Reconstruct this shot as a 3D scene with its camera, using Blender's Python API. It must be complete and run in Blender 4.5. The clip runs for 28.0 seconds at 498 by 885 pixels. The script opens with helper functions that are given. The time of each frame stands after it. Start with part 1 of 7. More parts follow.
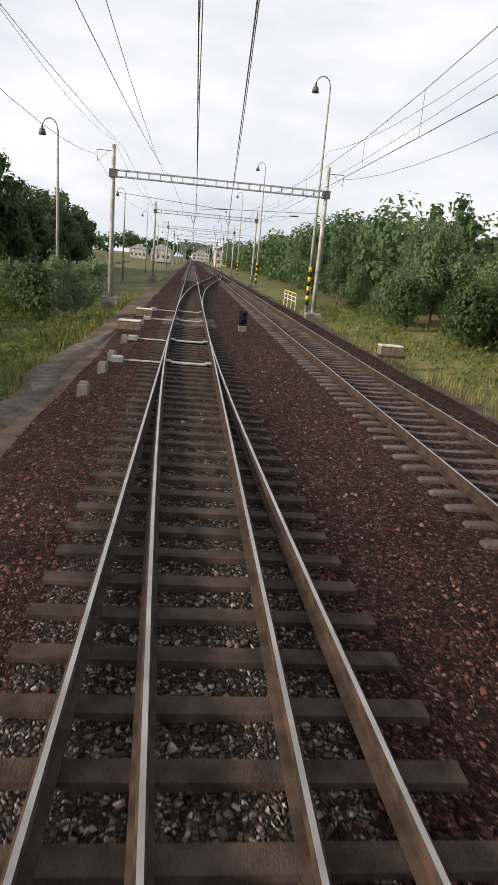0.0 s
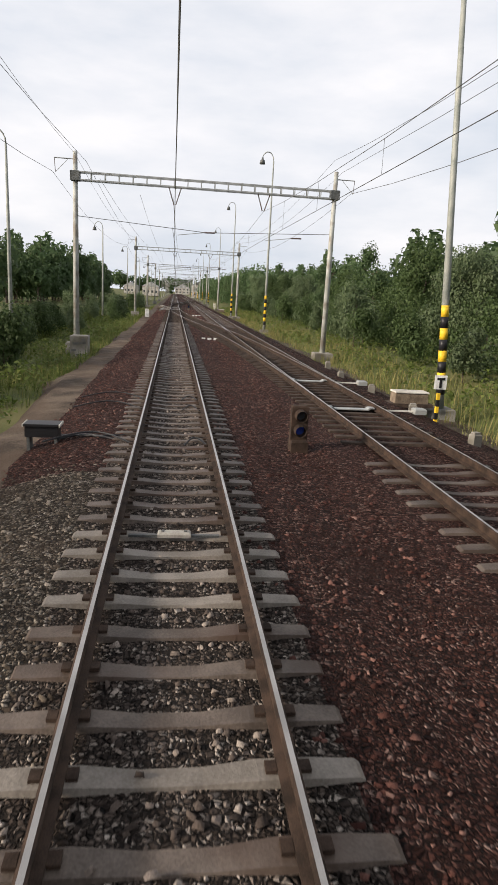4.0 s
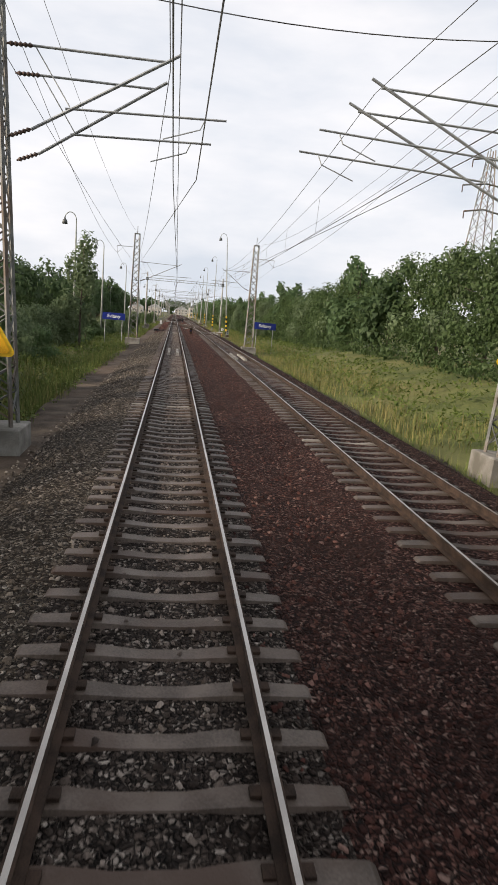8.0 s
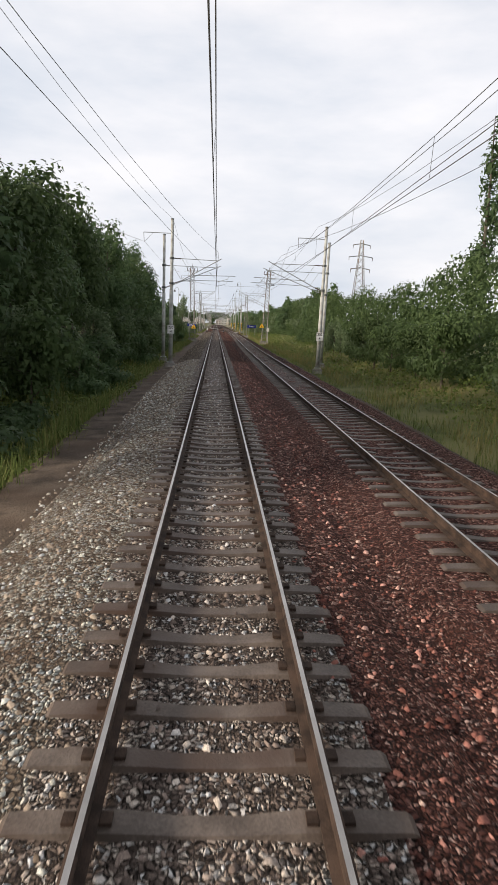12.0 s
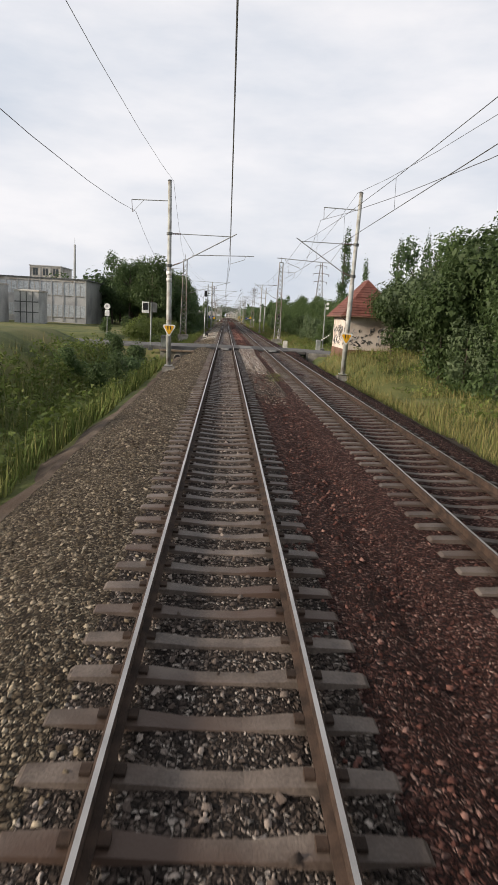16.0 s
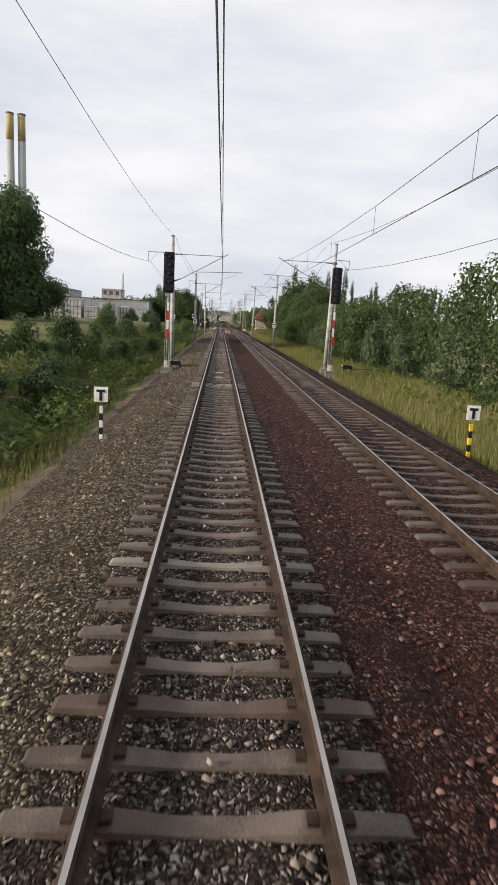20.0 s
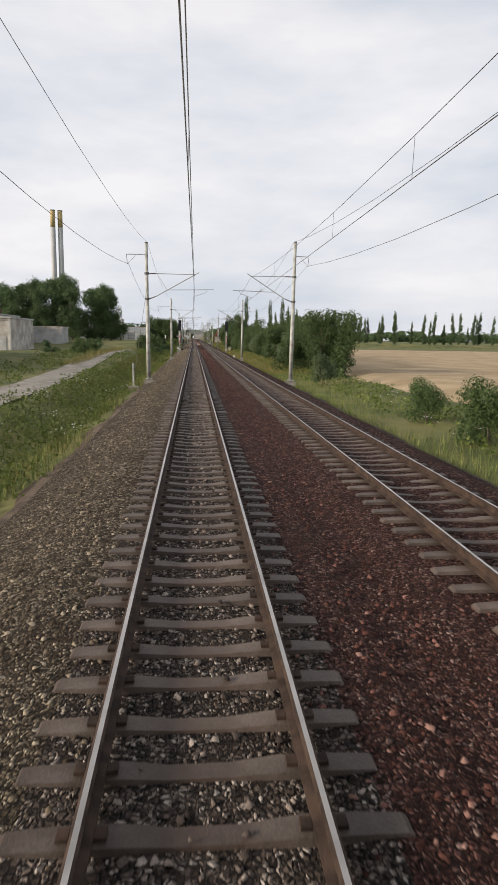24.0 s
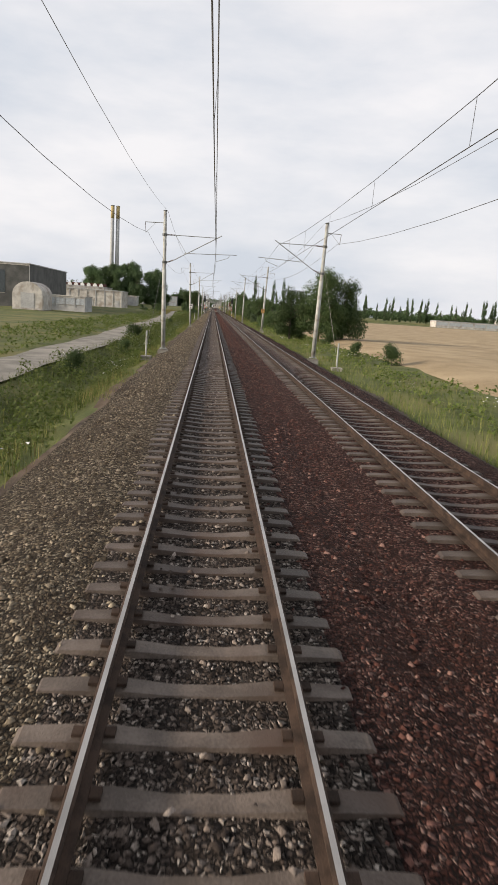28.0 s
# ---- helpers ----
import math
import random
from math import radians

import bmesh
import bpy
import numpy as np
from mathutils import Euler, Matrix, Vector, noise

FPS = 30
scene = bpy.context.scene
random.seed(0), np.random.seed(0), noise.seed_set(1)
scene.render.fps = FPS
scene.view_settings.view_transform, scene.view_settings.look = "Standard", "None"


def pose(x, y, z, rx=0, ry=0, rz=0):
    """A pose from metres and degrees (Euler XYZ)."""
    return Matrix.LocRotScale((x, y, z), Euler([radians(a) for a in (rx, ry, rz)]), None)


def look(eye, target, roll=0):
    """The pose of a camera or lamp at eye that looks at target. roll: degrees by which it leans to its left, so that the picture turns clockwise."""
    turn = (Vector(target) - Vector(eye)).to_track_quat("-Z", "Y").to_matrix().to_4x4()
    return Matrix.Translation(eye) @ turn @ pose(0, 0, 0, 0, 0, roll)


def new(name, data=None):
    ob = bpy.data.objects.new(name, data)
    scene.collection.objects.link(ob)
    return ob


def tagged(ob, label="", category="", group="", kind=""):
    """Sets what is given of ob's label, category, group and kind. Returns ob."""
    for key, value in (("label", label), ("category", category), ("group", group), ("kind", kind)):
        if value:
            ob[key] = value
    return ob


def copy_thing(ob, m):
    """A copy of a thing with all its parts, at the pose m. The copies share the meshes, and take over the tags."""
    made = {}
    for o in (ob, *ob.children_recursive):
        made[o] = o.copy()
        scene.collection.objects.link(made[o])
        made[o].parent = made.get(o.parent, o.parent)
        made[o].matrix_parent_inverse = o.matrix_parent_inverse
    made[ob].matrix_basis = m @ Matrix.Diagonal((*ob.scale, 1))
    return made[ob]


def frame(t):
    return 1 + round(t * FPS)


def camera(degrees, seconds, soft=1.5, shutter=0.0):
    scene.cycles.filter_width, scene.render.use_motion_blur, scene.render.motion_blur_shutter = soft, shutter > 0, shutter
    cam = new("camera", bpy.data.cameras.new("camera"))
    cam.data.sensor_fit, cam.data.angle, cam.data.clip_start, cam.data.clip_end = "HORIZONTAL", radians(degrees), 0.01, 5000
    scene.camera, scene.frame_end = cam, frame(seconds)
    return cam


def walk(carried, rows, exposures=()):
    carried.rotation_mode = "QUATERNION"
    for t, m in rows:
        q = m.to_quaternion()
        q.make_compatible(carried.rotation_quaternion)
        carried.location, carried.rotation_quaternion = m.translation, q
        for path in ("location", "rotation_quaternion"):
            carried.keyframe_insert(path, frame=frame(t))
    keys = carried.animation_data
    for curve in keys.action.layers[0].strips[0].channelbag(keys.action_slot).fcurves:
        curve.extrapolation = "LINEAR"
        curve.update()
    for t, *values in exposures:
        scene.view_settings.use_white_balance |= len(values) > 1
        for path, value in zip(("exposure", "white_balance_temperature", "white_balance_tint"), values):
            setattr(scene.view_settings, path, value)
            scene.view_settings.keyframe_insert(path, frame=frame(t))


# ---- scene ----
cam = camera(43.0, 28.0, soft=1.5, shutter=0.025)
PATH = [
    (0.0, -0.073, -0.00, 2.860, 74.06, -4.98, -4.96),
    (0.5, -0.073, -10.79, 2.860, 74.22, -5.98, -6.60),
    (1.0, -0.073, -21.63, 2.860, 75.38, -4.98, -8.88),
    (1.5, -0.073, -32.52, 2.860, 77.16, -4.76, -16.70),
    (2.0, -0.073, -43.46, 2.860, 77.30, -5.83, -14.88),
    (2.5, -0.073, -54.55, 2.860, 75.58, -5.32, -10.21),
    (3.0, -0.073, -65.90, 2.860, 75.79, -4.44, -9.90),
    (3.5, -0.073, -77.10, 2.860, 76.42, -3.53, -8.42),
    (4.0, -0.073, -88.12, 2.860, 76.86, -3.08, -6.52),
    (4.5, -0.073, -98.89, 2.860, 77.92, -2.39, -5.14),
    (6.5, -0.073, -145.31, 2.860, 79.06, -1.05, -3.80),
    (7.0, -0.073, -156.20, 2.860, 78.10, -3.83, -4.95),
    (7.5, -0.073, -165.97, 2.860, 78.79, -4.61, -5.39),
    (8.0, -0.073, -176.34, 2.860, 78.88, -4.87, -6.59),
    (8.5, -0.073, -188.58, 2.860, 78.98, -3.52, -7.24),
    (9.0, -0.073, -202.40, 2.860, 79.52, -3.76, -7.75),
    (9.5, -0.073, -215.58, 2.860, 79.27, -2.85, -5.97),
    (10.0, -0.073, -228.55, 2.860, 79.42, -2.43, -2.36),
    (10.5, -0.073, -242.59, 2.860, 79.54, -1.89, -1.97),
    (11.0, -0.073, -255.76, 2.860, 79.05, -3.89, -2.21),
    (11.5, -0.073, -268.11, 2.860, 78.96, -2.41, -2.97),
    (13.5, -0.073, -320.60, 2.860, 81.51, -3.39, -3.01),
    (14.0, -0.073, -334.28, 2.860, 80.46, -2.84, -2.25),
    (14.5, -0.073, -346.39, 2.860, 79.22, -2.84, -1.24),
    (15.0, -0.073, -359.34, 2.860, 79.42, -3.36, -1.37),
    (15.5, -0.073, -371.65, 2.860, 79.21, -4.15, -1.27),
    (16.0, -0.073, -385.97, 2.860, 78.76, -3.10, -2.07),
    (16.5, -0.073, -400.24, 2.860, 79.75, -2.21, -3.10),
    (17.0, -0.073, -413.59, 2.860, 79.39, -2.55, -3.94),
    (17.5, -0.073, -427.01, 2.860, 78.06, -2.42, -3.37),
    (18.0, -0.073, -441.53, 2.860, 79.63, -1.38, -4.48),
    (18.5, -0.073, -456.38, 2.860, 79.23, -1.77, -3.98),
    (19.0, -0.073, -470.30, 2.860, 78.27, -4.32, -1.89),
    (19.5, -0.073, -484.87, 2.860, 79.20, -2.16, -2.63),
    (20.0, -0.073, -497.80, 2.860, 79.08, -3.05, -2.57),
    (20.5, -0.073, -512.47, 2.860, 79.26, -3.01, -1.93),
    (21.0, -0.073, -526.25, 2.860, 79.40, -1.71, -0.95),
    (21.5, -0.073, -540.27, 2.860, 78.69, -2.63, -3.46),
    (23.5, -0.073, -597.06, 2.860, 80.40, -0.71, -4.23),
    (24.0, -0.073, -611.30, 2.860, 80.60, -0.91, -4.93),
    (24.5, -0.073, -625.56, 2.860, 79.42, -1.62, -4.93),
    (25.0, -0.073, -639.81, 2.860, 80.41, -1.05, -5.22),
    (25.5, -0.073, -654.13, 2.860, 80.01, -1.74, -5.44),
    (26.0, -0.073, -668.32, 2.860, 79.61, -1.88, -4.81),
    (26.5, -0.073, -682.57, 2.860, 79.54, -1.09, -4.46),
    (27.0, -0.073, -696.85, 2.860, 81.05, -2.52, -5.04),
    (27.5, -0.073, -711.63, 2.860, 79.96, -2.38, -3.19),
    (28.0, -0.073, -725.25, 2.860, 78.03, -3.85, -3.22),
]
walk(cam, [(r[0], pose(*r[1:])) for r in PATH], exposures=[(0.0, 0.24, 6750, 13), (4.0, 0.2, 6700, 13), (7.0, 0.22, 6700, 13), (9.0, 0.22, 6700, 13), (11.0, 0.24, 6650, 13), (14.0, 0.04, 6650, 13), (15.5, 0.06, 6650, 13), (17.0, 0.2, 6700, 13), (19.0, 0.2, 6700, 13), (21.0, 0.06, 6700, 13), (24.0, 0.06, 6700, 13), (28.0, 0.08, 6750, 13)])

# ---- light: bright overcast evening sky ----
SUN_EL, SUN_AZ = radians(20), radians(-106)
world = bpy.data.worlds.new("overcast_sky")
scene.world = world
world.use_nodes = True
wn, wl = world.node_tree.nodes, world.node_tree.links
wn.clear()
w_out = wn.new("ShaderNodeOutputWorld")
w_sky = wn.new("ShaderNodeTexSky")
w_sky.sky_type = 'NISHITA'
w_sky.sun_disc = False
w_sky.sun_elevation, w_sky.sun_rotation = SUN_EL, SUN_AZ
w_sky.air_density, w_sky.dust_density = 1.2, 3.0
w_bgsky = wn.new("ShaderNodeBackground")
w_bgsky.inputs[1].default_value = 0.05
wl.new(w_sky.outputs[0], w_bgsky.inputs[0])
w_co = wn.new("ShaderNodeTexCoord")
w_map = wn.new("ShaderNodeMapping")
w_map.inputs["Scale"].default_value = (1.0, 1.0, 3.2)
wl.new(w_co.outputs["Generated"], w_map.inputs[0])
w_noise = wn.new("ShaderNodeTexNoise")
w_noise.inputs["Scale"].default_value = 2.1
w_noise.inputs["Detail"].default_value = 6.0
w_noise.inputs["Roughness"].default_value = 0.55
wl.new(w_map.outputs[0], w_noise.inputs[0])
w_ramp = wn.new("ShaderNodeValToRGB")
w_ramp.color_ramp.elements[0].position, w_ramp.color_ramp.elements[0].color = 0.36, (0.66, 0.735, 0.83, 1)
w_ramp.color_ramp.elements[1].position, w_ramp.color_ramp.elements[1].color = 0.62, (0.945, 0.965, 1.0, 1)
wl.new(w_noise.outputs[0], w_ramp.inputs[0])
# brighter towards the horizon; dimming overhead, mostly unseen, is added to deepen ground shade
w_sep = wn.new("ShaderNodeSeparateXYZ")
wl.new(w_co.outputs["Generated"], w_sep.inputs[0])
w_high = wn.new("ShaderNodeMapRange")
w_high.interpolation_type = 'SMOOTHSTEP'
w_high.inputs[1].default_value, w_high.inputs[2].default_value = 0.3, 0.95
w_high.inputs[3].default_value, w_high.inputs[4].default_value = 1.0, 0.58
wl.new(w_sep.outputs["Z"], w_high.inputs[0])
w_bgcl = wn.new("ShaderNodeBackground")
wl.new(w_high.outputs[0], w_bgcl.inputs[1])
wl.new(w_ramp.outputs[0], w_bgcl.inputs[0])
w_mix = wn.new("ShaderNodeMixShader")
w_mix.inputs[0].default_value = 0.88
wl.new(w_bgsky.outputs[0], w_mix.inputs[1])
wl.new(w_bgcl.outputs[0], w_mix.inputs[2])
wl.new(w_mix.outputs[0], w_out.inputs[0])

sun = new("sun", bpy.data.lights.new("sun", 'SUN'))
sun.data.energy, sun.data.angle, sun.data.color = 5.0, radians(9), (1.0, 0.9, 0.76)
sun.matrix_world = look((90 * math.sin(SUN_AZ), 90 * math.cos(SUN_AZ), 90 * math.tan(SUN_EL)), (0, 0, 0))


# ---- materials ----
def material(name, dark, light, scale=6.0, rough=0.8, metal=0.0, bump=0.2, fine=60.0, coords="Object", vary=0.0, stain=None, stain_scale=0.7):
    """Noise between two colours at a coarse and a fine scale, optional stain colour, bump, and variation from piece to piece."""
    m = bpy.data.materials.new(name)
    m.use_nodes = True
    n, l = m.node_tree.nodes, m.node_tree.links
    b = n["Principled BSDF"]
    b.inputs["Roughness"].default_value, b.inputs["Metallic"].default_value = rough, metal
    b.inputs["Specular IOR Level"].default_value = 0.3
    co = n.new("ShaderNodeTexCoord")
    a = n.new("ShaderNodeTexNoise")
    a.inputs["Scale"].default_value, a.inputs["Detail"].default_value = scale, 5
    f = n.new("ShaderNodeTexNoise")
    f.inputs["Scale"].default_value, f.inputs["Detail"].default_value = fine, 3
    l.new(co.outputs[coords], a.inputs[0])
    l.new(co.outputs[coords], f.inputs[0])
    add = n.new("ShaderNodeMath")
    add.operation = 'MULTIPLY_ADD'
    l.new(f.outputs[0], add.inputs[0])
    add.inputs[1].default_value = 0.5
    sub = n.new("ShaderNodeMath")
    sub.operation = 'SUBTRACT'
    l.new(a.outputs[0], sub.inputs[0])
    sub.inputs[1].default_value = 0.25
    l.new(sub.outputs[0], add.inputs[2])
    ramp = n.new("ShaderNodeValToRGB")
    ramp.color_ramp.elements[0].position, ramp.color_ramp.elements[0].color = 0.36, (*dark, 1)
    ramp.color_ramp.elements[1].position, ramp.color_ramp.elements[1].color = 0.64, (*light, 1)
    l.new(add.outputs[0], ramp.inputs[0])
    col = ramp.outputs[0]
    if stain:
        s = n.new("ShaderNodeTexNoise")
        s.inputs["Scale"].default_value, s.inputs["Detail"].default_value = stain_scale, 6
        l.new(co.outputs[coords], s.inputs[0])
        sr = n.new("ShaderNodeMapRange")
        sr.inputs[1].default_value, sr.inputs[2].default_value = 0.48, 0.64
        l.new(s.outputs[0], sr.inputs[0])
        mx = n.new("ShaderNodeMixRGB")
        l.new(sr.outputs[0], mx.inputs[0])
        l.new(col, mx.inputs[1])
        mx.inputs[2].default_value = (*stain, 1)
        col = mx.outputs[0]
    if vary:
        oi = n.new("ShaderNodeObjectInfo")
        mr = n.new("ShaderNodeMapRange")
        mr.inputs[3].default_value, mr.inputs[4].default_value = 1 - vary, 1 + vary
        l.new(oi.outputs["Random"], mr.inputs[0])
        hs = n.new("ShaderNodeHueSaturation")
        l.new(mr.outputs[0], hs.inputs["Value"])
        l.new(col, hs.inputs["Color"])
        col = hs.outputs[0]
    l.new(col, b.inputs["Base Color"])
    if bump:
        bp = n.new("ShaderNodeBump")
        bp.inputs["Strength"].default_value, bp.inputs["Distance"].default_value = bump, 0.02
        l.new(f.outputs[0], bp.inputs["Height"])
        l.new(bp.outputs[0], b.inputs["Normal"])
    return m


def plain(name, colour, rough=0.6, metal=0.0):
    return material(name, [c * 0.8 for c in colour], [min(1, c * 1.15) for c in colour], 3.0, rough, metal, 0.08, 40.0)


def stone_field(name, tones, fines, cell=24.0, relief=1.5):
    """Crushed stone: a tone and a tilted facet for each stone, two sizes of stone, shade painted into the gaps, patches
    of dark fines.
    """
    m = bpy.data.materials.new(name)
    m.use_nodes = True
    n, l = m.node_tree.nodes, m.node_tree.links
    b = n["Principled BSDF"]
    b.inputs["Roughness"].default_value = 0.9
    b.inputs["Specular IOR Level"].default_value = 0.15
    co = n.new("ShaderNodeTexCoord")
    big = n.new("ShaderNodeTexNoise")
    big.inputs["Scale"].default_value, big.inputs["Detail"].default_value = 0.7, 8
    l.new(co.outputs["Object"], big.inputs[0])
    pick = n.new("ShaderNodeTexNoise")
    pick.inputs["Scale"].default_value, pick.inputs["Detail"].default_value = 11.0, 2
    l.new(co.outputs["Object"], pick.inputs[0])
    pr = n.new("ShaderNodeMapRange")
    pr.inputs[1].default_value, pr.inputs[2].default_value = 0.47, 0.51
    l.new(pick.outputs[0], pr.inputs[0])
    # stones lie crooked: the pattern is bent by a small noise
    bend = n.new("ShaderNodeTexNoise")
    bend.inputs["Scale"].default_value, bend.inputs["Detail"].default_value = 30.0, 1
    l.new(co.outputs["Object"], bend.inputs[0])
    warp = n.new("ShaderNodeVectorMath")
    warp.operation = 'MULTIPLY_ADD'
    l.new(bend.outputs["Color"], warp.inputs[0])
    warp.inputs[1].default_value = (0.014, 0.014, 0.014)
    l.new(co.outputs["Object"], warp.inputs[2])
    cells, dists = [], []
    for k in (cell, cell * 1.45):
        vo = n.new("ShaderNodeTexVoronoi")
        vo.inputs["Scale"].default_value = k
        l.new(warp.outputs[0], vo.inputs[0])
        cells.append(vo.outputs["Color"])
        ve = n.new("ShaderNodeTexVoronoi")
        ve.feature = 'DISTANCE_TO_EDGE'
        ve.inputs["Scale"].default_value = k
        l.new(warp.outputs[0], ve.inputs[0])
        dists.append(ve.outputs["Distance"])
    cm = n.new("ShaderNodeMixRGB")
    l.new(pr.outputs[0], cm.inputs[0])
    l.new(cells[0], cm.inputs[1])
    l.new(cells[1], cm.inputs[2])
    dm = n.new("ShaderNodeMixRGB")
    l.new(pr.outputs[0], dm.inputs[0])
    l.new(dists[0], dm.inputs[1])
    l.new(dists[1], dm.inputs[2])
    sep = n.new("ShaderNodeSeparateColor")
    l.new(cm.outputs[0], sep.inputs[0])
    r1 = n.new("ShaderNodeValToRGB")
    e = r1.color_ramp.elements
    e[0].position, e[0].color = 0.0, (*[0.6 * c for c in tones[1]], 1)
    e[1].position, e[1].color = 1.0, (*tones[-1], 1)
    for q, c in zip((0.28, 0.55, 0.8), (tones[1], tones[2], tones[3])):
        k = e.new(q)
        k.color = (*c, 1)
    l.new(sep.outputs[0], r1.inputs[0])
    # grain on each stone
    gr = n.new("ShaderNodeTexNoise")
    gr.inputs["Scale"].default_value, gr.inputs["Detail"].default_value = 90.0, 3
    l.new(co.outputs["Object"], gr.inputs[0])
    gv = n.new("ShaderNodeMapRange")
    gv.inputs[1].default_value, gv.inputs[2].default_value = 0.3, 0.7
    gv.inputs[3].default_value, gv.inputs[4].default_value = 0.7, 1.3
    l.new(gr.outputs[0], gv.inputs[0])
    gh = n.new("ShaderNodeHueSaturation")
    l.new(gv.outputs[0], gh.inputs["Value"])
    l.new(r1.outputs[0], gh.inputs["Color"])
    # shade between the stones, put into the colour as the darkest tone
    gap_shade = n.new("ShaderNodeMapRange")
    gap_shade.inputs[1].default_value, gap_shade.inputs[2].default_value = 0.1, 0.02
    l.new(dm.outputs[0], gap_shade.inputs[0])
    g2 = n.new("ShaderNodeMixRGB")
    l.new(gap_shade.outputs[0], g2.inputs[0])
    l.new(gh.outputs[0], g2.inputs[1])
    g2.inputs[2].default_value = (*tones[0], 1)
    mr = n.new("ShaderNodeMapRange")
    mr.inputs[1].default_value, mr.inputs[2].default_value, mr.inputs[4].default_value = 0.54, 0.7, 0.6
    l.new(big.outputs[0], mr.inputs[0])
    mx = n.new("ShaderNodeMixRGB")
    l.new(mr.outputs[0], mx.inputs[0])
    l.new(g2.outputs[0], mx.inputs[1])
    mx.inputs[2].default_value = (*fines, 1)
    l.new(mx.outputs[0], b.inputs["Base Color"])
    ge = n.new("ShaderNodeNewGeometry")
    off = n.new("ShaderNodeVectorMath")
    off.operation = 'MULTIPLY_ADD'
    l.new(cm.outputs[0], off.inputs[0])
    off.inputs[1].default_value = (relief, relief, relief * 0.3)
    off.inputs[2].default_value = (-relief / 2, -relief / 2, -relief * 0.15)
    ad = n.new("ShaderNodeVectorMath")
    l.new(ge.outputs["Normal"], ad.inputs[0])
    l.new(off.outputs[0], ad.inputs[1])
    nz = n.new("ShaderNodeVectorMath")
    nz.operation = 'NORMALIZE'
    l.new(ad.outputs[0], nz.inputs[0])
    bp = n.new("ShaderNodeBump")
    dome = n.new("ShaderNodeMapRange")
    dome.interpolation_type = 'SMOOTHSTEP'
    dome.inputs[1].default_value, dome.inputs[2].default_value = 0.0, 0.3
    l.new(dm.outputs[0], dome.inputs[0])
    bp.inputs["Strength"].default_value, bp.inputs["Distance"].default_value = 1.0, 0.03
    l.new(dome.outputs[0], bp.inputs["Height"])
    l.new(nz.outputs[0], bp.inputs["Normal"])
    l.new(bp.outputs[0], b.inputs["Normal"])
    return m


def island_material(name, tones, rough=0.9, grain=0.0):
    """A tone for each loose stone, leaf or blade."""
    m = bpy.data.materials.new(name)
    m.use_nodes = True
    n, l = m.node_tree.nodes, m.node_tree.links
    b = n["Principled BSDF"]
    b.inputs["Roughness"].default_value = rough
    b.inputs["Specular IOR Level"].default_value = 0.2
    g = n.new("ShaderNodeNewGeometry")
    r = n.new("ShaderNodeValToRGB")
    r.color_ramp.interpolation = 'LINEAR'
    e = r.color_ramp.elements
    e[0].position, e[0].color = 0.0, (*tones[0], 1)
    e[1].position, e[1].color = 1.0, (*tones[-1], 1)
    for i, c in enumerate(tones[1:-1]):
        k = e.new((i + 1) / (len(tones) - 1))
        k.color = (*c, 1)
    l.new(g.outputs["Random Per Island"], r.inputs[0])
    l.new(r.outputs[0], b.inputs["Base Color"])
    if grain:
        co = n.new("ShaderNodeTexCoord")
        gr = n.new("ShaderNodeTexNoise")
        gr.inputs["Scale"].default_value, gr.inputs["Detail"].default_value = 70.0, 3
        l.new(co.outputs["Object"], gr.inputs[0])
        gv = n.new("ShaderNodeMapRange")
        gv.inputs[1].default_value, gv.inputs[2].default_value = 0.3, 0.7
        gv.inputs[3].default_value, gv.inputs[4].default_value = 1 - grain, 1 + grain
        l.new(gr.outputs[0], gv.inputs[0])
        hs = n.new("ShaderNodeHueSaturation")
        l.new(gv.outputs[0], hs.inputs["Value"])
        l.new(r.outputs[0], hs.inputs["Color"])
        l.new(hs.outputs[0], b.inputs["Base Color"])
    return m


def leaf_material(name, dark, mid, light):
    """Leaves: tone by leaf and by tree, a little light passing through."""
    m = island_material(name, [dark, mid, mid, light], 0.55)
    n, l = m.node_tree.nodes, m.node_tree.links
    b = n["Principled BSDF"]
    src = b.inputs["Base Color"].links[0].from_socket
    oi = n.new("ShaderNodeObjectInfo")
    mr = n.new("ShaderNodeMapRange")
    mr.inputs[3].default_value, mr.inputs[4].default_value = 0.78, 1.22
    l.new(oi.outputs["Random"], mr.inputs[0])
    hs = n.new("ShaderNodeHueSaturation")
    l.new(mr.outputs[0], hs.inputs["Value"])
    l.new(src, hs.inputs["Color"])
    l.new(hs.outputs[0], b.inputs["Base Color"])
    tr = n.new("ShaderNodeBsdfTranslucent")
    l.new(hs.outputs[0], tr.inputs[0])
    mx = n.new("ShaderNodeMixShader")
    mx.inputs[0].default_value = 0.45
    l.new(b.outputs[0], mx.inputs[1])
    l.new(tr.outputs[0], mx.inputs[2])
    l.new(mx.outputs[0], n["Material Output"].inputs[0])
    return m


# first tone of each list is the painted shade between stones
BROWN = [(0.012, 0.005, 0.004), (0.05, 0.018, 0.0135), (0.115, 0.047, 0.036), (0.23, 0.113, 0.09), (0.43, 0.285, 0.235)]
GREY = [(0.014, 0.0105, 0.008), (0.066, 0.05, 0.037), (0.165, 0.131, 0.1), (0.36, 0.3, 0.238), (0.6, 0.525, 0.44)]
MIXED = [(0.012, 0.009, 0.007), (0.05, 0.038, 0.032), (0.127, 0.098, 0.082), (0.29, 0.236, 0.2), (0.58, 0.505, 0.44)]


def toned(tones, k, tint=(1.0, 1.0, 1.0)):
    return [tuple(min(0.6, c * k * f) for c, f in zip(t, tint)) for t in tones]


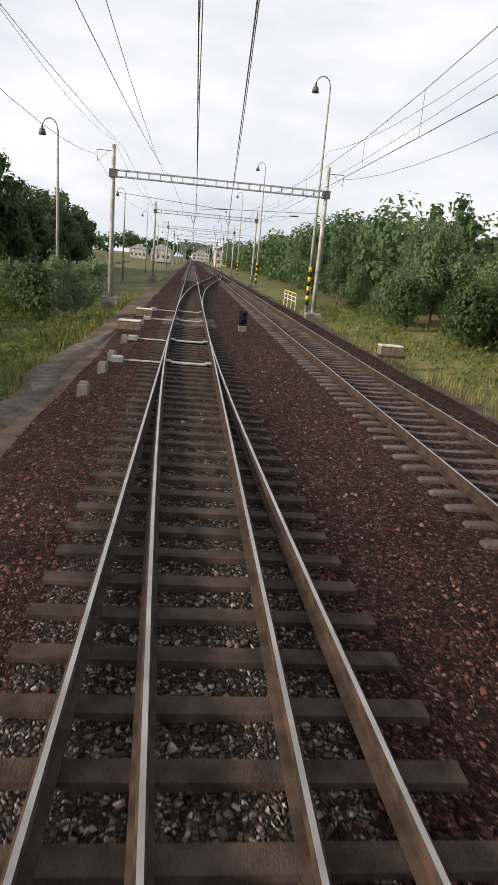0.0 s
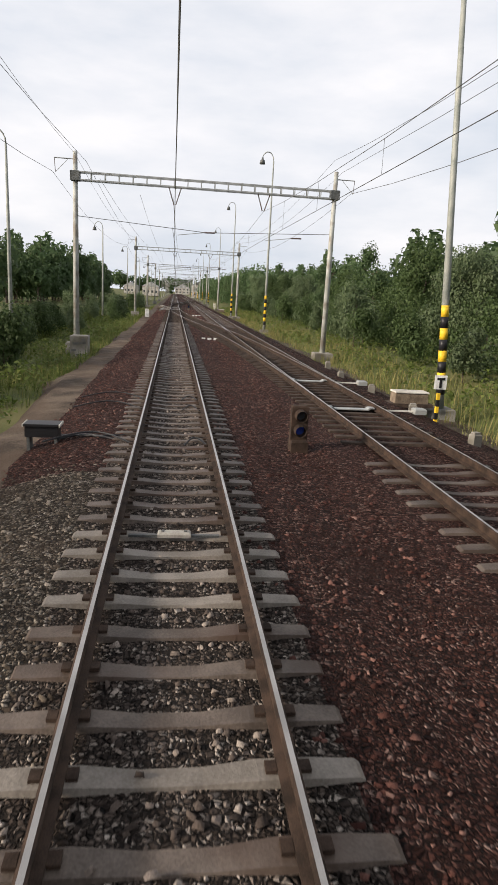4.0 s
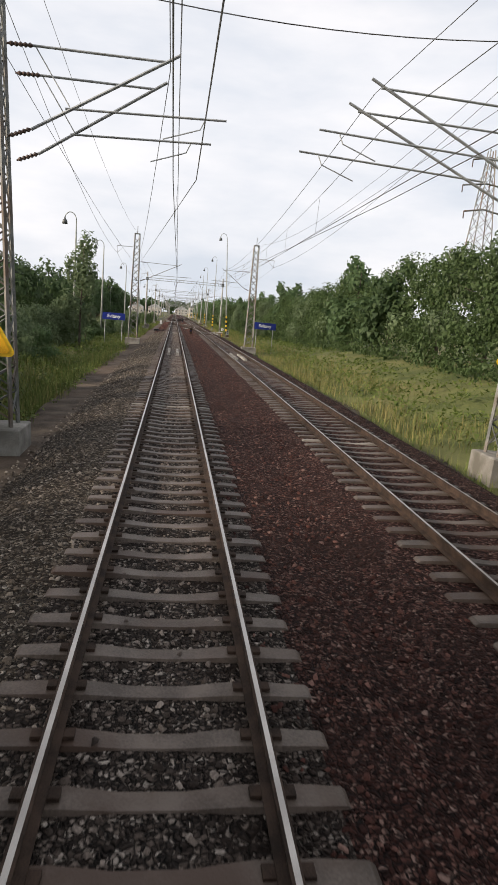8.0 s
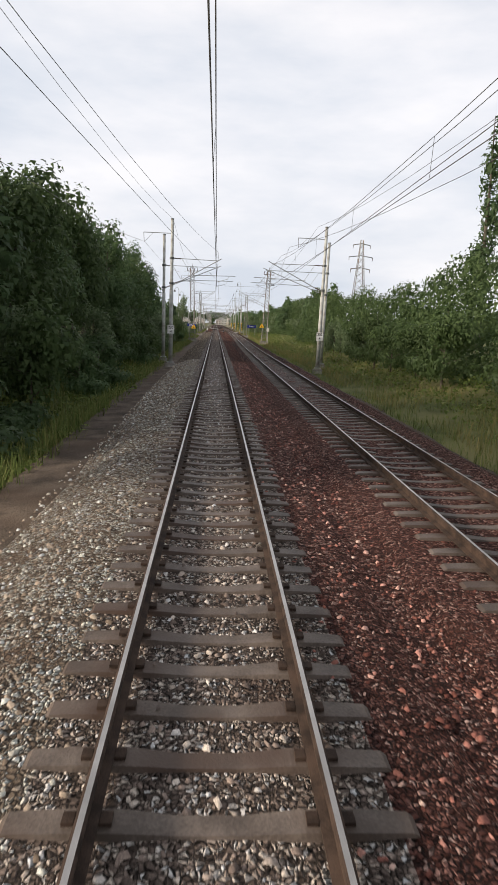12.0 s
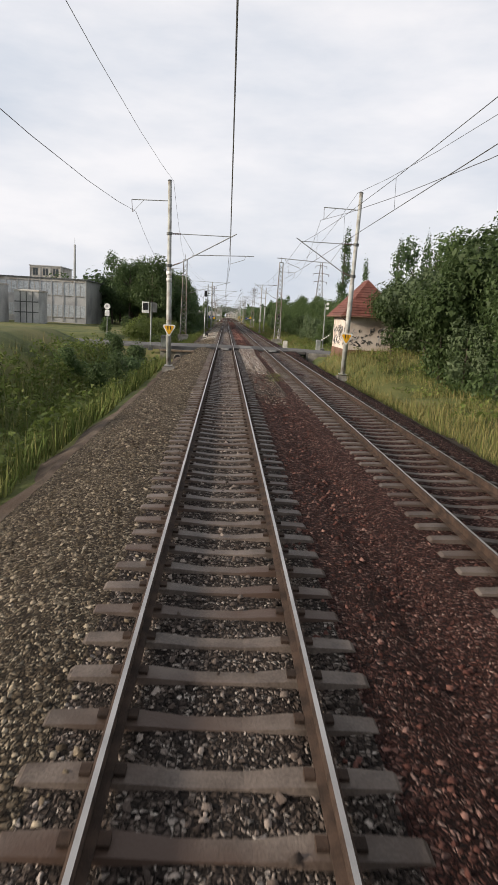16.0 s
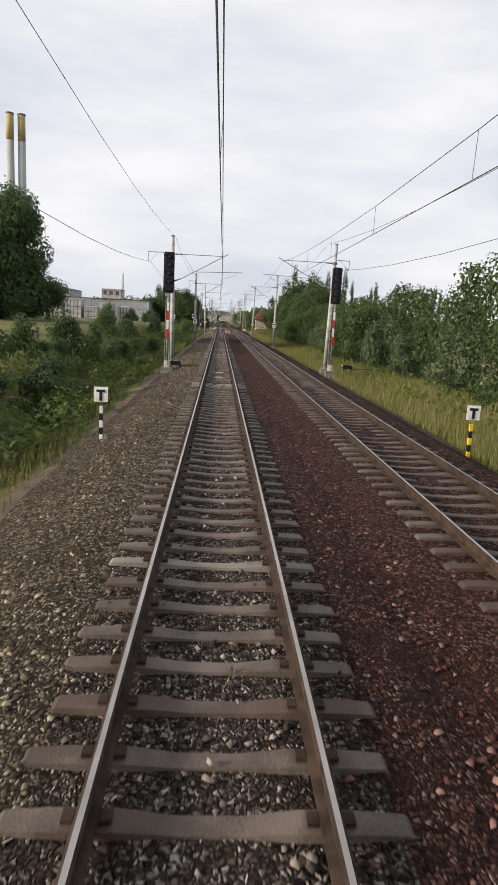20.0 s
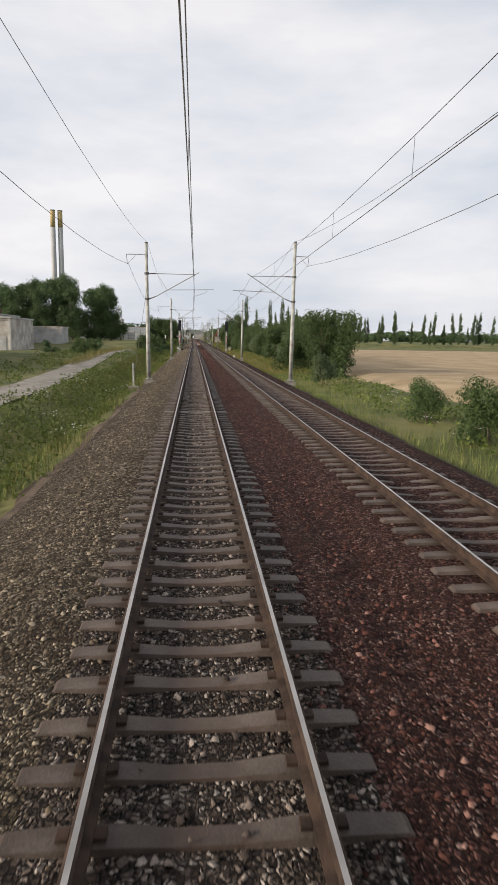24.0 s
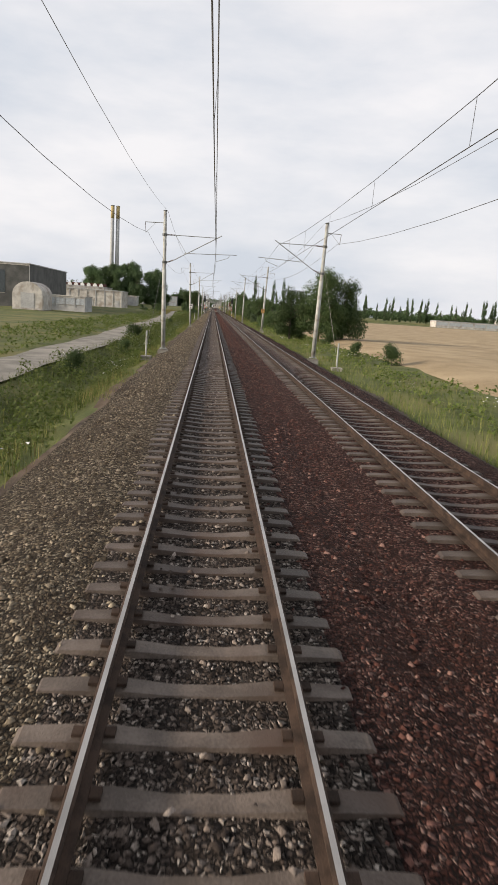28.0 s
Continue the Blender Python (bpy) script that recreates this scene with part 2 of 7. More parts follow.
# each bed material in a plain, an older, a fresher paler and a much darker kind
BEDS, LOOSE = {}, {}
MOSSY = (1.02, 1.0, 0.9)
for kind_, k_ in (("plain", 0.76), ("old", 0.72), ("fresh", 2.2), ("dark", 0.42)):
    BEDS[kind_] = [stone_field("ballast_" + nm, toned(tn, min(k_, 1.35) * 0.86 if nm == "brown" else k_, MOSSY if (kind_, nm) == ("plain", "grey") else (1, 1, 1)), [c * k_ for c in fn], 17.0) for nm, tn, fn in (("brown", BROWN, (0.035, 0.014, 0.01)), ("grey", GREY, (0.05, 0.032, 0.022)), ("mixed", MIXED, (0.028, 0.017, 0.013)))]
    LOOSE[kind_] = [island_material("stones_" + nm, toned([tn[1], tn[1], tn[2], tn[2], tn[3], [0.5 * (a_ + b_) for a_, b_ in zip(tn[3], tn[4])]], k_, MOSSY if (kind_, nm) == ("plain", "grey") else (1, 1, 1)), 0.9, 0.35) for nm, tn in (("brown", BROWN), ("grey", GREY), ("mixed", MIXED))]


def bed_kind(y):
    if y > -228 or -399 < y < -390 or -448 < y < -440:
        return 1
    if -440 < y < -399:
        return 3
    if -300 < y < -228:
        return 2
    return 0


M_RUST = material("rusty_rail_steel", (0.02, 0.012, 0.008), (0.06, 0.037, 0.026), 5, 0.85, 0.0, 0.2, 90)
M_RAILTOP = material("polished_rail_head", (0.36, 0.34, 0.32), (0.52, 0.49, 0.46), 2, 0.3, 0.9, 0.03, 120)
M_SLEEPER = material("worn_concrete_sleeper", (0.062, 0.048, 0.039), (0.126, 0.1, 0.083), 2.5, 0.55, 0, 0.3, 45, stain=(0.06, 0.038, 0.028), stain_scale=0.8, vary=0.25)
M_SLEEPER_PALE = material("pale_concrete_sleeper", (0.15, 0.13, 0.11), (0.25, 0.22, 0.19), 2.5, 0.6, 0, 0.3, 45)
M_TIMBER = material("dark_timber_sleeper", (0.032, 0.022, 0.017), (0.082, 0.058, 0.045), 4, 0.9, 0, 0.4, 60, vary=0.2)
M_STEEL = material("galvanised_steel", (0.3, 0.31, 0.31), (0.45, 0.46, 0.45), 3, 0.5, 0.5, 0.08, 50)
M_DARKSTEEL = material("dark_weathered_steel", (0.07, 0.075, 0.075), (0.15, 0.155, 0.15), 3, 0.6, 0.4, 0.1, 50)
M_POLE = material("pale_painted_pole", (0.3, 0.31, 0.29), (0.46, 0.47, 0.44), 1.6, 0.6, 0.1, 0.1, 40, stain=(0.24, 0.22, 0.19), stain_scale=1.5)
M_LATTICE = material("grey_lattice_steel", (0.12, 0.125, 0.12), (0.24, 0.24, 0.225), 2, 0.6, 0.3, 0.1, 40, stain=(0.14, 0.09, 0.06))
M_WIRE = material("copper_wire", (0.1, 0.095, 0.09), (0.18, 0.17, 0.16), 3, 0.5, 0.6, 0.0, 40)
M_INSUL = plain("brown_insulator", (0.09, 0.06, 0.05), 0.3)
M_CONC = material("weathered_concrete", (0.2, 0.19, 0.17), (0.36, 0.34, 0.31), 2, 0.9, 0, 0.3, 40, stain=(0.12, 0.11, 0.09))
M_GRASS = material("rough_grass_ground", (0.055, 0.072, 0.02), (0.125, 0.135, 0.042), 0.5, 0.95, 0, 0.8, 12, stain=(0.15, 0.14, 0.052), stain_scale=0.12)
M_DIRT = material("gravelly_earth", (0.04, 0.028, 0.02), (0.125, 0.095, 0.07), 1.2, 0.95, 0, 1.0, 22, stain=(0.075, 0.05, 0.034), stain_scale=0.35)
M_WHEAT = material("ripe_wheat", (0.27, 0.2, 0.115), (0.39, 0.3, 0.185), 0.25, 0.9, 0, 0.6, 9)
M_ROADGRAVEL = material("dusty_track", (0.17, 0.16, 0.14), (0.28, 0.26, 0.23), 0.8, 0.95, 0, 0.3, 30)
M_ASPHALT = material("worn_asphalt", (0.085, 0.083, 0.08), (0.16, 0.156, 0.15), 1.0, 0.9, 0, 0.4, 70, stain=(0.065, 0.064, 0.062), stain_scale=0.5)
M_ASPHALT_PALE = material("pale_patched_asphalt", (0.14, 0.138, 0.132), (0.23, 0.226, 0.215), 0.9, 0.9, 0, 0.4, 60, stain=(0.1, 0.098, 0.094), stain_scale=1.2)
M_RUBBER = material("dark_rubber_panel", (0.035, 0.035, 0.036), (0.075, 0.072, 0.07), 1.5, 0.8, 0, 0.3, 60, vary=0.22, stain=(0.1, 0.092, 0.084), stain_scale=0.9)
M_GRIT = material("fine_grey_grit", (0.06, 0.053, 0.045), (0.15, 0.137, 0.12), 3.0, 0.95, 0, 1.0, 40, stain=(0.07, 0.05, 0.037), stain_scale=0.9)
M_BARK = material("bark", (0.05, 0.04, 0.03), (0.13, 0.11, 0.085), 3, 0.95, 0, 0.5, 30)
M_LEAF = leaf_material("leaf_green", (0.05, 0.082, 0.03), (0.075, 0.114, 0.042), (0.105, 0.148, 0.058))
M_LEAFDARK = leaf_material("leaf_dark", (0.055, 0.092, 0.04), (0.082, 0.13, 0.056), (0.115, 0.165, 0.074))
M_LEAFPALE = leaf_material("leaf_pale", (0.1, 0.14, 0.07), (0.14, 0.186, 0.096), (0.185, 0.235, 0.128))
M_BLADE = island_material("grass_blades", [(0.06, 0.09, 0.02), (0.1, 0.14, 0.034), (0.15, 0.175, 0.05), (0.24, 0.23, 0.085)])
M_STRAW = island_material("dry_grass_blades", [(0.11, 0.12, 0.038), (0.17, 0.155, 0.056), (0.25, 0.21, 0.088)])
M_HERB = leaf_material("herb_leaf", (0.07, 0.1, 0.022), (0.12, 0.16, 0.04), (0.2, 0.22, 0.07))
M_WHITE = plain("white_paint", (0.72, 0.72, 0.7))
M_BLACK = plain("black_paint", (0.015, 0.015, 0.017), 0.45)
M_RED = plain("red_paint", (0.5, 0.03, 0.03), 0.5)
M_YELLOW = plain("yellow_paint", (0.75, 0.48, 0.03), 0.5)
M_BLUE = plain("blue_enamel", (0.015, 0.03, 0.22), 0.4)


# ---- mesh helpers ----
class Shape:
    """Collects vertices and faces of one part."""

    def __init__(self):
        self.v, self.f, self.m = [], [], []

    def face(self, idx, mat=0):
        self.f.append(idx)
        self.m.append(mat)

    def box(self, c, s, rz=0.0, mat=0, taper=1.0, bevel=0.0):
        x, y, z = [k / 2 for k in s]
        base = len(self.v)
        cs, sn = math.cos(rz), math.sin(rz)
        if bevel:
            rings = [(-z, 1.0, bevel), (z - bevel, taper, bevel), (z, taper, bevel * 2)]
        else:
            rings = [(-z, 1.0, 0.0), (z, taper, 0.0)]
        for zz, tp, ins in rings:
            px, py = x * tp - ins + (bevel if ins else 0), y * tp - ins + (bevel if ins else 0)
            for a, b in ((-px, -py), (px, -py), (px, py), (-px, py)):
                self.v.append((c[0] + a * cs - b * sn, c[1] + a * sn + b * cs, c[2] + zz))
        k = len(rings)
        for r in range(k - 1):
            for i in range(4):
                j = (i + 1) % 4
                self.face((base + r * 4 + i, base + r * 4 + j, base + r * 4 + 4 + j, base + r * 4 + 4 + i), mat)
        self.face((base + 3, base + 2, base + 1, base), mat)
        t = base + (k - 1) * 4
        self.face((t, t + 1, t + 2, t + 3), mat)
        return self

    def tube(self, points, radius, n=6, mat=0, caps=True):
        """A tube along points; radius is a number or one for each point."""
        base = len(self.v)
        k = len(points)
        rr = radius if isinstance(radius, (list, tuple)) else [radius] * k
        pts = [Vector(p) for p in points]
        for i, p in enumerate(pts):
            d = (pts[min(i + 1, k - 1)] - pts[max(i - 1, 0)]).normalized()
            up = Vector((0, 0, 1)) if abs(d.z) < 0.9 else Vector((0, 1, 0))
            a = d.cross(up).normalized()
            b = a.cross(d).normalized()
            for j in range(n):
                t = 2 * math.pi * j / n
                self.v.append(tuple(p + (a * math.cos(t) + b * math.sin(t)) * rr[i]))
        for i in range(k - 1):
            for j in range(n):
                j2 = (j + 1) % n
                self.face((base + i * n + j, base + i * n + j2, base + (i + 1) * n + j2, base + (i + 1) * n + j), mat)
        if caps:
            self.face(tuple(base + j for j in reversed(range(n))), mat)
            self.face(tuple(base + (k - 1) * n + j for j in range(n)), mat)
        return self

    def sweep(self, profile, stations, mats=None, closed=True):
        """Sweeps a profile of (x, z) along stations of (x, y, z)."""
        base, n = len(self.v), len(profile)
        for sx, sy, sz in stations:
            for px, pz in profile:
                self.v.append((sx + px, sy, sz + pz))
        last = n if closed else n - 1
        for i in range(len(stations) - 1):
            for j in range(last):
                j2 = (j + 1) % n
                self.face((base + i * n + j, base + (i + 1) * n + j, base + (i + 1) * n + j2, base + i * n + j2), mats[j] if mats else 0)
        if closed:
            self.face(tuple(base + j for j in range(n)), 0)
            self.face(tuple(base + (len(stations) - 1) * n + j for j in reversed(range(n))), 0)
        return self

    def prism(self, outline, y0, y1, mat=0):
        """An outline of (x, z) from y0 to y1."""
        return self.sweep(outline, [(0, y0, 0), (0, y1, 0)])

    def slab(self, outline, z0, z1, mat=0):
        """An outline of (x, y), counter-clockwise, from z0 up to z1."""
        base, n = len(self.v), len(outline)
        for z in (z0, z1):
            self.v += [(x, y, z) for x, y in outline]
        self.face(tuple(base + j for j in reversed(range(n))), mat)
        self.face(tuple(base + n + j for j in range(n)), mat)
        for j in range(n):
            j2 = (j + 1) % n
            self.face((base + j, base + j2, base + n + j2, base + n + j), mat)
        return self

    def mesh(self, name, mats, smooth=False):
        me = bpy.data.meshes.new(name)
        me.from_pydata(self.v, [], self.f)
        for m in (mats if isinstance(mats, (list, tuple)) else [mats]):
            me.materials.append(m)
        if any(self.m):
            me.polygons.foreach_set("material_index", self.m)
        if smooth:
            me.polygons.foreach_set("use_smooth", [True] * len(me.polygons))
        me.update()
        return me


def part(name, shape, mats, parent=None, label="", smooth=False):
    me = shape if isinstance(shape, bpy.types.Mesh) else shape.mesh(name, mats, smooth)
    ob = new(name, me)
    if parent:
        ob.parent = parent
    if label:
        tagged(ob, label)
    return ob


def thing(name, label, category, at=(0, 0, 0), rz=0.0, group="", kind=""):
    e = new(name)
    e.empty_display_size = 0.3
    e.matrix_world = Matrix.Translation(at) @ Matrix.Rotation(rz, 4, 'Z')
    return tagged(e, label, category, group, kind)


def scatter_mesh(name, base_v, base_f, pos, rot_z, tilt, size, mat):
    """Many small copies of one shape, joined into one mesh."""
    bv, bf = np.array(base_v, float), np.array(base_f, int)
    n, k, q = len(pos), len(bv), bf.shape[1]
    v = bv[None] * size[:, None, :]
    ct, st = np.cos(tilt)[:, None], np.sin(tilt)[:, None]
    y, z = v[..., 1] * ct - v[..., 2] * st, v[..., 1] * st + v[..., 2] * ct
    cr, sr = np.cos(rot_z)[:, None], np.sin(rot_z)[:, None]
    x, y = v[..., 0] * cr - y * sr, v[..., 0] * sr + y * cr
    w = np.stack([x, y, z], -1) + pos[:, None, :]
    f = (bf[None] + (np.arange(n) * k)[:, None, None]).reshape(-1)
    me = bpy.data.meshes.new(name)
    me.vertices.add(n * k)
    me.vertices.foreach_set("co", w.reshape(-1).astype(np.float32))
    me.loops.add(len(f))
    me.loops.foreach_set("vertex_index", f.astype(np.int32))
    np_ = n * len(bf)
    me.polygons.add(np_)
    me.polygons.foreach_set("loop_start", np.arange(0, np_ * q, q, dtype=np.int32))
    me.materials.append(mat)
    me.update(calc_edges=True)
    return me


rng = np.random.default_rng(7)


# ---- plan of the line ----
Y_NEAR, Y_FAR = -790.0, 620.0


def smooth_step(a, b, t):
    t = min(1.0, max(0.0, (t - a) / (b - a)))
    return t * t * (3 - 2 * t)


def x2(y):
    """Centre of the second track: it draws closer beyond the station."""
    return 4.98 - 0.62 * (1 - smooth_step(-215, -130, y)) + 0.12 * (1 - smooth_step(-600, -540, y))


def fbm(x, y, s):
    return noise.noise(Vector((x * s, y * s, 3.1))) + 0.5 * noise.noise(Vector((x * s * 2.3, y * s * 2.3, 8.7)))


def ground_z(x, y):
    """Height of the land beside the line."""
    z = -0.95
    station = smooth_step(-150, -100, y)
    if x < -3:
        d = -3 - x
        ditch = -0.75 * math.exp(-((d - 3.5) / 1.8) ** 2) * (1 - station * 0.7)
        bank = 2.3 * smooth_step(4.5, 11, d) * smooth_step(-470, -430, y) * (1 - smooth_step(-338, -326, y))
        bank += 1.0 * smooth_step(4.5, 9, d) * smooth_step(-548, -500, y) * (1 - smooth_step(-470, -430, y))
        bank += 0.9 * smooth_step(4, 10, d) * smooth_step(-312, -305, y) * (1 - station)
        z += ditch + bank - 0.6 * station * smooth_step(2, 9, d)
    if x > 7:
        d = x - 7
        z += 0.55 * smooth_step(1.5, 8, d) * (0.4 + 0.6 * smooth_step(-560, -480, y))
        z += 1.6 * smooth_step(4, 14, d) * smooth_step(-300, -220, y) * (1 - smooth_step(-130, -80, y))
    if x > 7.4:
        z += 1.5 * smooth_step(7.6, 9.4, x) * smooth_step(-352, -343, y) * (1 - smooth_step(-333.5, -330, y))
    road = max(0.0, 1 - abs((y + 324.7) / 6.5) ** 4) if (x < -4 or x > 8.5) else 0.0
    n = 0.16 * fbm(x, y, 0.22) + 0.5 * fbm(x, y, 0.03) * smooth_step(15, 60, abs(x))
    return (z + n) * (1 - road) + road * -0.2


def build_ground():
    xs = [-2500, -1200, -600, -300, -160, -100, -70, -50, -38, -30, -24, -20, -17, -15, -13, -11.5, -10, -9, -8, -7.2, -6.4, -5.6, -4.8, -4, -3.2, -1, 3, 7, 7.8, 8.6, 9.4, 10.2, 11, 12, 13.5, 15, 17, 19, 22, 26, 32, 40, 55, 80, 120, 200, 400, 900, 2500]
    ys = [-2600, -1800, -1300, -1000, -880] + [-820 + 3.0 * i for i in range(320)] + [160, 190, 230, 280, 340, 420, 520, 700, 1000, 1500, 2200, 3200]
    s = Shape()
    for y in ys:
        for x in xs:
            s.v.append((x, y, ground_z(x, y)))
    n = len(xs)
    for j in range(len(ys) - 1):
        for i in range(n - 1):
            s.face((j * n + i, j * n + i + 1, (j + 1) * n + i + 1, (j + 1) * n + i))
    g = part("ground", s, M_GRASS, smooth=True)
    tagged(g, "rough green and straw-coloured grassland beside the railway", "ground", kind="structure")


def build_trackbed():
    """Earth shoulders and the ballast bed of both tracks."""
    rows = sorted([Y_NEAR + 2.5 * i for i in range(int((200 - Y_NEAR) / 2.5))] + [-331.2, -330.4, -329.6, -328.9, -328.4, -327.9, -327.0, -321.4, -320.8, -319.2] + [200, 260, 340, 450, Y_FAR])
    e, b = Shape(), Shape()
    for y in rows:
        c = x2(y)
        st = smooth_step(-130, -70, y)
        wob = 0.3 * fbm(0.3, y, 0.15) + 0.3 * fbm(4.3, y, 0.5)
        pw = 1.0 - (1 - smooth_step(-300, -265, y))
        ex = [(-4.5 - pw * (1.1 - 1.0 * st) - 1.6 * wob + random.uniform(-0.4, 0.4), -1.06), (-4.0 - pw * (0.6 - 0.5 * st) - wob, -0.86 + 0.2 * st), (-2.6, -0.74 + 0.2 * st), (c + 2.6, -0.7), (c + 3.1 + 0.6 * st + wob, -0.78), (c + 3.6 + 1.1 * st + wob + random.uniform(-0.3, 0.3), -0.95)]
        for x, z in ex:
            z = min(z, ground_z(x, y) - 0.06) if x < -4 and z == -1.06 else z + 0.07 * fbm(x, y, 0.9)
            e.v.append((x, y, z))
        lo = -0.62 + 0.15 * st
        bx = [(-3.75 + 0.5 * pw - 0.4 * wob, lo - 0.17), (-2.25, -0.34), (-1.75, -0.225), (-1.2, -0.222), (-0.8, -0.24), (0, -0.245), (0.8, -0.24), (1.2, -0.225), (1.75, -0.24),
              ((c) / 2 - 0.2, -0.33), ((c) / 2 + 0.3, -0.33), (c - 1.75, -0.24), (c - 0.8, -0.235), (c, -0.23), (c + 0.8, -0.235), (c + 1.75, -0.24), (c + 2.1, -0.34), (c + 3.0 + 0.5 * wob, lo - 0.12)]
        heap = smooth_step(-331.5, -328.6, y) * (1 - smooth_step(-326.9, -326.4, y)) + smooth_step(-322.5, -321.6, y) * (1 - smooth_step(-321.0, -318.0, y))
        for x, z in bx:
            side = smooth_step(1.0, 1.5, abs(x)) * smooth_step(1.0, 1.5, abs(x - c)) * (1 - smooth_step(2.2, 3.2, max(-x, x - c)))
            b.v.append((x, y, z + 0.02 * fbm(x * 3, y, 0.5) + heap * side * max(0.0, -0.045 - z)))
    for s, n in ((e, 6), (b, 18)):
        for j in range(len(rows) - 1):
            for i in range(n - 1):
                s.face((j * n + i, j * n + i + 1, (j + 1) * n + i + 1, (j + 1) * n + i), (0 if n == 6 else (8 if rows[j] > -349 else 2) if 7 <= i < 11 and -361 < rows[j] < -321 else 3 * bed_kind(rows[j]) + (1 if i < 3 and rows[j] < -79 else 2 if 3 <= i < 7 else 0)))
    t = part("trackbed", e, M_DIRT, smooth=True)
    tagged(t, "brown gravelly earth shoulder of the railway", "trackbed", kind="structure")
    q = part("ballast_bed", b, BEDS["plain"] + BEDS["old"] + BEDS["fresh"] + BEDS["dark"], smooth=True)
    tagged(q, "rust-brown crushed stone ballast bed under both tracks", "ballast", kind="structure")


build_ground()
build_trackbed()

# ---- tracks ----
RAIL = [(-0.036, -0.012), (-0.019, 0.0), (0.019, 0.0), (0.036, -0.012), (0.036, -0.035), (0.012, -0.05), (0.012, -0.135), (0.075, -0.155), (0.075, -0.168), (-0.075, -0.168), (-0.075, -0.155), (-0.012, -0.135), (-0.012, -0.05), (-0.036, -0.035)]
RAIL = RAIL[::-1]
RAIL_M = [0] * 11 + [1, 0, 0]
HALF = 0.7525


def rail(centre, offset, ys, parent, label=""):
    s = Shape().sweep(RAIL, [(centre(y) + offset, y, 0.0) for y in ys], RAIL_M)
    return part("rail", s, [M_RUST, M_RAILTOP], parent, label)


def sleeper_shape(s, x, y, half=1.3, conc=True, mat=0, drop=0.0):
    """One sleeper across the track: raised rail seats and a dished middle, or a plain timber."""
    base = len(s.v)
    if conc:
        prof = [(-half, -0.225, 0.115), (-half + 0.04, -0.195, 0.12), (-0.95, -0.182, 0.13), (-0.58, -0.182, 0.13), (-0.42, -0.196, 0.122), (-0.22, -0.216, 0.112), (0.22, -0.216, 0.112), (0.42, -0.196, 0.122), (0.58, -0.182, 0.13), (0.95, -0.182, 0.13), (half - 0.04, -0.195, 0.12), (half, -0.225, 0.115)]
    else:
        prof = [(-half, -0.185, 0.125), (half, -0.185, 0.125)]
    for px, pz, w in prof:
        z = pz - drop
        s.v += [(x + px, y - w, -0.33), (x + px, y - w + 0.03, z), (x + px, y + w - 0.03, z), (x + px, y + w, -0.33)]
    for i in range(len(prof) - 1):
        a, b = base + 4 * i, base + 4 * i + 4
        for j in range(3):
            s.face((a + j, b + j, b + j + 1, a + j + 1), mat)
    e = base + 4 * (len(prof) - 1)
    s.face((base, base + 1, base + 2, base + 3), mat)
    s.face((e + 3, e + 2, e + 1, e), mat)


def fastening(s, x, y):
    for side in (-1, 1):
        s.box((x + side * 0.115, y, -0.168), (0.075, 0.1, 0.03))


CROSS_Y0, CROSS_Y1 = -328.2, -321.5
TIMBER_1 = [(-23, 30), (34, 80)]
TIMBER_2 = [(-76, -28), (93, 139)]
PALE_1 = {round(v / 0.6) for v in (-80.2, -80.8, -81.4, -82.0, -84.8, -155.2, -176.9, -225.2, -431.8, -434.4, -441.0, -441.6, -442.2, -446, -467.4, -468.0, -468.6, -490, -519.6, -520.2, -585, -632.4)}


def build_track(name, centre, offs, near, timber, pale, label):
    tr = thing(name, label, "railway track", kind="structure")
    ys = [Y_NEAR + 6 * i for i in range(int((200 - Y_NEAR) / 6) + 1)] + [240, 300, 380, 480, Y_FAR]
    for o in (-HALF, HALF):
        rail(centre, o, ys, tr)
    one, joined, palej, timb, clips = Shape(), Shape(), Shape(), Shape(), Shape()
    sleeper_shape(one, 0, 0)
    one = one.mesh("sleeper", M_SLEEPER)
    y = Y_NEAR
    while y < 230:
        k = round(y / 0.6)
        yy = k * 0.6 + offs + random.uniform(-0.02, 0.02)
        x = centre(yy) + random.uniform(-0.03, 0.03)
        y += 0.6
        if CROSS_Y0 - 0.1 < yy < CROSS_Y1 + 0.1:
            continue
        if any(a < yy < b for a, b in timber):
            continue
        if k in pale:
            sleeper_shape(palej, x, yy)
        elif near[0] < yy < near[1]:
            ob = part("sleeper", one, None, tr)
            ob.location = (x, yy, random.uniform(-0.012, 0.004))
        else:
            sleeper_shape(joined, x, yy, drop=random.uniform(-0.004, 0.014))
        if name == "main_track" and yy < 25:
            for o in (-HALF, HALF):
                fastening(clips, centre(yy) + o, yy)
    tagged(part("sleepers", joined, M_SLEEPER, tr, "worn grey-brown concrete sleepers"), kind="stuff")
    tagged(part("pale_sleepers", palej, M_SLEEPER_PALE, tr, "newer pale concrete sleepers"), kind="stuff")
    tagged(part("fastenings", clips, M_RUST, tr, "rusty rail clips and plates"), kind="stuff")
    return tr


TRACK_1 = build_track("main_track", lambda y: 0.0, 0.0, (-720, -545), TIMBER_1, PALE_1, "straight railway track with rusty rails on concrete sleepers")
TRACK_2 = build_track("second_track", x2, 0.22, (-720, -545), TIMBER_2, {round(v / 0.6) for v in (-631.2, -636, -637.2, -160)}, "parallel railway track with rusty rails on concrete sleepers")

# crossovers: curve of 500 m, straight of 1 in 11, counter-curve
R_T, L_T, SLOPE = 500.0, 45.45, 11.0


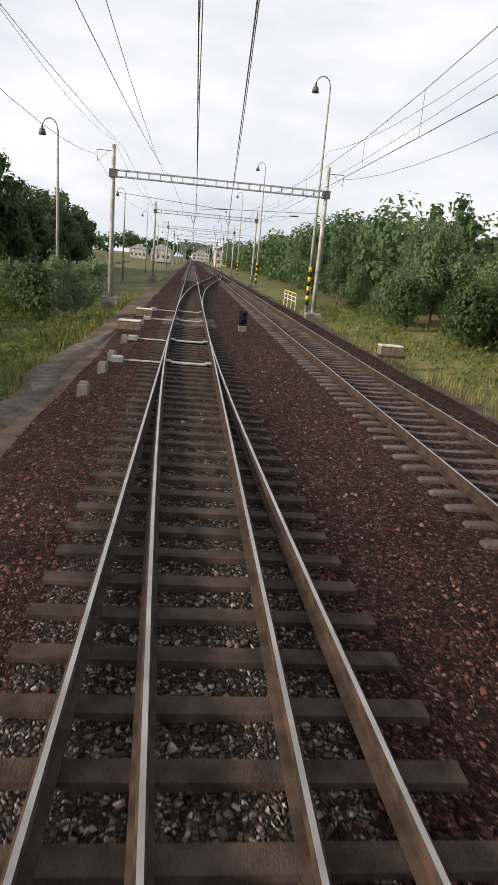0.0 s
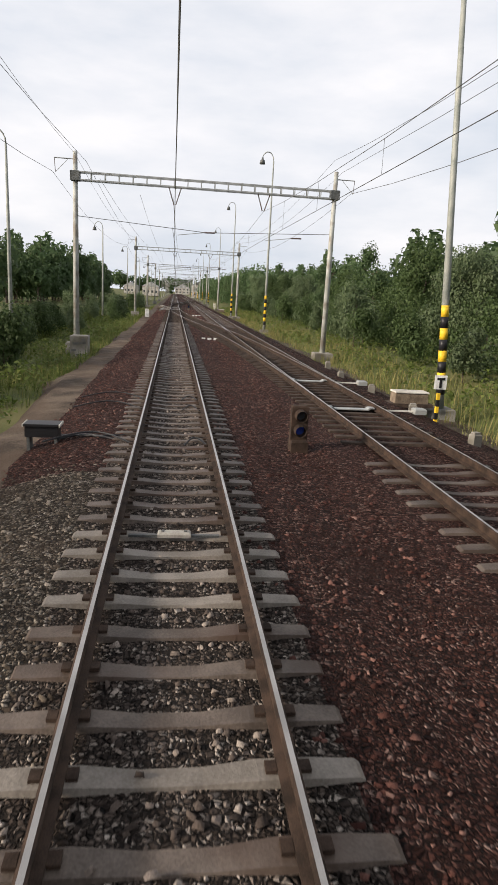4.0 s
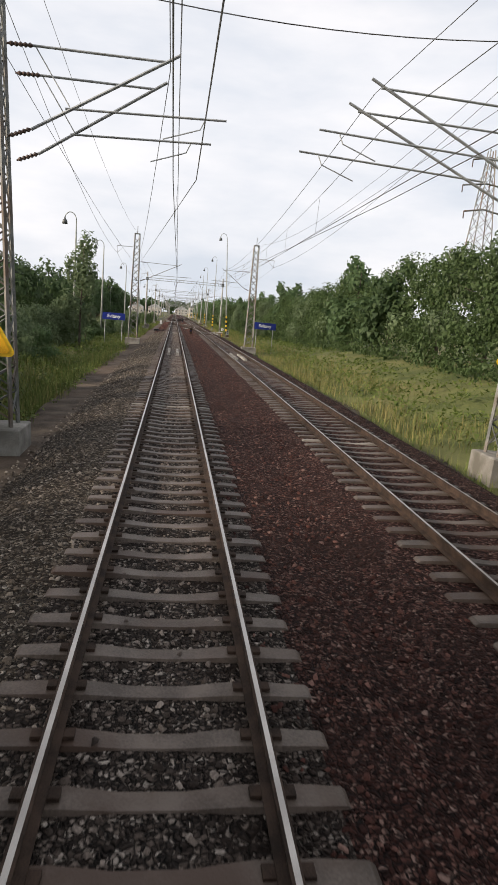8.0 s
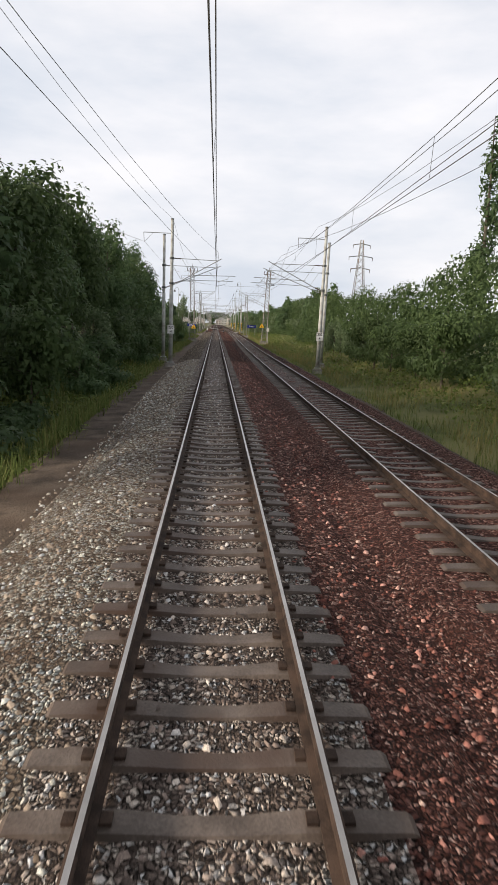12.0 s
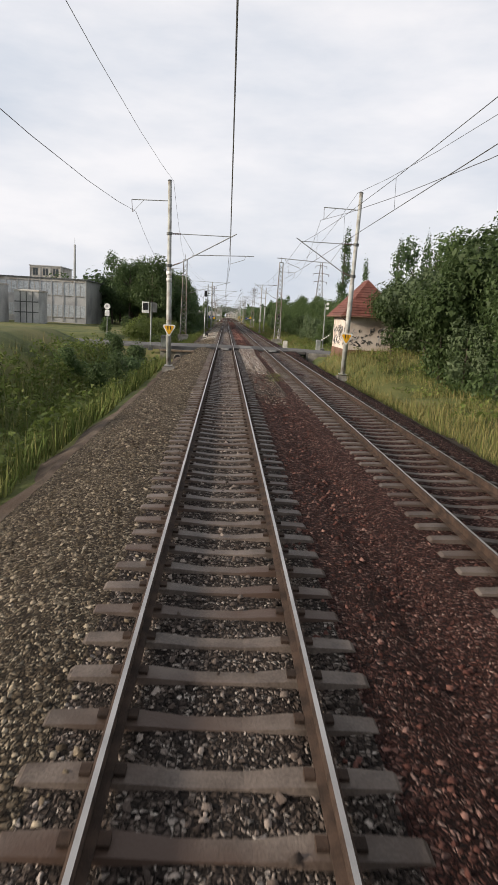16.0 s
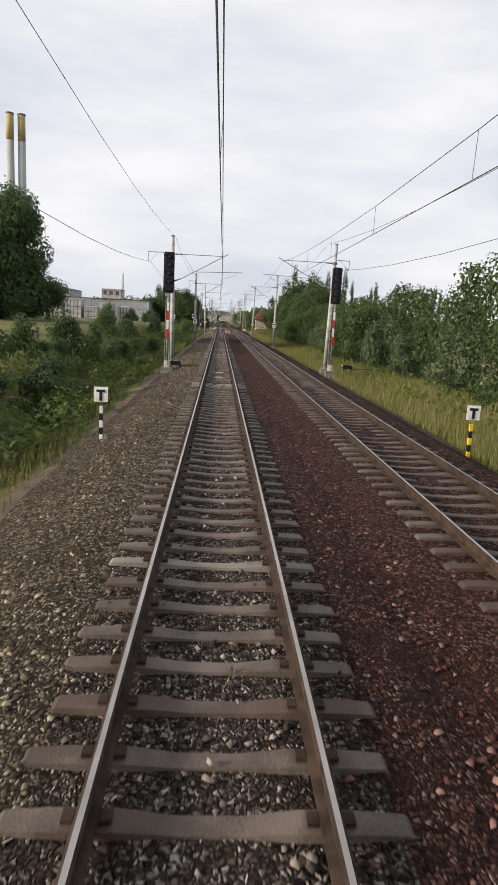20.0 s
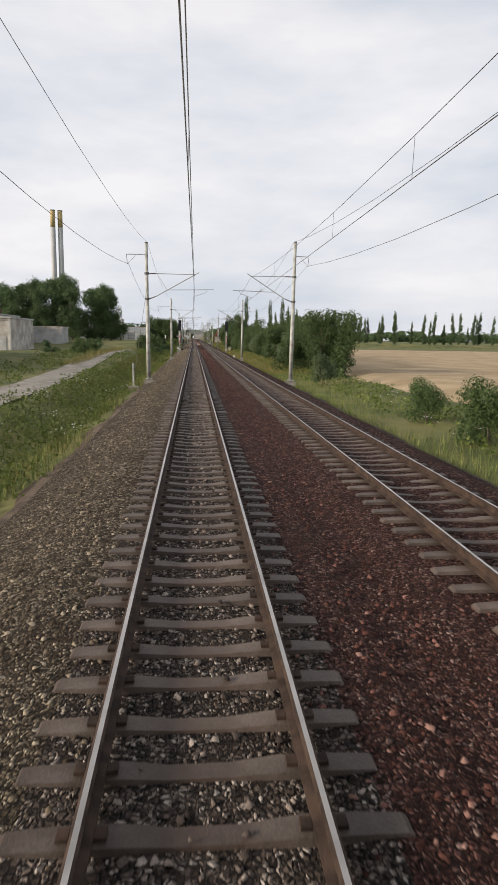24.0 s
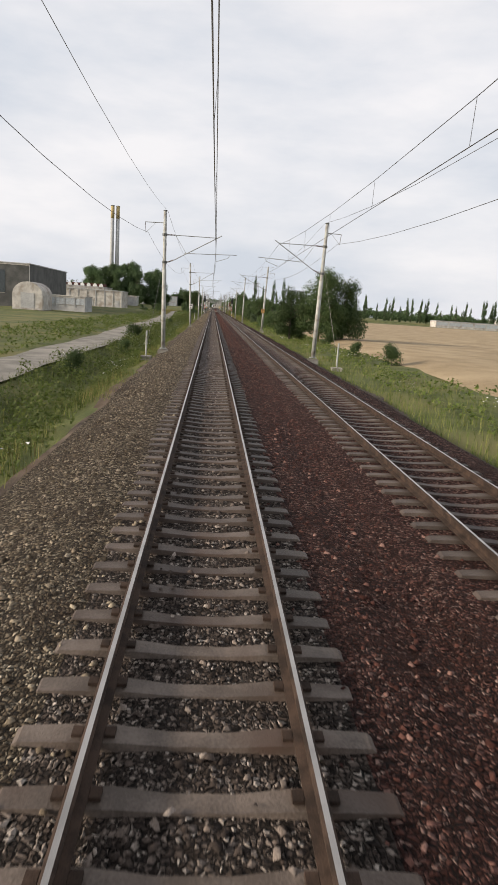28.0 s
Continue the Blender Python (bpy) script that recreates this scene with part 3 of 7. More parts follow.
def crossover_x(s, total):
    """Sideways shift at s metres from the toe."""
    a = min(s, L_T)
    x = a * a / (2 * R_T)
    mid = (total - 2 * L_T * L_T / (2 * R_T)) * SLOPE
    if s > L_T:
        b = min(s - L_T, mid)
        x += b / SLOPE
    if s > L_T + mid:
        c = min(s - L_T - mid, L_T)
        x += c / SLOPE - c * c / (2 * R_T)
    return x


def crossover(name, y_toe, way, label):
    """From the first track at y_toe towards the second; way -1 leads towards smaller y."""
    tr = thing(name, label, "railway switch", kind="structure")
    total = x2(y_toe)
    mid = (total - L_T * L_T / R_T) * SLOPE
    length = 2 * L_T + mid
    steps = [length * i / 50 for i in range(51)]
    for o, lo, hi in ((-HALF, 0.02, 1.0), (HALF, 0.0, 0.985)):
        st = [(crossover_x(s, total) + o, y_toe + way * s, -0.002) for s in steps if lo * length <= s <= hi * length]
        part("rail", Shape().sweep(RAIL, st if way > 0 else st[::-1], RAIL_M), [M_RUST, M_RAILTOP], tr)
    wood = Shape()
    s = -2.0
    while s < length + 2:
        yy = y_toe + way * s
        xo = crossover_x(min(max(s, 0), length), total)
        if s < 50:
            sleeper_shape(wood, xo / 2, yy, 1.3 + xo / 2, False)
        elif s > length - 44:
            sleeper_shape(wood, (xo + total) / 2, yy, 1.3 + (total - xo) / 2, False)
        else:
            sleeper_shape(wood, xo, yy, 1.3, False)
        s += 0.6
    tagged(part("timbers", wood, M_TIMBER, tr, "dark long switch timbers"), kind="stuff")
    # check rails and frogs
    for sx, ox in ((38.8, -HALF), (38.8, None), (length - 38.8, None), (length - 38.8, HALF)):
        if ox is None:
            x = crossover_x(sx, total) + (-HALF if sx < length / 2 else HALF)
            for k in (-0.07, 0.07):
                st = [(x + k + max(0.0, t) * 0.04 * (1 if k > 0 else -1), y_toe + way * (sx + t), -0.004) for t in (-2.2, -1, 0, 1, 2.2)]
                part("wing_rail", Shape().sweep(RAIL, st if way > 0 else st[::-1], RAIL_M), [M_RUST, M_RAILTOP], tr)
        else:
            cx = 0.0 if sx < length / 2 else total
            x = cx + ox + (0.11 if ox < 0 else -0.11)
            st = [(x, y_toe + way * (sx + t), -0.004) for t in (-2.5, 2.5)]
            part("check_rail", Shape().sweep(RAIL, st if way > 0 else st[::-1], RAIL_M), M_RUST, tr)
    return tr, length


XA, XA_LEN = crossover("crossover", 27.0, -1, "railway crossover of two switches on dark timbers")
XB, XB_LEN = crossover("crossover", 36.0, 1, "far railway crossover on dark timbers")

# ---- overhead line ----
Z_MESS, Z_CONT = 7.5, 5.9
SUPPORTS = [560, 500, 445, 395, 345, 296, 246, 196, 146, 96, 46, 5, -50.5, -108, -160.5, -229.4, -290, -345.3, -406.5, -449.5, -508.5, -561, -620.7, -677.8, -735, -790]


def cantilever_parts(par, x0, x_wire, y, zt=7.6, zd=5.7, up=0.0):
    """Bracket from a mast at x0 to the wires at x_wire."""
    d = 1 if x_wire > x0 else -1
    s = x0 + d * 0.16
    zt, zd = zt + up, zd + up
    part("top_tube", Shape().tube([(s + d * 0.55, y, zt), (x_wire + d * 0.1, y, Z_MESS + up + 0.05)], 0.028, 6), M_STEEL, par)
    part("diagonal_tube", Shape().tube([(s + d * 0.5, y, zd + 0.18), (x_wire + d * 0.35, y, Z_MESS + up + 0.22)], 0.035, 6), M_STEEL, par)
    part("registration_tube", Shape().tube([(s + d * 1.25, y, 6.38 + up), (x_wire + d * 1.45, y, 6.44 + up)], 0.026, 6), M_STEEL, par)
    part("tie_tube", Shape().tube([(s + d * 0.62, y, zt - 0.02), (s + d * 1.35, y, 6.42 + up)], 0.014, 5), M_STEEL, par)
    part("steady_arm", Shape().tube([(x_wire + d * 0.95, y, 6.4 + up), (x_wire + d * 0.85, y, 6.2 + up), (x_wire, y, Z_CONT + 0.03 + up)], 0.016, 5), M_STEEL, par)
    for nm, p, q in (("insulator", (s, y, zt), (s + d * 0.6, y, zt)), ("insulator", (s, y, zd), (s + d * 0.52, y, zd + 0.2))):
        a, b = Vector(p), Vector(q)
        pts = [a.lerp(b, i / 12) for i in range(13)]
        part(nm, Shape().tube(pts, [0.02] + [0.028 if i % 2 else 0.058 for i in range(1, 12)] + [0.02], 7), M_INSUL, par)


def outer_arm(par, x0, d, y, z, length=1.15):
    part("feeder_arm", Shape().tube([(x0, y, z), (x0 + d * length, y, z)], 0.03, 6), M_STEEL, par)
    part("hanger", Shape().tube([(x0 + d * length, y, z), (x0 + d * (length - 0.05), y, z - 0.72)], 0.018, 5), M_INSUL, par)
    part("hanger", Shape().tube([(x0 + d * (length - 0.75), y, z), (x0 + d * (length - 0.05), y, z - 0.72)], 0.014, 5), M_STEEL, par)


# degrees by which masts lean away from the track
RAKE = {-620.7: 2.4, -345.3: 1.2, -449.5: 1.2, -508.5: 0.3, -229.4: 0.3, -677.8: 1.2, -735: 1.2}
# where the wires run lower
DROP = {-508.5: -0.55, -449.5: -0.25, -620.7: 0.25}


def mast(x, y, x_wire, top, feeder=0.0, arm_z=8.5, group="overhead line masts"):
    """A tubular line mast on a concrete footing, with bracket and feeder arm."""
    m = thing("catenary_mast", "pale grey tubular catenary mast with bracket arm on a concrete footing", "catenary mast", (x, y, 0), group=group)
    zb = -0.5
    part("footing", Shape().box((0, 0, -0.92), (0.8, 0.8, 0.8), bevel=0.04, taper=0.92), M_CONC, m)
    part("base_flange", Shape().box((0, 0, zb + 0.07), (0.5, 0.5, 0.05)), M_STEEL, m)
    part("lower_shaft", Shape().tube([(0, 0, zb + 0.05), (0, 0, 5.2)], [0.165, 0.15], 12), M_POLE, m, smooth=True)
    part("upper_shaft", Shape().tube([(0, 0, 5.2), (0, 0, 5.25), (0, 0, top)], [0.15, 0.125, 0.115], 12), M_POLE, m, smooth=True)
    part("cap", Shape().tube([(0, 0, top), (0, 0, top + 0.06)], [0.15, 0.1], 10), M_DARKSTEEL, m)
    for z in (5.7 + DROP.get(y, 0.0), 7.6 + DROP.get(y, 0.0)):
        part("clamp", Shape().tube([(0, 0, z - 0.08), (0, 0, z + 0.08)], 0.18, 10), M_DARKSTEEL, m)
    lean = RAKE.get(y, 0.6) * (1 if x > 0 else -1)
    cantilever_parts(m, 0, x_wire - x - 6.5 * math.tan(radians(lean)), 0, up=DROP.get(y, 0.0))
    if feeder:
        outer_arm(m, 0, -1 if feeder < 0 else 1, 0, arm_z, abs(feeder))
    m.matrix_basis = m.matrix_basis @ Matrix.Rotation(radians(lean), 4, 'Y')
    return m


def lattice_mast(x, y, x_wire, top, w=0.44, d=0.5, up=0.0, label="grey steel lattice mast with bracket arm on a concrete block"):
    """A four-legged lattice mast that narrows upwards."""
    m = thing("lattice_mast", label, "catenary mast", (x, y, 0), group="lattice masts")
    part("footing", Shape().box((0, 0, -0.75), (1.5, 1.3, 1.1), bevel=0.04), M_CONC, m)
    k = 0.55

    def corner(i, z):
        f = 1 - (1 - k) * (z + 0.3) / (top + 0.3)
        return ((w if i in (1, 2) else -w) * f / 1, (d if i > 1 else -d) * f * 0.7, z)
    for i in range(4):
        part("leg", Shape().tube([corner(i, -0.3), corner(i, top)], 0.055, 4), M_LATTICE, m)
    z, n = 0.0, 0
    braces = Shape()
    while z < top - 0.7:
        for i in range(4):
            j = (i + 1) % 4
            a, b = (i, j) if n % 2 else (j, i)
            braces.tube([corner(a, z), corner(b, z + 0.62)], 0.024, 3, caps=False)
            braces.tube([corner(b, z), corner(a, z + 0.62)], 0.024, 3, caps=False)
        z += 0.62
        n += 1
    part("bracing", braces, M_LATTICE, m, "zigzag steel bracing")
    part("head_plate", Shape().box((0, 0, top + 0.03), (w * 1.3, d * 1.2, 0.06)), M_LATTICE, m)
    part("top_spike", Shape().tube([(0, 0, top), (0, 0, top + 0.8)], 0.03, 6), M_LATTICE, m)
    if x_wire is not None:
        cantilever_parts(m, 0.3 if x_wire > x else -0.3, x_wire - x, 0, up=up)
        if up:
            cantilever_parts(m, 0.3 if x_wire > x else -0.3, x_wire - x - 0.3, 0.75, up=up - 0.35)
    if up:
        part("cross_arm", Shape().box((0, 0, top - 0.5), (2.0, 0.1, 0.1)), M_LATTICE, m)
        for q in (-0.9, -0.35, 0.35, 0.9):
            pts = [(q, 0, top - 0.45 + 0.09 * j) for j in range(7)]
            part("insulator", Shape().tube(pts, [0.03, 0.07, 0.035, 0.07, 0.035, 0.07, 0.02], 7), M_INSUL, m)
            pts = [(q + 0.9 * t * (1 if q < 0 else -1), 0.05, top + 0.1 - 2.6 * t + 0.9 * math.sin(t * 3.1)) for t in [j / 10 for j in range(11)]]
            part("jumper_cable", Shape().tube(pts, 0.02, 5), M_BLACK, m)
    dd = -1 if x < 0 else 1
    outer_arm(m, 0, dd, 0, top - 1.3, 2.0)
    if up:
        m.matrix_basis = m.matrix_basis @ Matrix.Rotation(radians(dd * 1.6), 4, 'Y')
    return m


BATTEN = Shape()
for k in (-0.2, 0.2):
    BATTEN.box((0, k, 0), (0.05, 0.03, 0.36))
    BATTEN.box((0, 0, k), (0.05, 0.36, 0.03))
BATTEN = BATTEN.mesh("beam_batten", M_STEEL)


def gantry(y, xl, xr, zb=8.65, top=9.9):
    """Two tubular masts carrying a lattice beam over both tracks."""
    g = thing("catenary_gantry", "grey steel lattice beam gantry on two tubular masts", "gantry", (0, y, 0), group="catenary gantries")
    for x in (xl, xr):
        part("mast", Shape().tube([(x, 0, -0.6), (x, 0, 5.0), (x, 0, top)], [0.17, 0.15, 0.12], 10), M_POLE, g, smooth=True)
        part("footing", Shape().box((x, 0, -0.65), (1.1, 1.0, 0.7), bevel=0.04), M_CONC, g)
        part("bracket", Shape().box((x, 0, zb), (0.5, 0.5, 0.5), bevel=0.03), M_DARKSTEEL, g)
    for dy in (-0.2, 0.2):
        for dz in (-0.2, 0.2):
            part("chord", Shape().box(((xl + xr) / 2, dy, zb + dz), (xr - xl - 0.2, 0.07, 0.07)), M_STEEL, g)
    n = int((xr - xl) / 0.75)
    for i in range(n + 1):
        b = part("beam_batten", BATTEN, None, g)
        b.location = (xl + 0.1 + (xr - xl - 0.2) * i / n, 0, zb)
    for xw in (0.0, x2(y)):
        part("drop_tube", Shape().tube([(xw - 0.55, 0, zb - 0.2), (xw - 0.25, 0, Z_MESS + 0.02)], 0.03, 6), M_INSUL, g)
        part("drop_tube", Shape().tube([(xw + 0.15, 0, zb - 0.2), (xw - 0.15, 0, Z_MESS + 0.02)], 0.03, 6), M_INSUL, g)
        part("steady_arm", Shape().tube([(xw + 1.5, 0, 6.15), (xw, 0, Z_CONT + 0.03)], 0.018, 5), M_STEEL, g)
        part("insulator", Shape().tube([(xw + 1.5, 0, 6.15), (xw + 2.1, 0, 6.17)], 0.045, 6), M_INSUL, g)
    part("cross_span_wire", Shape().tube([(xl, 0, 6.6), ((xl + xr) / 2, 0, 6.15), (xr, 0, 6.5)], 0.016, 4), M_WIRE, g)
    for x, dd in ((xl, -1), (xr, 1)):
        outer_arm(g, x, dd, 0, top - 0.4, 1.1)
    return g


# top of the left and right mast, height and length of the left feeder arm
MAST_TOPS = {-229.4: (10.5, 10.5, 9.45, 2.2), -345.3: (10.65, 10.65, 9.5, 2.3), -406.5: (8.85, 9.2, 7.9, 0.9), -449.5: (8.6, 8.7, 7.45, 1.8), -508.5: (8.7, 8.7, 7.58, 2.1),
             -561: (9.85, 10.2, 9.0, 1.5), -620.7: (9.2, 9.5, 8.5, 1.4), -677.8: (9.2, 9.2, 8.4, 1.4), -735: (9.2, 9.2, 8.4, 1.4), -790: (9.2, 9.2, 8.4, 1.4)}
# sideways offset of the contact wire at each support
STAGGER = {560: 0.1, 500: -0.2, 445: 0.1, 395: -0.2, 345: 0.1, 296: -0.2, 246: 0.1, 196: -0.2, 146: 0.05, 96: -0.2, 46: 0.05, 5: -0.2, -50.5: -0.2, -108: 0.0, -160.5: -0.3, -229.4: -0.1,
           -290: -0.3, -345.3: 0.05, -406.5: -0.22, -449.5: 0.0, -508.5: -0.3, -561: 0.0, -620.7: -0.3, -677.8: 0.0, -735: -0.35, -790: 0.0}
for gy in SUPPORTS[:13]:
    gantry(gy, -5.6, 8.85, 8.4 if gy == 5 else 7.75 if gy == 46 else 8.65, 9.5 if gy == 46 else 9.9)
lattice_mast(-4.3, -108, 0.0, 10.3)
lattice_mast(8.0, -108, x2(-108), 10.3)
lattice_mast(-4.3, -160.5, -0.4, 12.4, 0.5, up=0.7)
lattice_mast(9.15, -160.5, x2(-160) - 0.5, 12.4, 0.5, up=0.75)
for sy in SUPPORTS[15:]:
    if sy == -290:
        lattice_mast(-6.3, sy, 0.0, 10.5)
        lattice_mast(7.75, sy, x2(sy), 10.9)
        continue
    tl, tr, az, al = MAST_TOPS[sy]
    xr = 8.1 if sy == -449.5 else 8.3 if sy == -229.4 else 8.08 if sy == -620.7 else 7.65
    mast(-3.58, sy, STAGGER[sy], tl, -al, az)
    mast(xr, sy, x2(sy) + STAGGER[sy], tr, 1.1 if sy < -380 else -2.2, az + 0.15)

mast(-4.7, -222.5, -0.1, 10.2, 0)
mast(9.7, -222.5, x2(-222.5), 10.2, 0)


def wire_run(name, xs, zs, ys, sag, label, r=0.013, steps=8):
    """A wire from support to support, hanging by sag between them."""
    s = Shape()
    pts = []
    for i in range(len(ys) - 1):
        for k in range(steps):
            t = k / steps
            pts.append((xs[i] + (xs[i + 1] - xs[i]) * t, ys[i] + (ys[i + 1] - ys[i]) * t, zs[i] + (zs[i + 1] - zs[i]) * t - 4 * sag * t * (1 - t)))
    pts.append((xs[-1], ys[-1], zs[-1]))
    s.tube(pts, r, 4)
    return tagged(part(name, s, M_WIRE), label, "overhead wire", "overhead wires")


SY = SUPPORTS
for centre, nm in ((lambda y: 0.0, "first"), (x2, "second")):
    zig = [STAGGER[y] for y in SY]
    cx = [centre(y) + z for y, z in zip(SY, zig)]
    mx = [centre(y) - 0.04 + 0.7 * z for y, z in zip(SY, zig)]
    wire_run("contact_wire", cx, [Z_CONT + DROP.get(y, 0.0) for y in SY], SY, 0.02, "taut copper contact wire over the %s track" % nm, 0.011)
    wire_run("messenger_wire", mx, [Z_MESS + DROP.get(y, 0.0) for y in SY], SY, 0.85, "sagging carrier wire over the %s track" % nm, 0.01)
    dr = Shape()
    for i in range(len(SY) - 1):
        for k in range(1, 8):
            t = k / 8
            dz = DROP.get(SY[i], 0.0) * (1 - t) + DROP.get(SY[i + 1], 0.0) * t
            z = Z_MESS + dz - 4 * 0.85 * t * (1 - t)
            yy = SY[i] + (SY[i + 1] - SY[i]) * t
            dr.tube([(mx[i] + (mx[i + 1] - mx[i]) * t, yy, z), (cx[i] + (cx[i + 1] - cx[i]) * t, yy, Z_CONT + dz)], 0.006, 3, caps=False)
    tagged(part("dropper_wires", dr, M_WIRE), "thin droppers between carrier and contact wire", "overhead wire", "overhead wires", "stuff")


def arm_point(y, side):
    if y > -60:
        return (-6.8 if side < 0 else 9.8), 8.8
    if y == -160.5:
        return (-5.4, 12.0) if side < 0 else (10.0, 11.6)
    if y == -290:
        return (-8.25, 8.48) if side < 0 else (9.7, 8.88)
    if y > -170:
        return (-6.25 if side < 0 else 9.95), 8.28
    tl, tr, az, al = MAST_TOPS[y]
    if side < 0:
        return -3.58 - al + 0.05, az - 0.72
    return (8.7 if y < -380 else 5.5), az - 0.57


for side, nm in ((-1, "field"), (1, "far")):
    ap = [arm_point(y, side) for y in SY]
    wire_run("feeder_wire", [a[0] for a in ap], [a[1] for a in ap], SY, 1.1, "sagging feeder wire on the outer mast arms", 0.012)
LEFT_TOPS = {-108: (-4.3, 10.4), -160.5: (-4.6, 12.4), -290: (-6.3, 10.6)}
tops = [(-3.58, MAST_TOPS[y][0]) if y in MAST_TOPS else LEFT_TOPS.get(y, (-5.6, 9.75)) for y in SY]
wire_run("earth_wire", [a[0] for a in tops], [a[1] for a in tops], SY, 1.0, "thin sagging wire along the mast tops", 0.009)
tops = [(7.65, MAST_TOPS[y][1]) if y in MAST_TOPS else (8.7, 10.5) for y in SY]
wire_run("feeder_wire", [a[0] for a in tops], [a[1] for a in tops], SY, 1.2, "sagging wire along the mast tops", 0.011)
wire_run("contact_wire", [-4.0, 0.24, 0.1, -6.0], [7.4, 5.93, 5.93, 8.0], [-108, -160.5, -229.4, -290], 0.02, "overlapping contact wire over the first track", 0.011)
wire_run("contact_wire", [4.9, 4.9, 4.75, 4.5], [6.7, 5.93, 5.93, 6.7], [-108, -160.5, -229.4, -290], 0.02, "overlapping contact wire over the second track", 0.011)
wire_run("messenger_wire", [-4.0, -0.5, 0.0, -6.0], [8.6, 8.2, 8.2, 9.4], [-108, -160.5, -229.4, -290], 0.9, "overlapping carrier wire over the first track", 0.01)
wire_run("messenger_wire", [4.7, 4.3, 4.9, 4.5], [7.5, 8.3, 8.2, 7.6], [-108, -160.5, -229.4, -290], 0.9, "overlapping carrier wire over the second track", 0.01)
wire_run("feeder_wire", [-5.2, -5.1, -5.0, -5.0, -5.0], [9.4] * 5, [345, 196, 46, -50.5, -160.5], 1.4, "sagging feeder wire over the station side", 0.012)
wire_run("feeder_wire", [-0.4, -1.7, -3.0, -4.3], [7.6, 7.7, 8.0, 8.6], [96, 46, 5, -50.5], 0.5, "slanting wire towards a lattice mast", 0.011)
wire_run("feeder_wire", [9.4, 9.2, 9.2, 8.9], [9.9] * 3 + [9.5], [96, 4, -50.5, -160.5], 1.0, "sagging wire along the mast tops", 0.011)


wire_run("contact_wire", [-0.3, 0.35, 2.3, 4.8], [6.3, 5.95, 5.95, 6.2], [-50.5, 5, 46, 96], 0.02, "contact wire over the crossover", 0.011)
wire_run("messenger_wire", [-0.3, 0.45, 2.4, 4.8], [7.9, 7.5, 7.5, 7.8], [-50.5, 5, 46, 96], 0.7, "sagging carrier wire over the crossover", 0.01)
wire_run("feeder_wire", [-2.2, -2.0, -2.1], [7.9, 7.8, 7.9], [46, 5, -50.5], 0.4, "thin wire between the gantries", 0.009)


# ---- vegetation ----
LEAF_V = [(0.05, -0.6, 0), (0.46, 0.3, 0.1), (-0.42, 0.4, -0.05)]
LEAF_F = [(0, 1, 2)]


def crown_points(blobs, n, seed):
    """Points through a few blobs, and how deep inside each one lies."""
    g = np.random.default_rng(seed)
    w = np.array([b[3] * b[3] * b[4] ** 0.5 for b in blobs])
    out, deep, face = [], [], []
    for b, k in zip(blobs, (w / w.sum() * n).astype(int) + 1):
        d = g.normal(size=(k, 3))
        d /= np.linalg.norm(d, axis=1)[:, None]
        inner = g.random(k) < 0.22
        r = np.where(inner, g.uniform(0.4, 0.72, k), g.uniform(0.74, 0.99, k))
        r *= 1 + 0.1 * np.sin(d[:, 0] * 5 + seed) * np.cos(d[:, 1] * 4 + b[2]) + 0.07 * np.sin(d[:, 2] * 9 + b[0])
        out.append(np.array(b[:3]) + d * (r[:, None]) * np.array([b[3], b[3], b[4]]))
        deep.append(inner)
        face.append(d)
    return np.concatenate(out), np.concatenate(deep), np.concatenate(face)


def leaf_mesh(name, blobs, n, size, mat, seed):
    g = np.random.default_rng(seed + 99)
    p, deep, d = crown_points(blobs, n, seed)
    k = len(p)
    sz = (size * g.uniform(0.6, 1.3, k) * np.where(deep, 1.3, 0.78))[:, None] * np.array([[1.0, 1.0, 1.0]])
    turn = np.arctan2(d[:, 0], -d[:, 1]) + g.normal(0, 0.5, k)
    tilt = np.arccos(np.clip(d[:, 2], -1, 1)) * 0.85 + g.normal(0, 0.42, k)
    return scatter_mesh(name, LEAF_V, LEAF_F, p, turn, tilt, sz, mat)


def trunk_shape(h, r, limbs, seed, spread):
    g = random.Random(seed)
    s = Shape()
    pts = [(0, 0, -0.6), (0, 0, 0.3)]
    x = y = 0.0
    for i in range(1, 5):
        x += g.uniform(-0.12, 0.12) * h / 8
        y += g.uniform(-0.12, 0.12) * h / 8
        pts.append((x, y, h * i / 4))
    s.tube(pts, [r * 1.3, r, r * 0.85, r * 0.65, r * 0.42, r * 0.12], 7)
    for i in range(limbs):
        t = g.uniform(0.25, 0.85)
        a = g.uniform(0, 6.28)
        ln = spread * g.uniform(0.6, 1.0) * (1.1 - t * 0.6)
        z = h * t
        s.tube([(0, 0, z), (math.cos(a) * ln * 0.5, math.sin(a) * ln * 0.5, z + ln * 0.3), (math.cos(a) * ln, math.sin(a) * ln, z + ln * 0.45)], [r * 0.4, r * 0.25, r * 0.06], 5)
    return s


TREES = {}


def tree_kind(key, label, category, name, h, blobs, n, size, mat, seed, r=0.16, limbs=7, spread=2.4):
    t = thing(name, label, category, (0, -3000, 0), group=name + "s along the line")
    part("trunk", trunk_shape(h, r, limbs, seed, spread), M_BARK, t)
    part("crown", leaf_mesh("crown", blobs, n, size, mat, seed), None, t)
    TREES[key] = [t, 0]


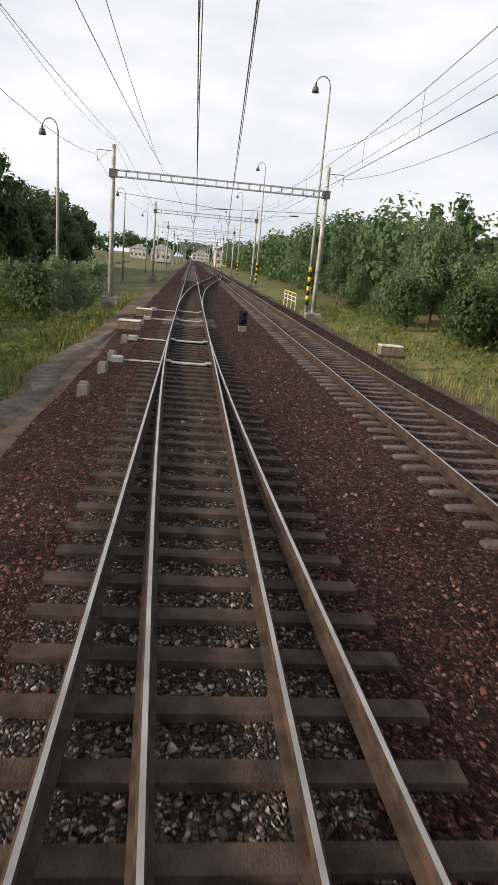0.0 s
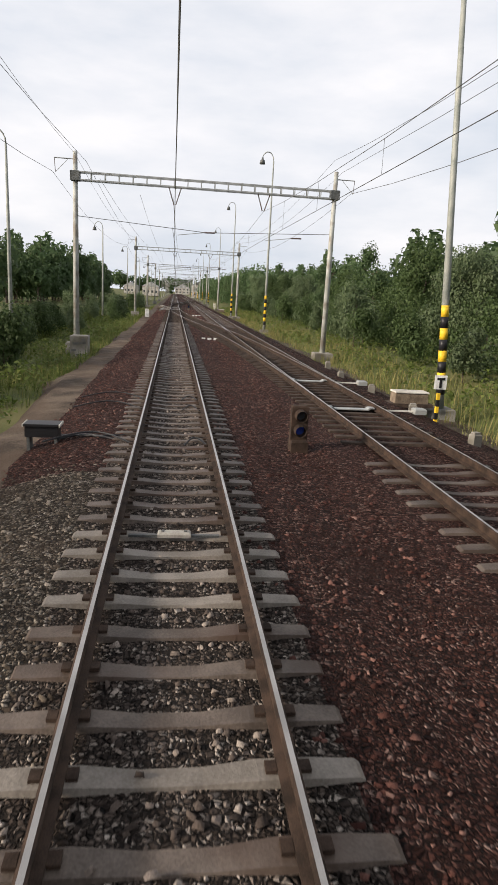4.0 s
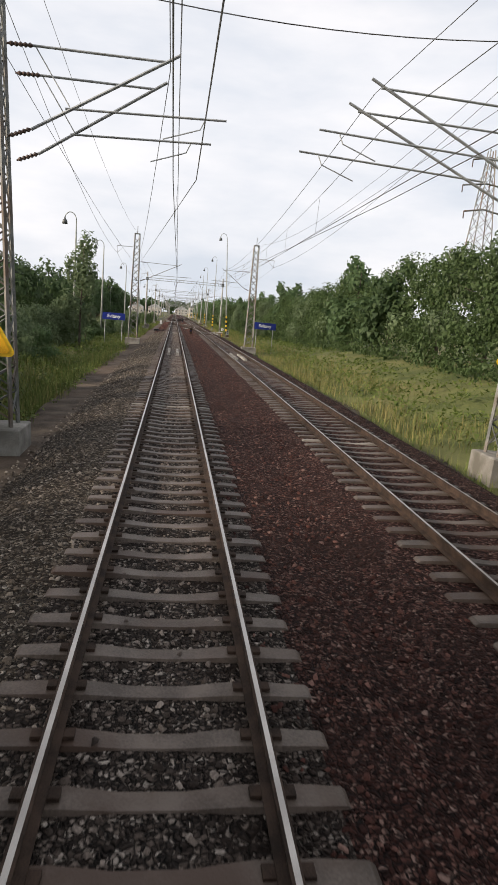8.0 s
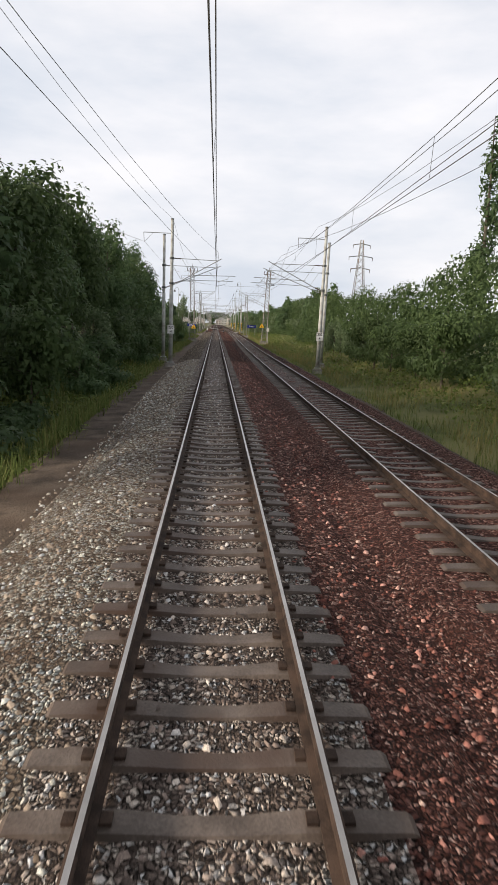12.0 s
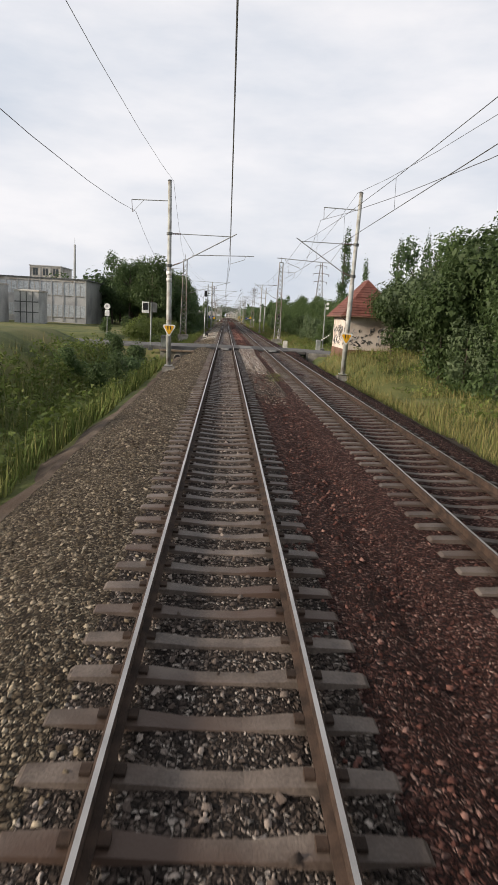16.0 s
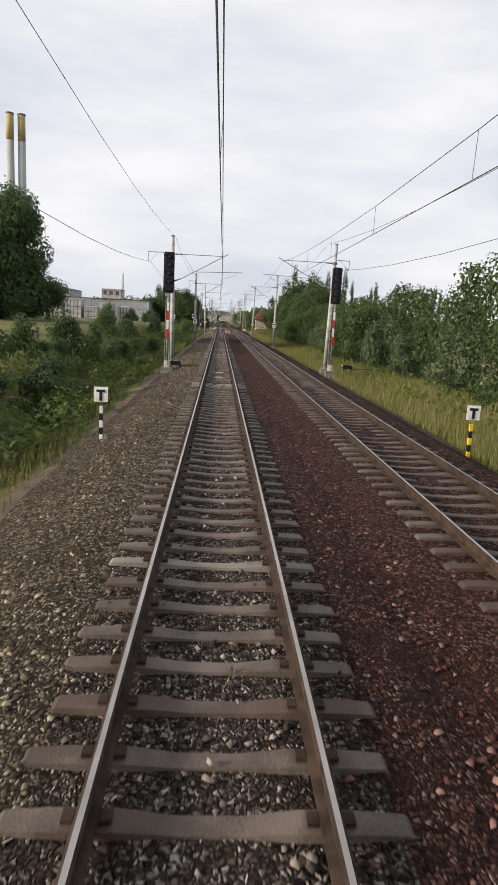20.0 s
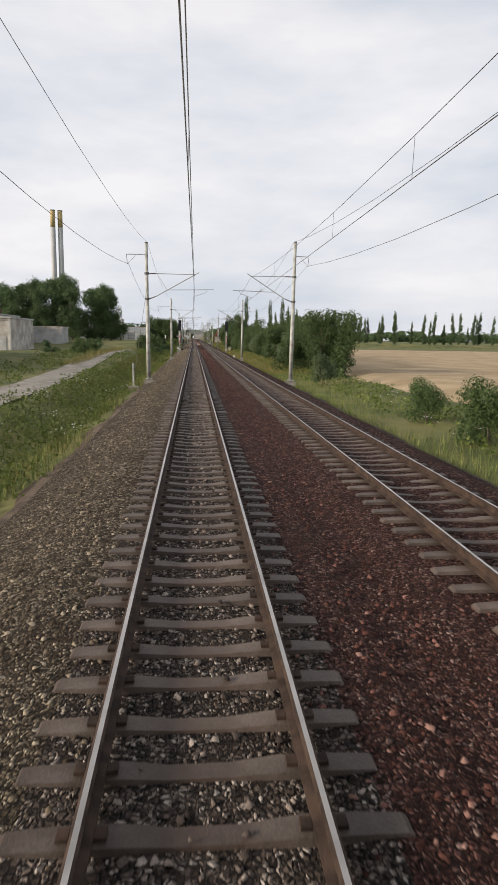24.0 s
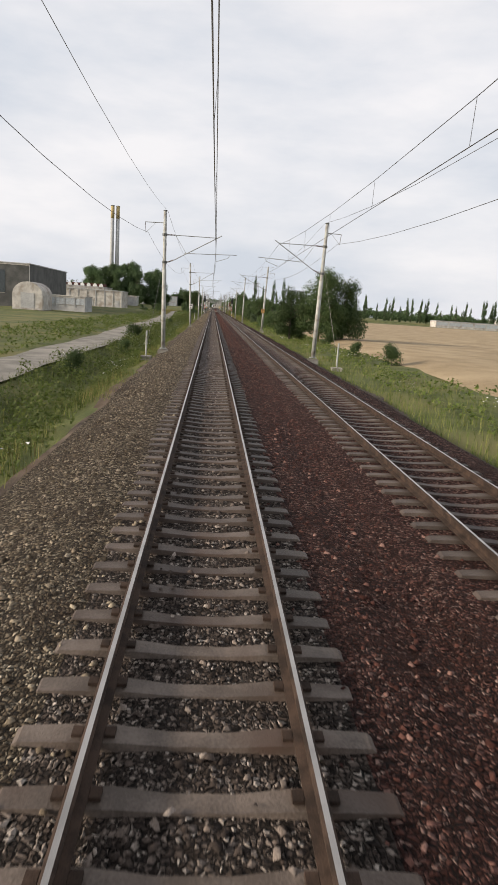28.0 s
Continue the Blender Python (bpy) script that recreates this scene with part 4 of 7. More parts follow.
def put_tree(key, x, y, s=1.0, sz=1.0):
    t = TREES[key]
    m = Matrix.Translation((x, y, ground_z(x, y) - 0.05)) @ Matrix.Rotation(random.uniform(0, 6.28), 4, 'Z') @ Matrix.Diagonal((s, s, s * sz, 1))
    if t[1] == 0:
        t[0].matrix_basis = m
        ob = t[0]
    else:
        ob = copy_thing(t[0], Matrix.Identity(4))
        ob.matrix_basis = m
    t[1] += 1
    return ob


def blob_set(g, n, rad, h0, h1, br, bh):
    out = []
    for i in range(n):
        a, d = g.uniform(0, 6.28), rad * math.sqrt(g.random())
        z = g.uniform(h0, h1)
        f = 1 - 0.45 * (z - h0) / max(0.1, h1 - h0)
        out.append((math.cos(a) * d * f, math.sin(a) * d * f, z, br * g.uniform(0.7, 1.2) * (0.7 + 0.3 * f), bh * g.uniform(0.7, 1.2)))
    return out


gg = random.Random(5)
tree_kind("bush_a", "dense green deciduous bush beside the line", "bush", "bush", 3.2, blob_set(gg, 9, 1.7, 0.7, 3.2, 1.15, 1.0), 2100, 0.26, M_LEAF, 1, 0.07, 6, 1.4)
tree_kind("bush_b", "dark green spreading bush beside the line", "bush", "bush", 2.6, blob_set(gg, 8, 1.9, 0.5, 2.3, 1.1, 0.8), 2100, 0.25, M_LEAFDARK, 2, 0.06, 6, 1.5)
tree_kind("bush_c", "pale green willow bush beside the line", "bush", "bush", 3.6, blob_set(gg, 9, 1.6, 0.8, 3.8, 1.0, 1.2), 2100, 0.26, M_LEAFPALE, 3, 0.07, 6, 1.4)
tree_kind("tree_a", "full-crowned green deciduous tree", "tree", "tree", 7.5, blob_set(gg, 15, 2.6, 2.4, 8.0, 1.5, 1.35), 4800, 0.28, M_LEAF, 4, 0.16, 9, 2.6)
tree_kind("tree_b", "dark green deciduous tree with an uneven crown", "tree", "tree", 8.2, blob_set(gg, 14, 2.3, 2.2, 8.8, 1.45, 1.5), 4800, 0.28, M_LEAFDARK, 5, 0.17, 9, 2.4)
tree_kind("tree_c", "grey-green willow tree with a broad loose crown", "tree", "tree", 7.0, blob_set(gg, 16, 3.0, 1.8, 7.4, 1.45, 1.2), 4200, 0.3, M_LEAFPALE, 6, 0.18, 10, 3.0)
tree_kind("hedge_a", "tall dense green hazel bush in the lineside hedge", "bush", "bush", 5.0, blob_set(gg, 15, 2.0, 0.9, 5.0, 1.3, 1.15), 4600, 0.25, M_LEAF, 9, 0.09, 8, 1.8)
tree_kind("hedge_b", "tall dense pale green bush in the lineside hedge", "bush", "bush", 4.6, blob_set(gg, 15, 2.2, 0.8, 4.5, 1.3, 1.1), 4600, 0.25, M_LEAFPALE, 10, 0.09, 8, 1.8)
tree_kind("poplar", "tall narrow dark poplar", "tree", "poplar", 17.0, [(gg.uniform(-1.0, 1.0) * (1 - i / 34), gg.uniform(-1.0, 1.0) * (1 - i / 34), 1.6 + i * 0.62 + gg.uniform(-0.8, 0.8), 0.85 - 0.016 * i + gg.uniform(-0.3, 0.3), 1.7 + gg.uniform(-0.5, 0.6)) for i in range(25)], 3000, 0.34, M_LEAFDARK, 7, 0.2, 8, 1.0)
tree_kind("tree_near", "dense broad deciduous tree at the edge of the field", "tree", "tree", 7.2, blob_set(gg, 20, 2.9, 1.2, 7.6, 1.5, 1.3), 15000, 0.21, M_LEAF, 14, 0.18, 10, 2.8)
tree_kind("bush_near", "dense rounded green bush close to the line", "bush", "bush", 3.2, blob_set(gg, 12, 1.7, 0.5, 3.0, 1.1, 1.0), 6500, 0.15, M_LEAF, 15, 0.07, 6, 1.4)
tree_kind("tree_far", "full-crowned dark green deciduous tree away from the line", "tree", "tree", 7.8, blob_set(gg, 15, 2.5, 1.6, 8.2, 1.5, 1.4), 1500, 0.6, M_LEAFDARK, 16, 0.16, 6, 2.4)
tree_kind("poplar_far", "tall narrow poplar at the far edge of the field", "tree", "poplar", 16.0, [(gg.uniform(-0.9, 0.9) * (1 - i / 30), gg.uniform(-0.9, 0.9) * (1 - i / 30), 1.6 + i * 0.78 + gg.uniform(-0.8, 0.8), 0.9 - 0.02 * i + gg.uniform(-0.3, 0.3), 1.7) for i in range(19)], 1100, 0.6, M_LEAFDARK, 17, 0.2, 5, 0.8)
tree_kind("tree_big", "tall dense dark green tree behind the bank", "tree", "tree", 10.0, blob_set(gg, 24, 2.7, 1.4, 10.4, 1.6, 1.6), 9000, 0.33, M_LEAFDARK, 18, 0.2, 9, 2.6)
tree_kind("willow", "broad grey-green willow with a dense rounded crown", "tree", "tree", 7.4, blob_set(gg, 26, 3.6, 1.3, 7.6, 1.6, 1.4), 20000, 0.23, M_LEAFPALE, 19, 0.2, 10, 3.2)
tree_kind("tree_tall", "very tall dense dark green tree behind the bank", "tree", "tree", 13.0, blob_set(gg, 60, 4.2, 1.2, 12.6, 2.0, 1.8), 30000, 0.34, M_LEAFDARK, 20, 0.28, 12, 4.2)
tree_kind("birch", "slender birch with a loose drooping crown", "tree", "birch", 9.5, blob_set(gg, 11, 1.6, 3.2, 10.2, 1.05, 1.3), 2600, 0.3, M_LEAFPALE, 8, 0.11, 8, 1.7)


def belt(keys, x0, x1, y0, y1, step, s0, s1, zs=1.0):
    """A loose belt of trees between y0 and y1."""
    y = y0
    while y < y1:
        k = random.choice(keys)
        put_tree(k, random.uniform(x0, x1), y + random.uniform(-0.4, 0.4) * step, random.uniform(s0, s1), zs * random.uniform(0.9, 1.15))
        y += step


random.seed(11)
# beside the second track
belt(["willow", "tree_a", "tree_b"], 17.5, 20.5, -58, 26, 7.5, 0.6, 0.85)
for x, y, k, s in ((17.9, 47, "willow", 0.92), (21.6, 42, "willow", 0.9), (25.5, 48, "tree_big", 0.8), (29, 36, "tree_big", 0.75), (14.6, 33, "bush_near", 0.85), (16.3, 31, "bush_near", 1.0), (14.2, 62, "tree_b", 0.7), (13.6, 70, "tree_b", 0.75), (14.5, 78, "tree_a", 0.85), (18, 36, "bush_near", 1.1)):
    put_tree(k, x, y, s)
belt(["hedge_a", "bush_c"], 12.9, 13.8, -312, -205, 5.5, 0.6, 0.85)
belt(["tree_a", "tree_b"], 14.5, 16.5, -398, -343, 5.0, 1.0, 1.2)
belt(["hedge_a", "bush_c"], 12.2, 13.2, -548, -350, 6.5, 0.7, 0.95)
belt(["tree_far", "tree_c"], 18, 20.5, -162, -60, 8.0, 0.95, 1.1)


def thicket(x0, x1, y0, y1, h, n, size, mat, label, seed, step=1.5):
    """A continuous lineside thicket of overlapping leafy humps with an uneven top."""
    g = np.random.default_rng(seed)
    blobs = []
    y = y0
    while y < y1:
        top = h * (0.82 + 0.22 * fbm(x0, y, 0.11) + 0.1 * g.random())
        z = 0.5
        while z < top - 0.5:
            f = z / top
            x = x0 + (x1 - x0) * (0.15 + 0.6 * f) + g.uniform(-0.5, 0.5)
            r = g.uniform(0.75, 1.35)
            blobs.append((x, y + g.uniform(-0.9, 0.9), z + ground_z(x, y), r, r * g.uniform(0.7, 1.0)))
            z += g.uniform(0.8, 1.3)
        y += step
    tagged(part("thicket", leaf_mesh("thicket", blobs, n, size, mat, seed), None), label, "thicket", kind="stuff")


belt(["bush_c", "bush_a"], 13.2, 15, -72, 60, 6.5, 0.6, 1.0)
belt(["tree_far"], 24, 29, -60, 72, 4.2, 0.9, 1.25)
thicket(14.8, 20.5, -75, -18, 6.8, 45000, 0.2, M_LEAF, "dense green thicket along the line", 98)
thicket(15.6, 20.5, -18, 26, 4.8, 26000, 0.2, M_LEAF, "dense green thicket along the line", 91)
thicket(16.5, 20.5, -162, -62, 8.8, 60000, 0.27, M_LEAF, "dense green thicket along the line", 92)
thicket(14.5, 18.5, -314, -163, 7.6, 80000, 0.27, M_LEAF, "dense green thicket along the line", 93)
thicket(12.6, 15.5, -402, -345, 7.0, 38000, 0.24, M_LEAF, "dense green thicket along the line", 94)
thicket(12.8, 16.5, -552, -400, 7.3, 90000, 0.25, M_LEAF, "dense green thicket along the line", 95)
thicket(-6.4, -13, -316, -271, 2.9, 26000, 0.2, M_HERB, "dense bright green bramble on the bank", 96)
thicket(-8.2, -16, -96, 50, 1.7, 30000, 0.2, M_HERB, "low bright green bramble beside the line", 97)
# beside the first track
belt(["tree_a", "tree_b"], -16, -10.5, -268, -172, 3.6, 1.0, 1.3)
belt(["bush_a", "bush_b", "bush_c"], -9.4, -7.2, -264, -146, 2.8, 0.8, 1.15)
belt(["bush_b", "hedge_b"], -13, -8.5, -148, -96, 4.0, 0.6, 0.95)
belt(["bush_a", "bush_c"], -13, -6.8, -98, 60, 2.4, 0.4, 0.8)
belt(["tree_far"], -38, -27, 55, 175, 2.6, 1.3, 1.75)
belt(["bush_a", "bush_b"], -16, -9.5, -318, -272, 6.5, 0.4, 0.6)
belt(["tree_a", "tree_b"], -24, -15, -262, -225, 3.4, 1.0, 1.35)
belt(["bush_a", "bush_c"], -17, -9.5, -428, -350, 5.5, 0.4, 0.65)
belt(["bush_a", "bush_b"], -8.5, -6.0, -354, -334, 2.4, 0.45, 0.65)
belt(["bush_a", "bush_b"], -11.5, -7.2, -482, -425, 2.3, 0.5, 0.8)
belt(["bush_a", "bush_b"], -24, -14, -515, -470, 4.5, 0.45, 0.8)
for x, y, k, s in ((-28.8, -412, "tree_tall", 1.3), (-40.5, -411, "tree_tall", 1.5), (-50, -408, "tree_tall", 1.4), (-59, -405, "tree_tall", 1.3), (-25.2, -413, "tree_big", 1.25), (-35.5, -419, "tree_big", 1.35), (-45, -418, "tree_big", 1.3), (-22.5, -412, "bush_near", 1.6), (-54, -416, "tree_big", 1.3), (-8.6, -116, "birch", 1.0)):
    put_tree(k, x, y, s)
for x, y, k, s in ((12.9, -340.6, "tree_b", 0.8), (14.6, -343, "tree_a", 0.9), (11.7, -341.2, "hedge_a", 1.0), (13.4, -343.5, "hedge_b", 1.3), (14.5, -348, "hedge_a", 1.5), (12.6, -349, "hedge_a", 1.15)):
    put_tree(k, x, y, s)
for x, y, k, s in ((10.3, -640.5, "tree_near", 0.8), (13.8, -642.5, "tree_near", 1.08), (17.4, -640, "tree_near", 0.95), (11.9, -638, "bush_near", 0.8), (15.6, -639, "bush_near", 0.9), (-8.4, -655, "bush_near", 0.5), (-7.6, -690, "bush_near", 0.42), (-8.0, -604, "bush_near", 0.4), (-7.4, -671, "bush_near", 0.38), (11.4, -596, "bush_near", 1.0), (13.2, -595, "bush_near", 0.85), (10.5, -560, "bush_c", 0.6), (12.5, -548, "tree_a", 0.75), (11.2, -540, "bush_near", 1.1), (10.7, -583, "bush_near", 0.6), (16.5, -537, "tree_a", 0.4), (15.4, -547, "bush_c", 0.75), (10.6, -589.5, "bush_near", 0.7), (13.6, -652, "bush_near", 0.45), (13.0, -668, "bush_near", 0.4), (14.2, -676, "bush_near", 0.5), (13.4, -700, "bush_near", 0.42), (14.0, -612, "bush_near", 0.4)):
    put_tree(k, x, y, s)
for x, y, s in ((33.6, -200, 1.62), (40.5, -194, 1.2), (48.9, -200, 1.5), (56.6, -200, 1.6), (61, -196, 1.3)):
    put_tree("poplar", x, y, s)
random.seed(21)
for i in range(84):
    put_tree("poplar_far", 45 + i * 2.85 + random.uniform(-2, 2), -250 - i * 1.65 + random.uniform(-12, 12), random.uniform(0.6, 1.12))


def far_woods(name, rows, n, size, mat, label, seed):
    """Distant woodland as one mass of leaf clumps; rows of (x, y, radius, height)."""
    g = np.random.default_rng(seed)
    blobs = []
    for x, y, r, h in rows:
        for k in range(5):
            blobs.append((x + g.uniform(-r, r), y + g.uniform(-r, r), h * g.uniform(0.2, 0.75), r * g.uniform(0.5, 0.9), h * g.uniform(0.25, 0.4)))
    tagged(part(name, leaf_mesh(name, blobs, n, size, mat, seed), None), label, "woodland", kind="stuff")


g2 = np.random.default_rng(3)
far_woods("far_woods", [(-60 - 30 * g2.random() - 0.05 * y, y, 7, 13 + 4 * g2.random()) for y in range(-60, 560, 9)], 26000, 2.0, M_LEAFDARK, "dark distant woodland across the fields", 31)
far_woods("far_woods", [(28 + 14 * g2.random() + max(0, y) * 0.02, y, 6, 9 + 4 * g2.random()) for y in range(75, 480, 9)], 60000, 0.95, M_LEAFDARK, "green woodland behind the lineside bushes", 32)
far_woods("far_woods", [(18 + 5 * g2.random(), y, 5, 8 + 3 * g2.random()) for y in range(66, 300, 7)], 40000, 0.75, M_LEAFDARK, "green lineside woodland towards the station", 33)
far_woods("far_woods", [(-26 - 6 * g2.random(), y, 5, 8 + 3 * g2.random()) for y in range(-255, 10, 8)], 26000, 0.95, M_LEAFDARK, "dark woodland behind the lineside trees", 34)
far_woods("far_woods", [(-70 - 40 * g2.random(), y, 7, 9 + 4 * g2.random()) for y in range(-480, -260, 10)], 8000, 1.2, M_LEAFDARK, "dark trees behind the works", 35)
far_woods("far_woods", [(60 + i * 9, -110 + i * 2 + 20 * g2.random(), 8, 9 + 3 * g2.random()) for i in range(60)], 18000, 2.2, M_LEAFDARK, "dark wooded skyline beyond the field", 36)
far_woods("far_woods", [(-420 + i * 14, 690 + 30 * g2.random(), 12, 16 + 8 * g2.random()) for i in range(70)], 12000, 5.0, M_LEAFDARK, "hazy wooded skyline beyond the station", 37)

# grey gravel patch beside the switch
s = Shape()
gy = [6 + 1.2 * i for i in range(21)]
for y in gy:
    w = 0.5 * smooth_step(7, 12, y) * (1 - smooth_step(24, 30, y)) * (1 + 0.7 * fbm(2.2, y, 0.35)) + 0.05
    for k in range(5):
        x = -3.25 - w * 1.9 * k / 4 - 0.15 * fbm(0.5, y, 0.6)
        s.v.append((x, y, -0.52 - 0.1 * k / 4 + 0.012 * fbm(x * 4, y * 4, 0.5) - (0.12 if k in (0, 4) else 0.0)))
for j in range(len(gy) - 1):
    for i in range(4):
        s.face((j * 5 + i, (j + 1) * 5 + i, (j + 1) * 5 + i + 1, j * 5 + i + 1))
tagged(part("gravel_path", s, M_GRIT, smooth=True), "grey fine gravel path beside the switch", "path", kind="structure")

# wheat field
s = Shape()
fx = [14.6, 17.2, 24, 40, 80, 160, 330]
fy = [-1100 + 12 * i for i in range(57)]
for y in fy:
    for i, x in enumerate(fx):
        ed = 1.5 * fbm(3, y, 0.05)
        s.v.append((x + (ed if i < 2 else 0), y, ground_z(x, y) + (-0.05 if i == 0 else 0.42 + 0.06 * fbm(x, y, 0.4))))
for j in range(len(fy) - 1):
    for i in range(len(fx) - 1):
        s.face((j * 7 + i, j * 7 + i + 1, (j + 1) * 7 + i + 1, (j + 1) * 7 + i))
tagged(part("wheat_field", s, M_WHEAT, smooth=True), "wide field of ripe golden wheat", "field", kind="stuff")

# dusty service track
s = Shape()
ry = [-800 + 5 * i for i in range(66)]
for y in ry:
    cxr = -10.8 + 0.8 * fbm(1, y, 0.02) - 3.5 * smooth_step(-640, -480, y)
    for o, z in ((-1.7, 0.02), (-0.8, 0.06), (0, 0.1), (0.8, 0.06), (1.7, 0.02)):
        s.v.append((cxr + o, y, max(ground_z(cxr - 1.7, y), ground_z(cxr + 1.7, y), ground_z(cxr, y)) + z))
for j in range(len(ry) - 1):
    for i in range(4):
        s.face((j * 5 + i, j * 5 + i + 1, (j + 1) * 5 + i + 1, (j + 1) * 5 + i))
tagged(part("service_road", s, M_ROADGRAVEL, smooth=True), "pale dusty service track beside the railway", "road", kind="structure")

# grass
BLADE_V = [(-0.011, 0, 0), (0.011, 0, 0), (0.0, 0.32, 1.0)]
BLADE_F = [(0, 1, 2)]


def shoulder_z(x, y):
    return -0.94 + 0.62 * np.minimum(0.0, x + 4.7) + 0.1 * (y > -110)


def grass(name, n, xa, xb, ya, yb, h, mat, label, seed, clump=0.0, lift=0.0):
    g = np.random.default_rng(seed)
    u = g.random(n) ** 1.5
    x = xa + (xb - xa) * u
    y = g.uniform(ya, yb, n)
    keep = np.array([fbm(a, b, 0.15) > clump for a, b in zip(x, y)]) & ~((y > -333) & (y < -317)) & ~((y < -480) & (x < -6.5) & (x > -16) & (np.abs(x + 11.5) < 2.2))
    x, y = x[keep], y[keep]
    z = np.array([ground_z(a, b) for a, b in zip(x, y)]) - 0.03
    if lift:
        z = np.maximum(z, shoulder_z(x, y))
    k = len(x)
    hh = h * g.uniform(0.5, 1.3, k)
    sz = np.stack([g.uniform(0.6, 1.6, k) * hh / 0.5, hh, hh], -1)
    me = scatter_mesh(name, BLADE_V, BLADE_F, np.stack([x, y, z], -1), g.uniform(0, 6.28, k), g.uniform(-0.6, 0.8, k), sz, mat)
    tagged(part(name, me, None), label, "grass", kind="stuff")


grass("grass", 110000, -4.7, -11, -790, 60, 0.5, M_BLADE, "tall rough grass along the line", 41, -0.4)
grass("tall_grass", 50000, -4.6, -9.5, -440, -130, 0.85, M_BLADE, "tall dense grass on the bank", 46, -0.45)
grass("grass", 110000, 7.7, 13, -790, 70, 0.42, M_BLADE, "tall rough grass along the line", 42, -0.4)
grass("dry_grass", 70000, 7.8, 12.6, -545, -330, 0.48, M_STRAW, "dry straw-coloured grass along the line", 43, -0.5)
grass("dry_grass", 24000, -5.0, -12, -560, -60, 0.6, M_STRAW, "dry straw-coloured grass along the line", 44, 0.1)
grass("dry_grass", 30000, 8.6, 13, -300, 40, 0.6, M_STRAW, "dry straw-coloured grass along the line", 45, -0.2)

grass("grass", 30000, -6.6, -4.15, -318, 45, 0.55, M_BLADE, "rough grass creeping over the earth shoulder", 47, -0.15, 0.15)
grass("dry_grass", 9000, -6.4, -4.0, -318, 45, 0.5, M_STRAW, "dry grass creeping over the earth shoulder", 48, 0.0, 0.15)


grass("grass", 16000, -5.4, -3.8, -737, -478, 0.36, M_BLADE, "rough grass creeping over the earth shoulder", 49, -0.05, 0.15)
grass("dry_grass", 12000, -5.4, -3.8, -737, -478, 0.4, M_STRAW, "dry grass creeping over the earth shoulder", 50, 0.05, 0.15)


grass("dry_grass", 26000, -5.6, -16, -535, -478, 0.7, M_STRAW, "tall straw-coloured grass on the slope", 63, -0.5)


def herbs(n, xa, xb, ya, yb, h, size, mat, seed, clump=0.0, lift=0.0):
    """Leafy weeds in uneven clumps on the verge."""
    g = np.random.default_rng(seed)
    x, y = g.uniform(xa, xb, n), g.uniform(ya, yb, n)
    f = np.array([fbm(a, b, 0.55) for a, b in zip(x, y)])
    road = np.array([-10.8 + 0.8 * fbm(1, b, 0.02) - 3.5 * smooth_step(-640, -480, b) for b in y])
    keep = (f > clump) & ~((y > -333) & (y < -317)) & ~((y < -470) & (np.abs(x - road) < 1.9))
    x, y, f = x[keep], y[keep], f[keep]
    k = len(x)
    top = h * np.clip(0.25 + (f - clump) * 1.1, 0.15, 1.2)
    z = np.array([ground_z(a, b) for a, b in zip(x, y)])
    if lift:
        z = np.maximum(z, shoulder_z(x, y))
    z = z + top * g.uniform(0.15, 1.0, k) ** 0.6
    sz = (size * g.uniform(0.6, 1.4, k))[:, None] * np.ones((1, 3))
    me = scatter_mesh("verge_weeds", LEAF_V, LEAF_F, np.stack([x, y, z], -1), g.uniform(0, 6.28, k), g.uniform(-1.1, 1.1, k), sz, mat)
    tagged(part("verge_weeds", me, None), "low leafy green weeds on the verge", "weeds", kind="stuff")


herbs(90000, -9.4, -4.7, -735, -500, 1.25, 0.13, M_HERB, 81, -0.1)
herbs(50000, -22, -9.0, -740, -500, 0.9, 0.22, M_HERB, 86, 0.0)
herbs(45000, -10.5, -5.0, -500, -335, 1.3, 0.2, M_HERB, 82, -0.2)
herbs(40000, -9.5, -5.2, -315, 40, 0.9, 0.18, M_HERB, 83, -0.1)
herbs(36000, 9.6, 14, -735, -335, 0.8, 0.17, M_HERB, 84, 0.0)
herbs(46000, 9.8, 15.5, -310, 60, 0.9, 0.18, M_HERB, 85, -0.1)

herbs(22000, -5.9, -4.2, -312, 40, 0.55, 0.12, M_HERB, 87, 0.05, 1.0)

herbs(20000, -5.6, -4.0, -737, -478, 0.42, 0.11, M_HERB, 88, 0.1, 1.0)

# loose ballast stones
CHIP_V = [(1, -0.35, -0.3), (0.55, 0.75, -0.3), (-0.8, 0.6, -0.3), (-0.75, -0.7, -0.3), (0.5, 0.05, 0.62), (-0.4, 0.1, 0.48)]
CHIP_F = [(0, 1, 4), (1, 2, 5), (1, 5, 4), (2, 3, 5), (3, 0, 4), (3, 4, 5)]


def bed_z(x, y):
    return np.interp(x, [-3.7, -2.25, -1.75, -0.8, 0.8, 1.75, 2.1, 2.6, 3.0, 6.2, 7.0], [-0.78, -0.33, -0.222, -0.232, -0.232, -0.238, -0.32, -0.325, -0.25, -0.235, -0.6])


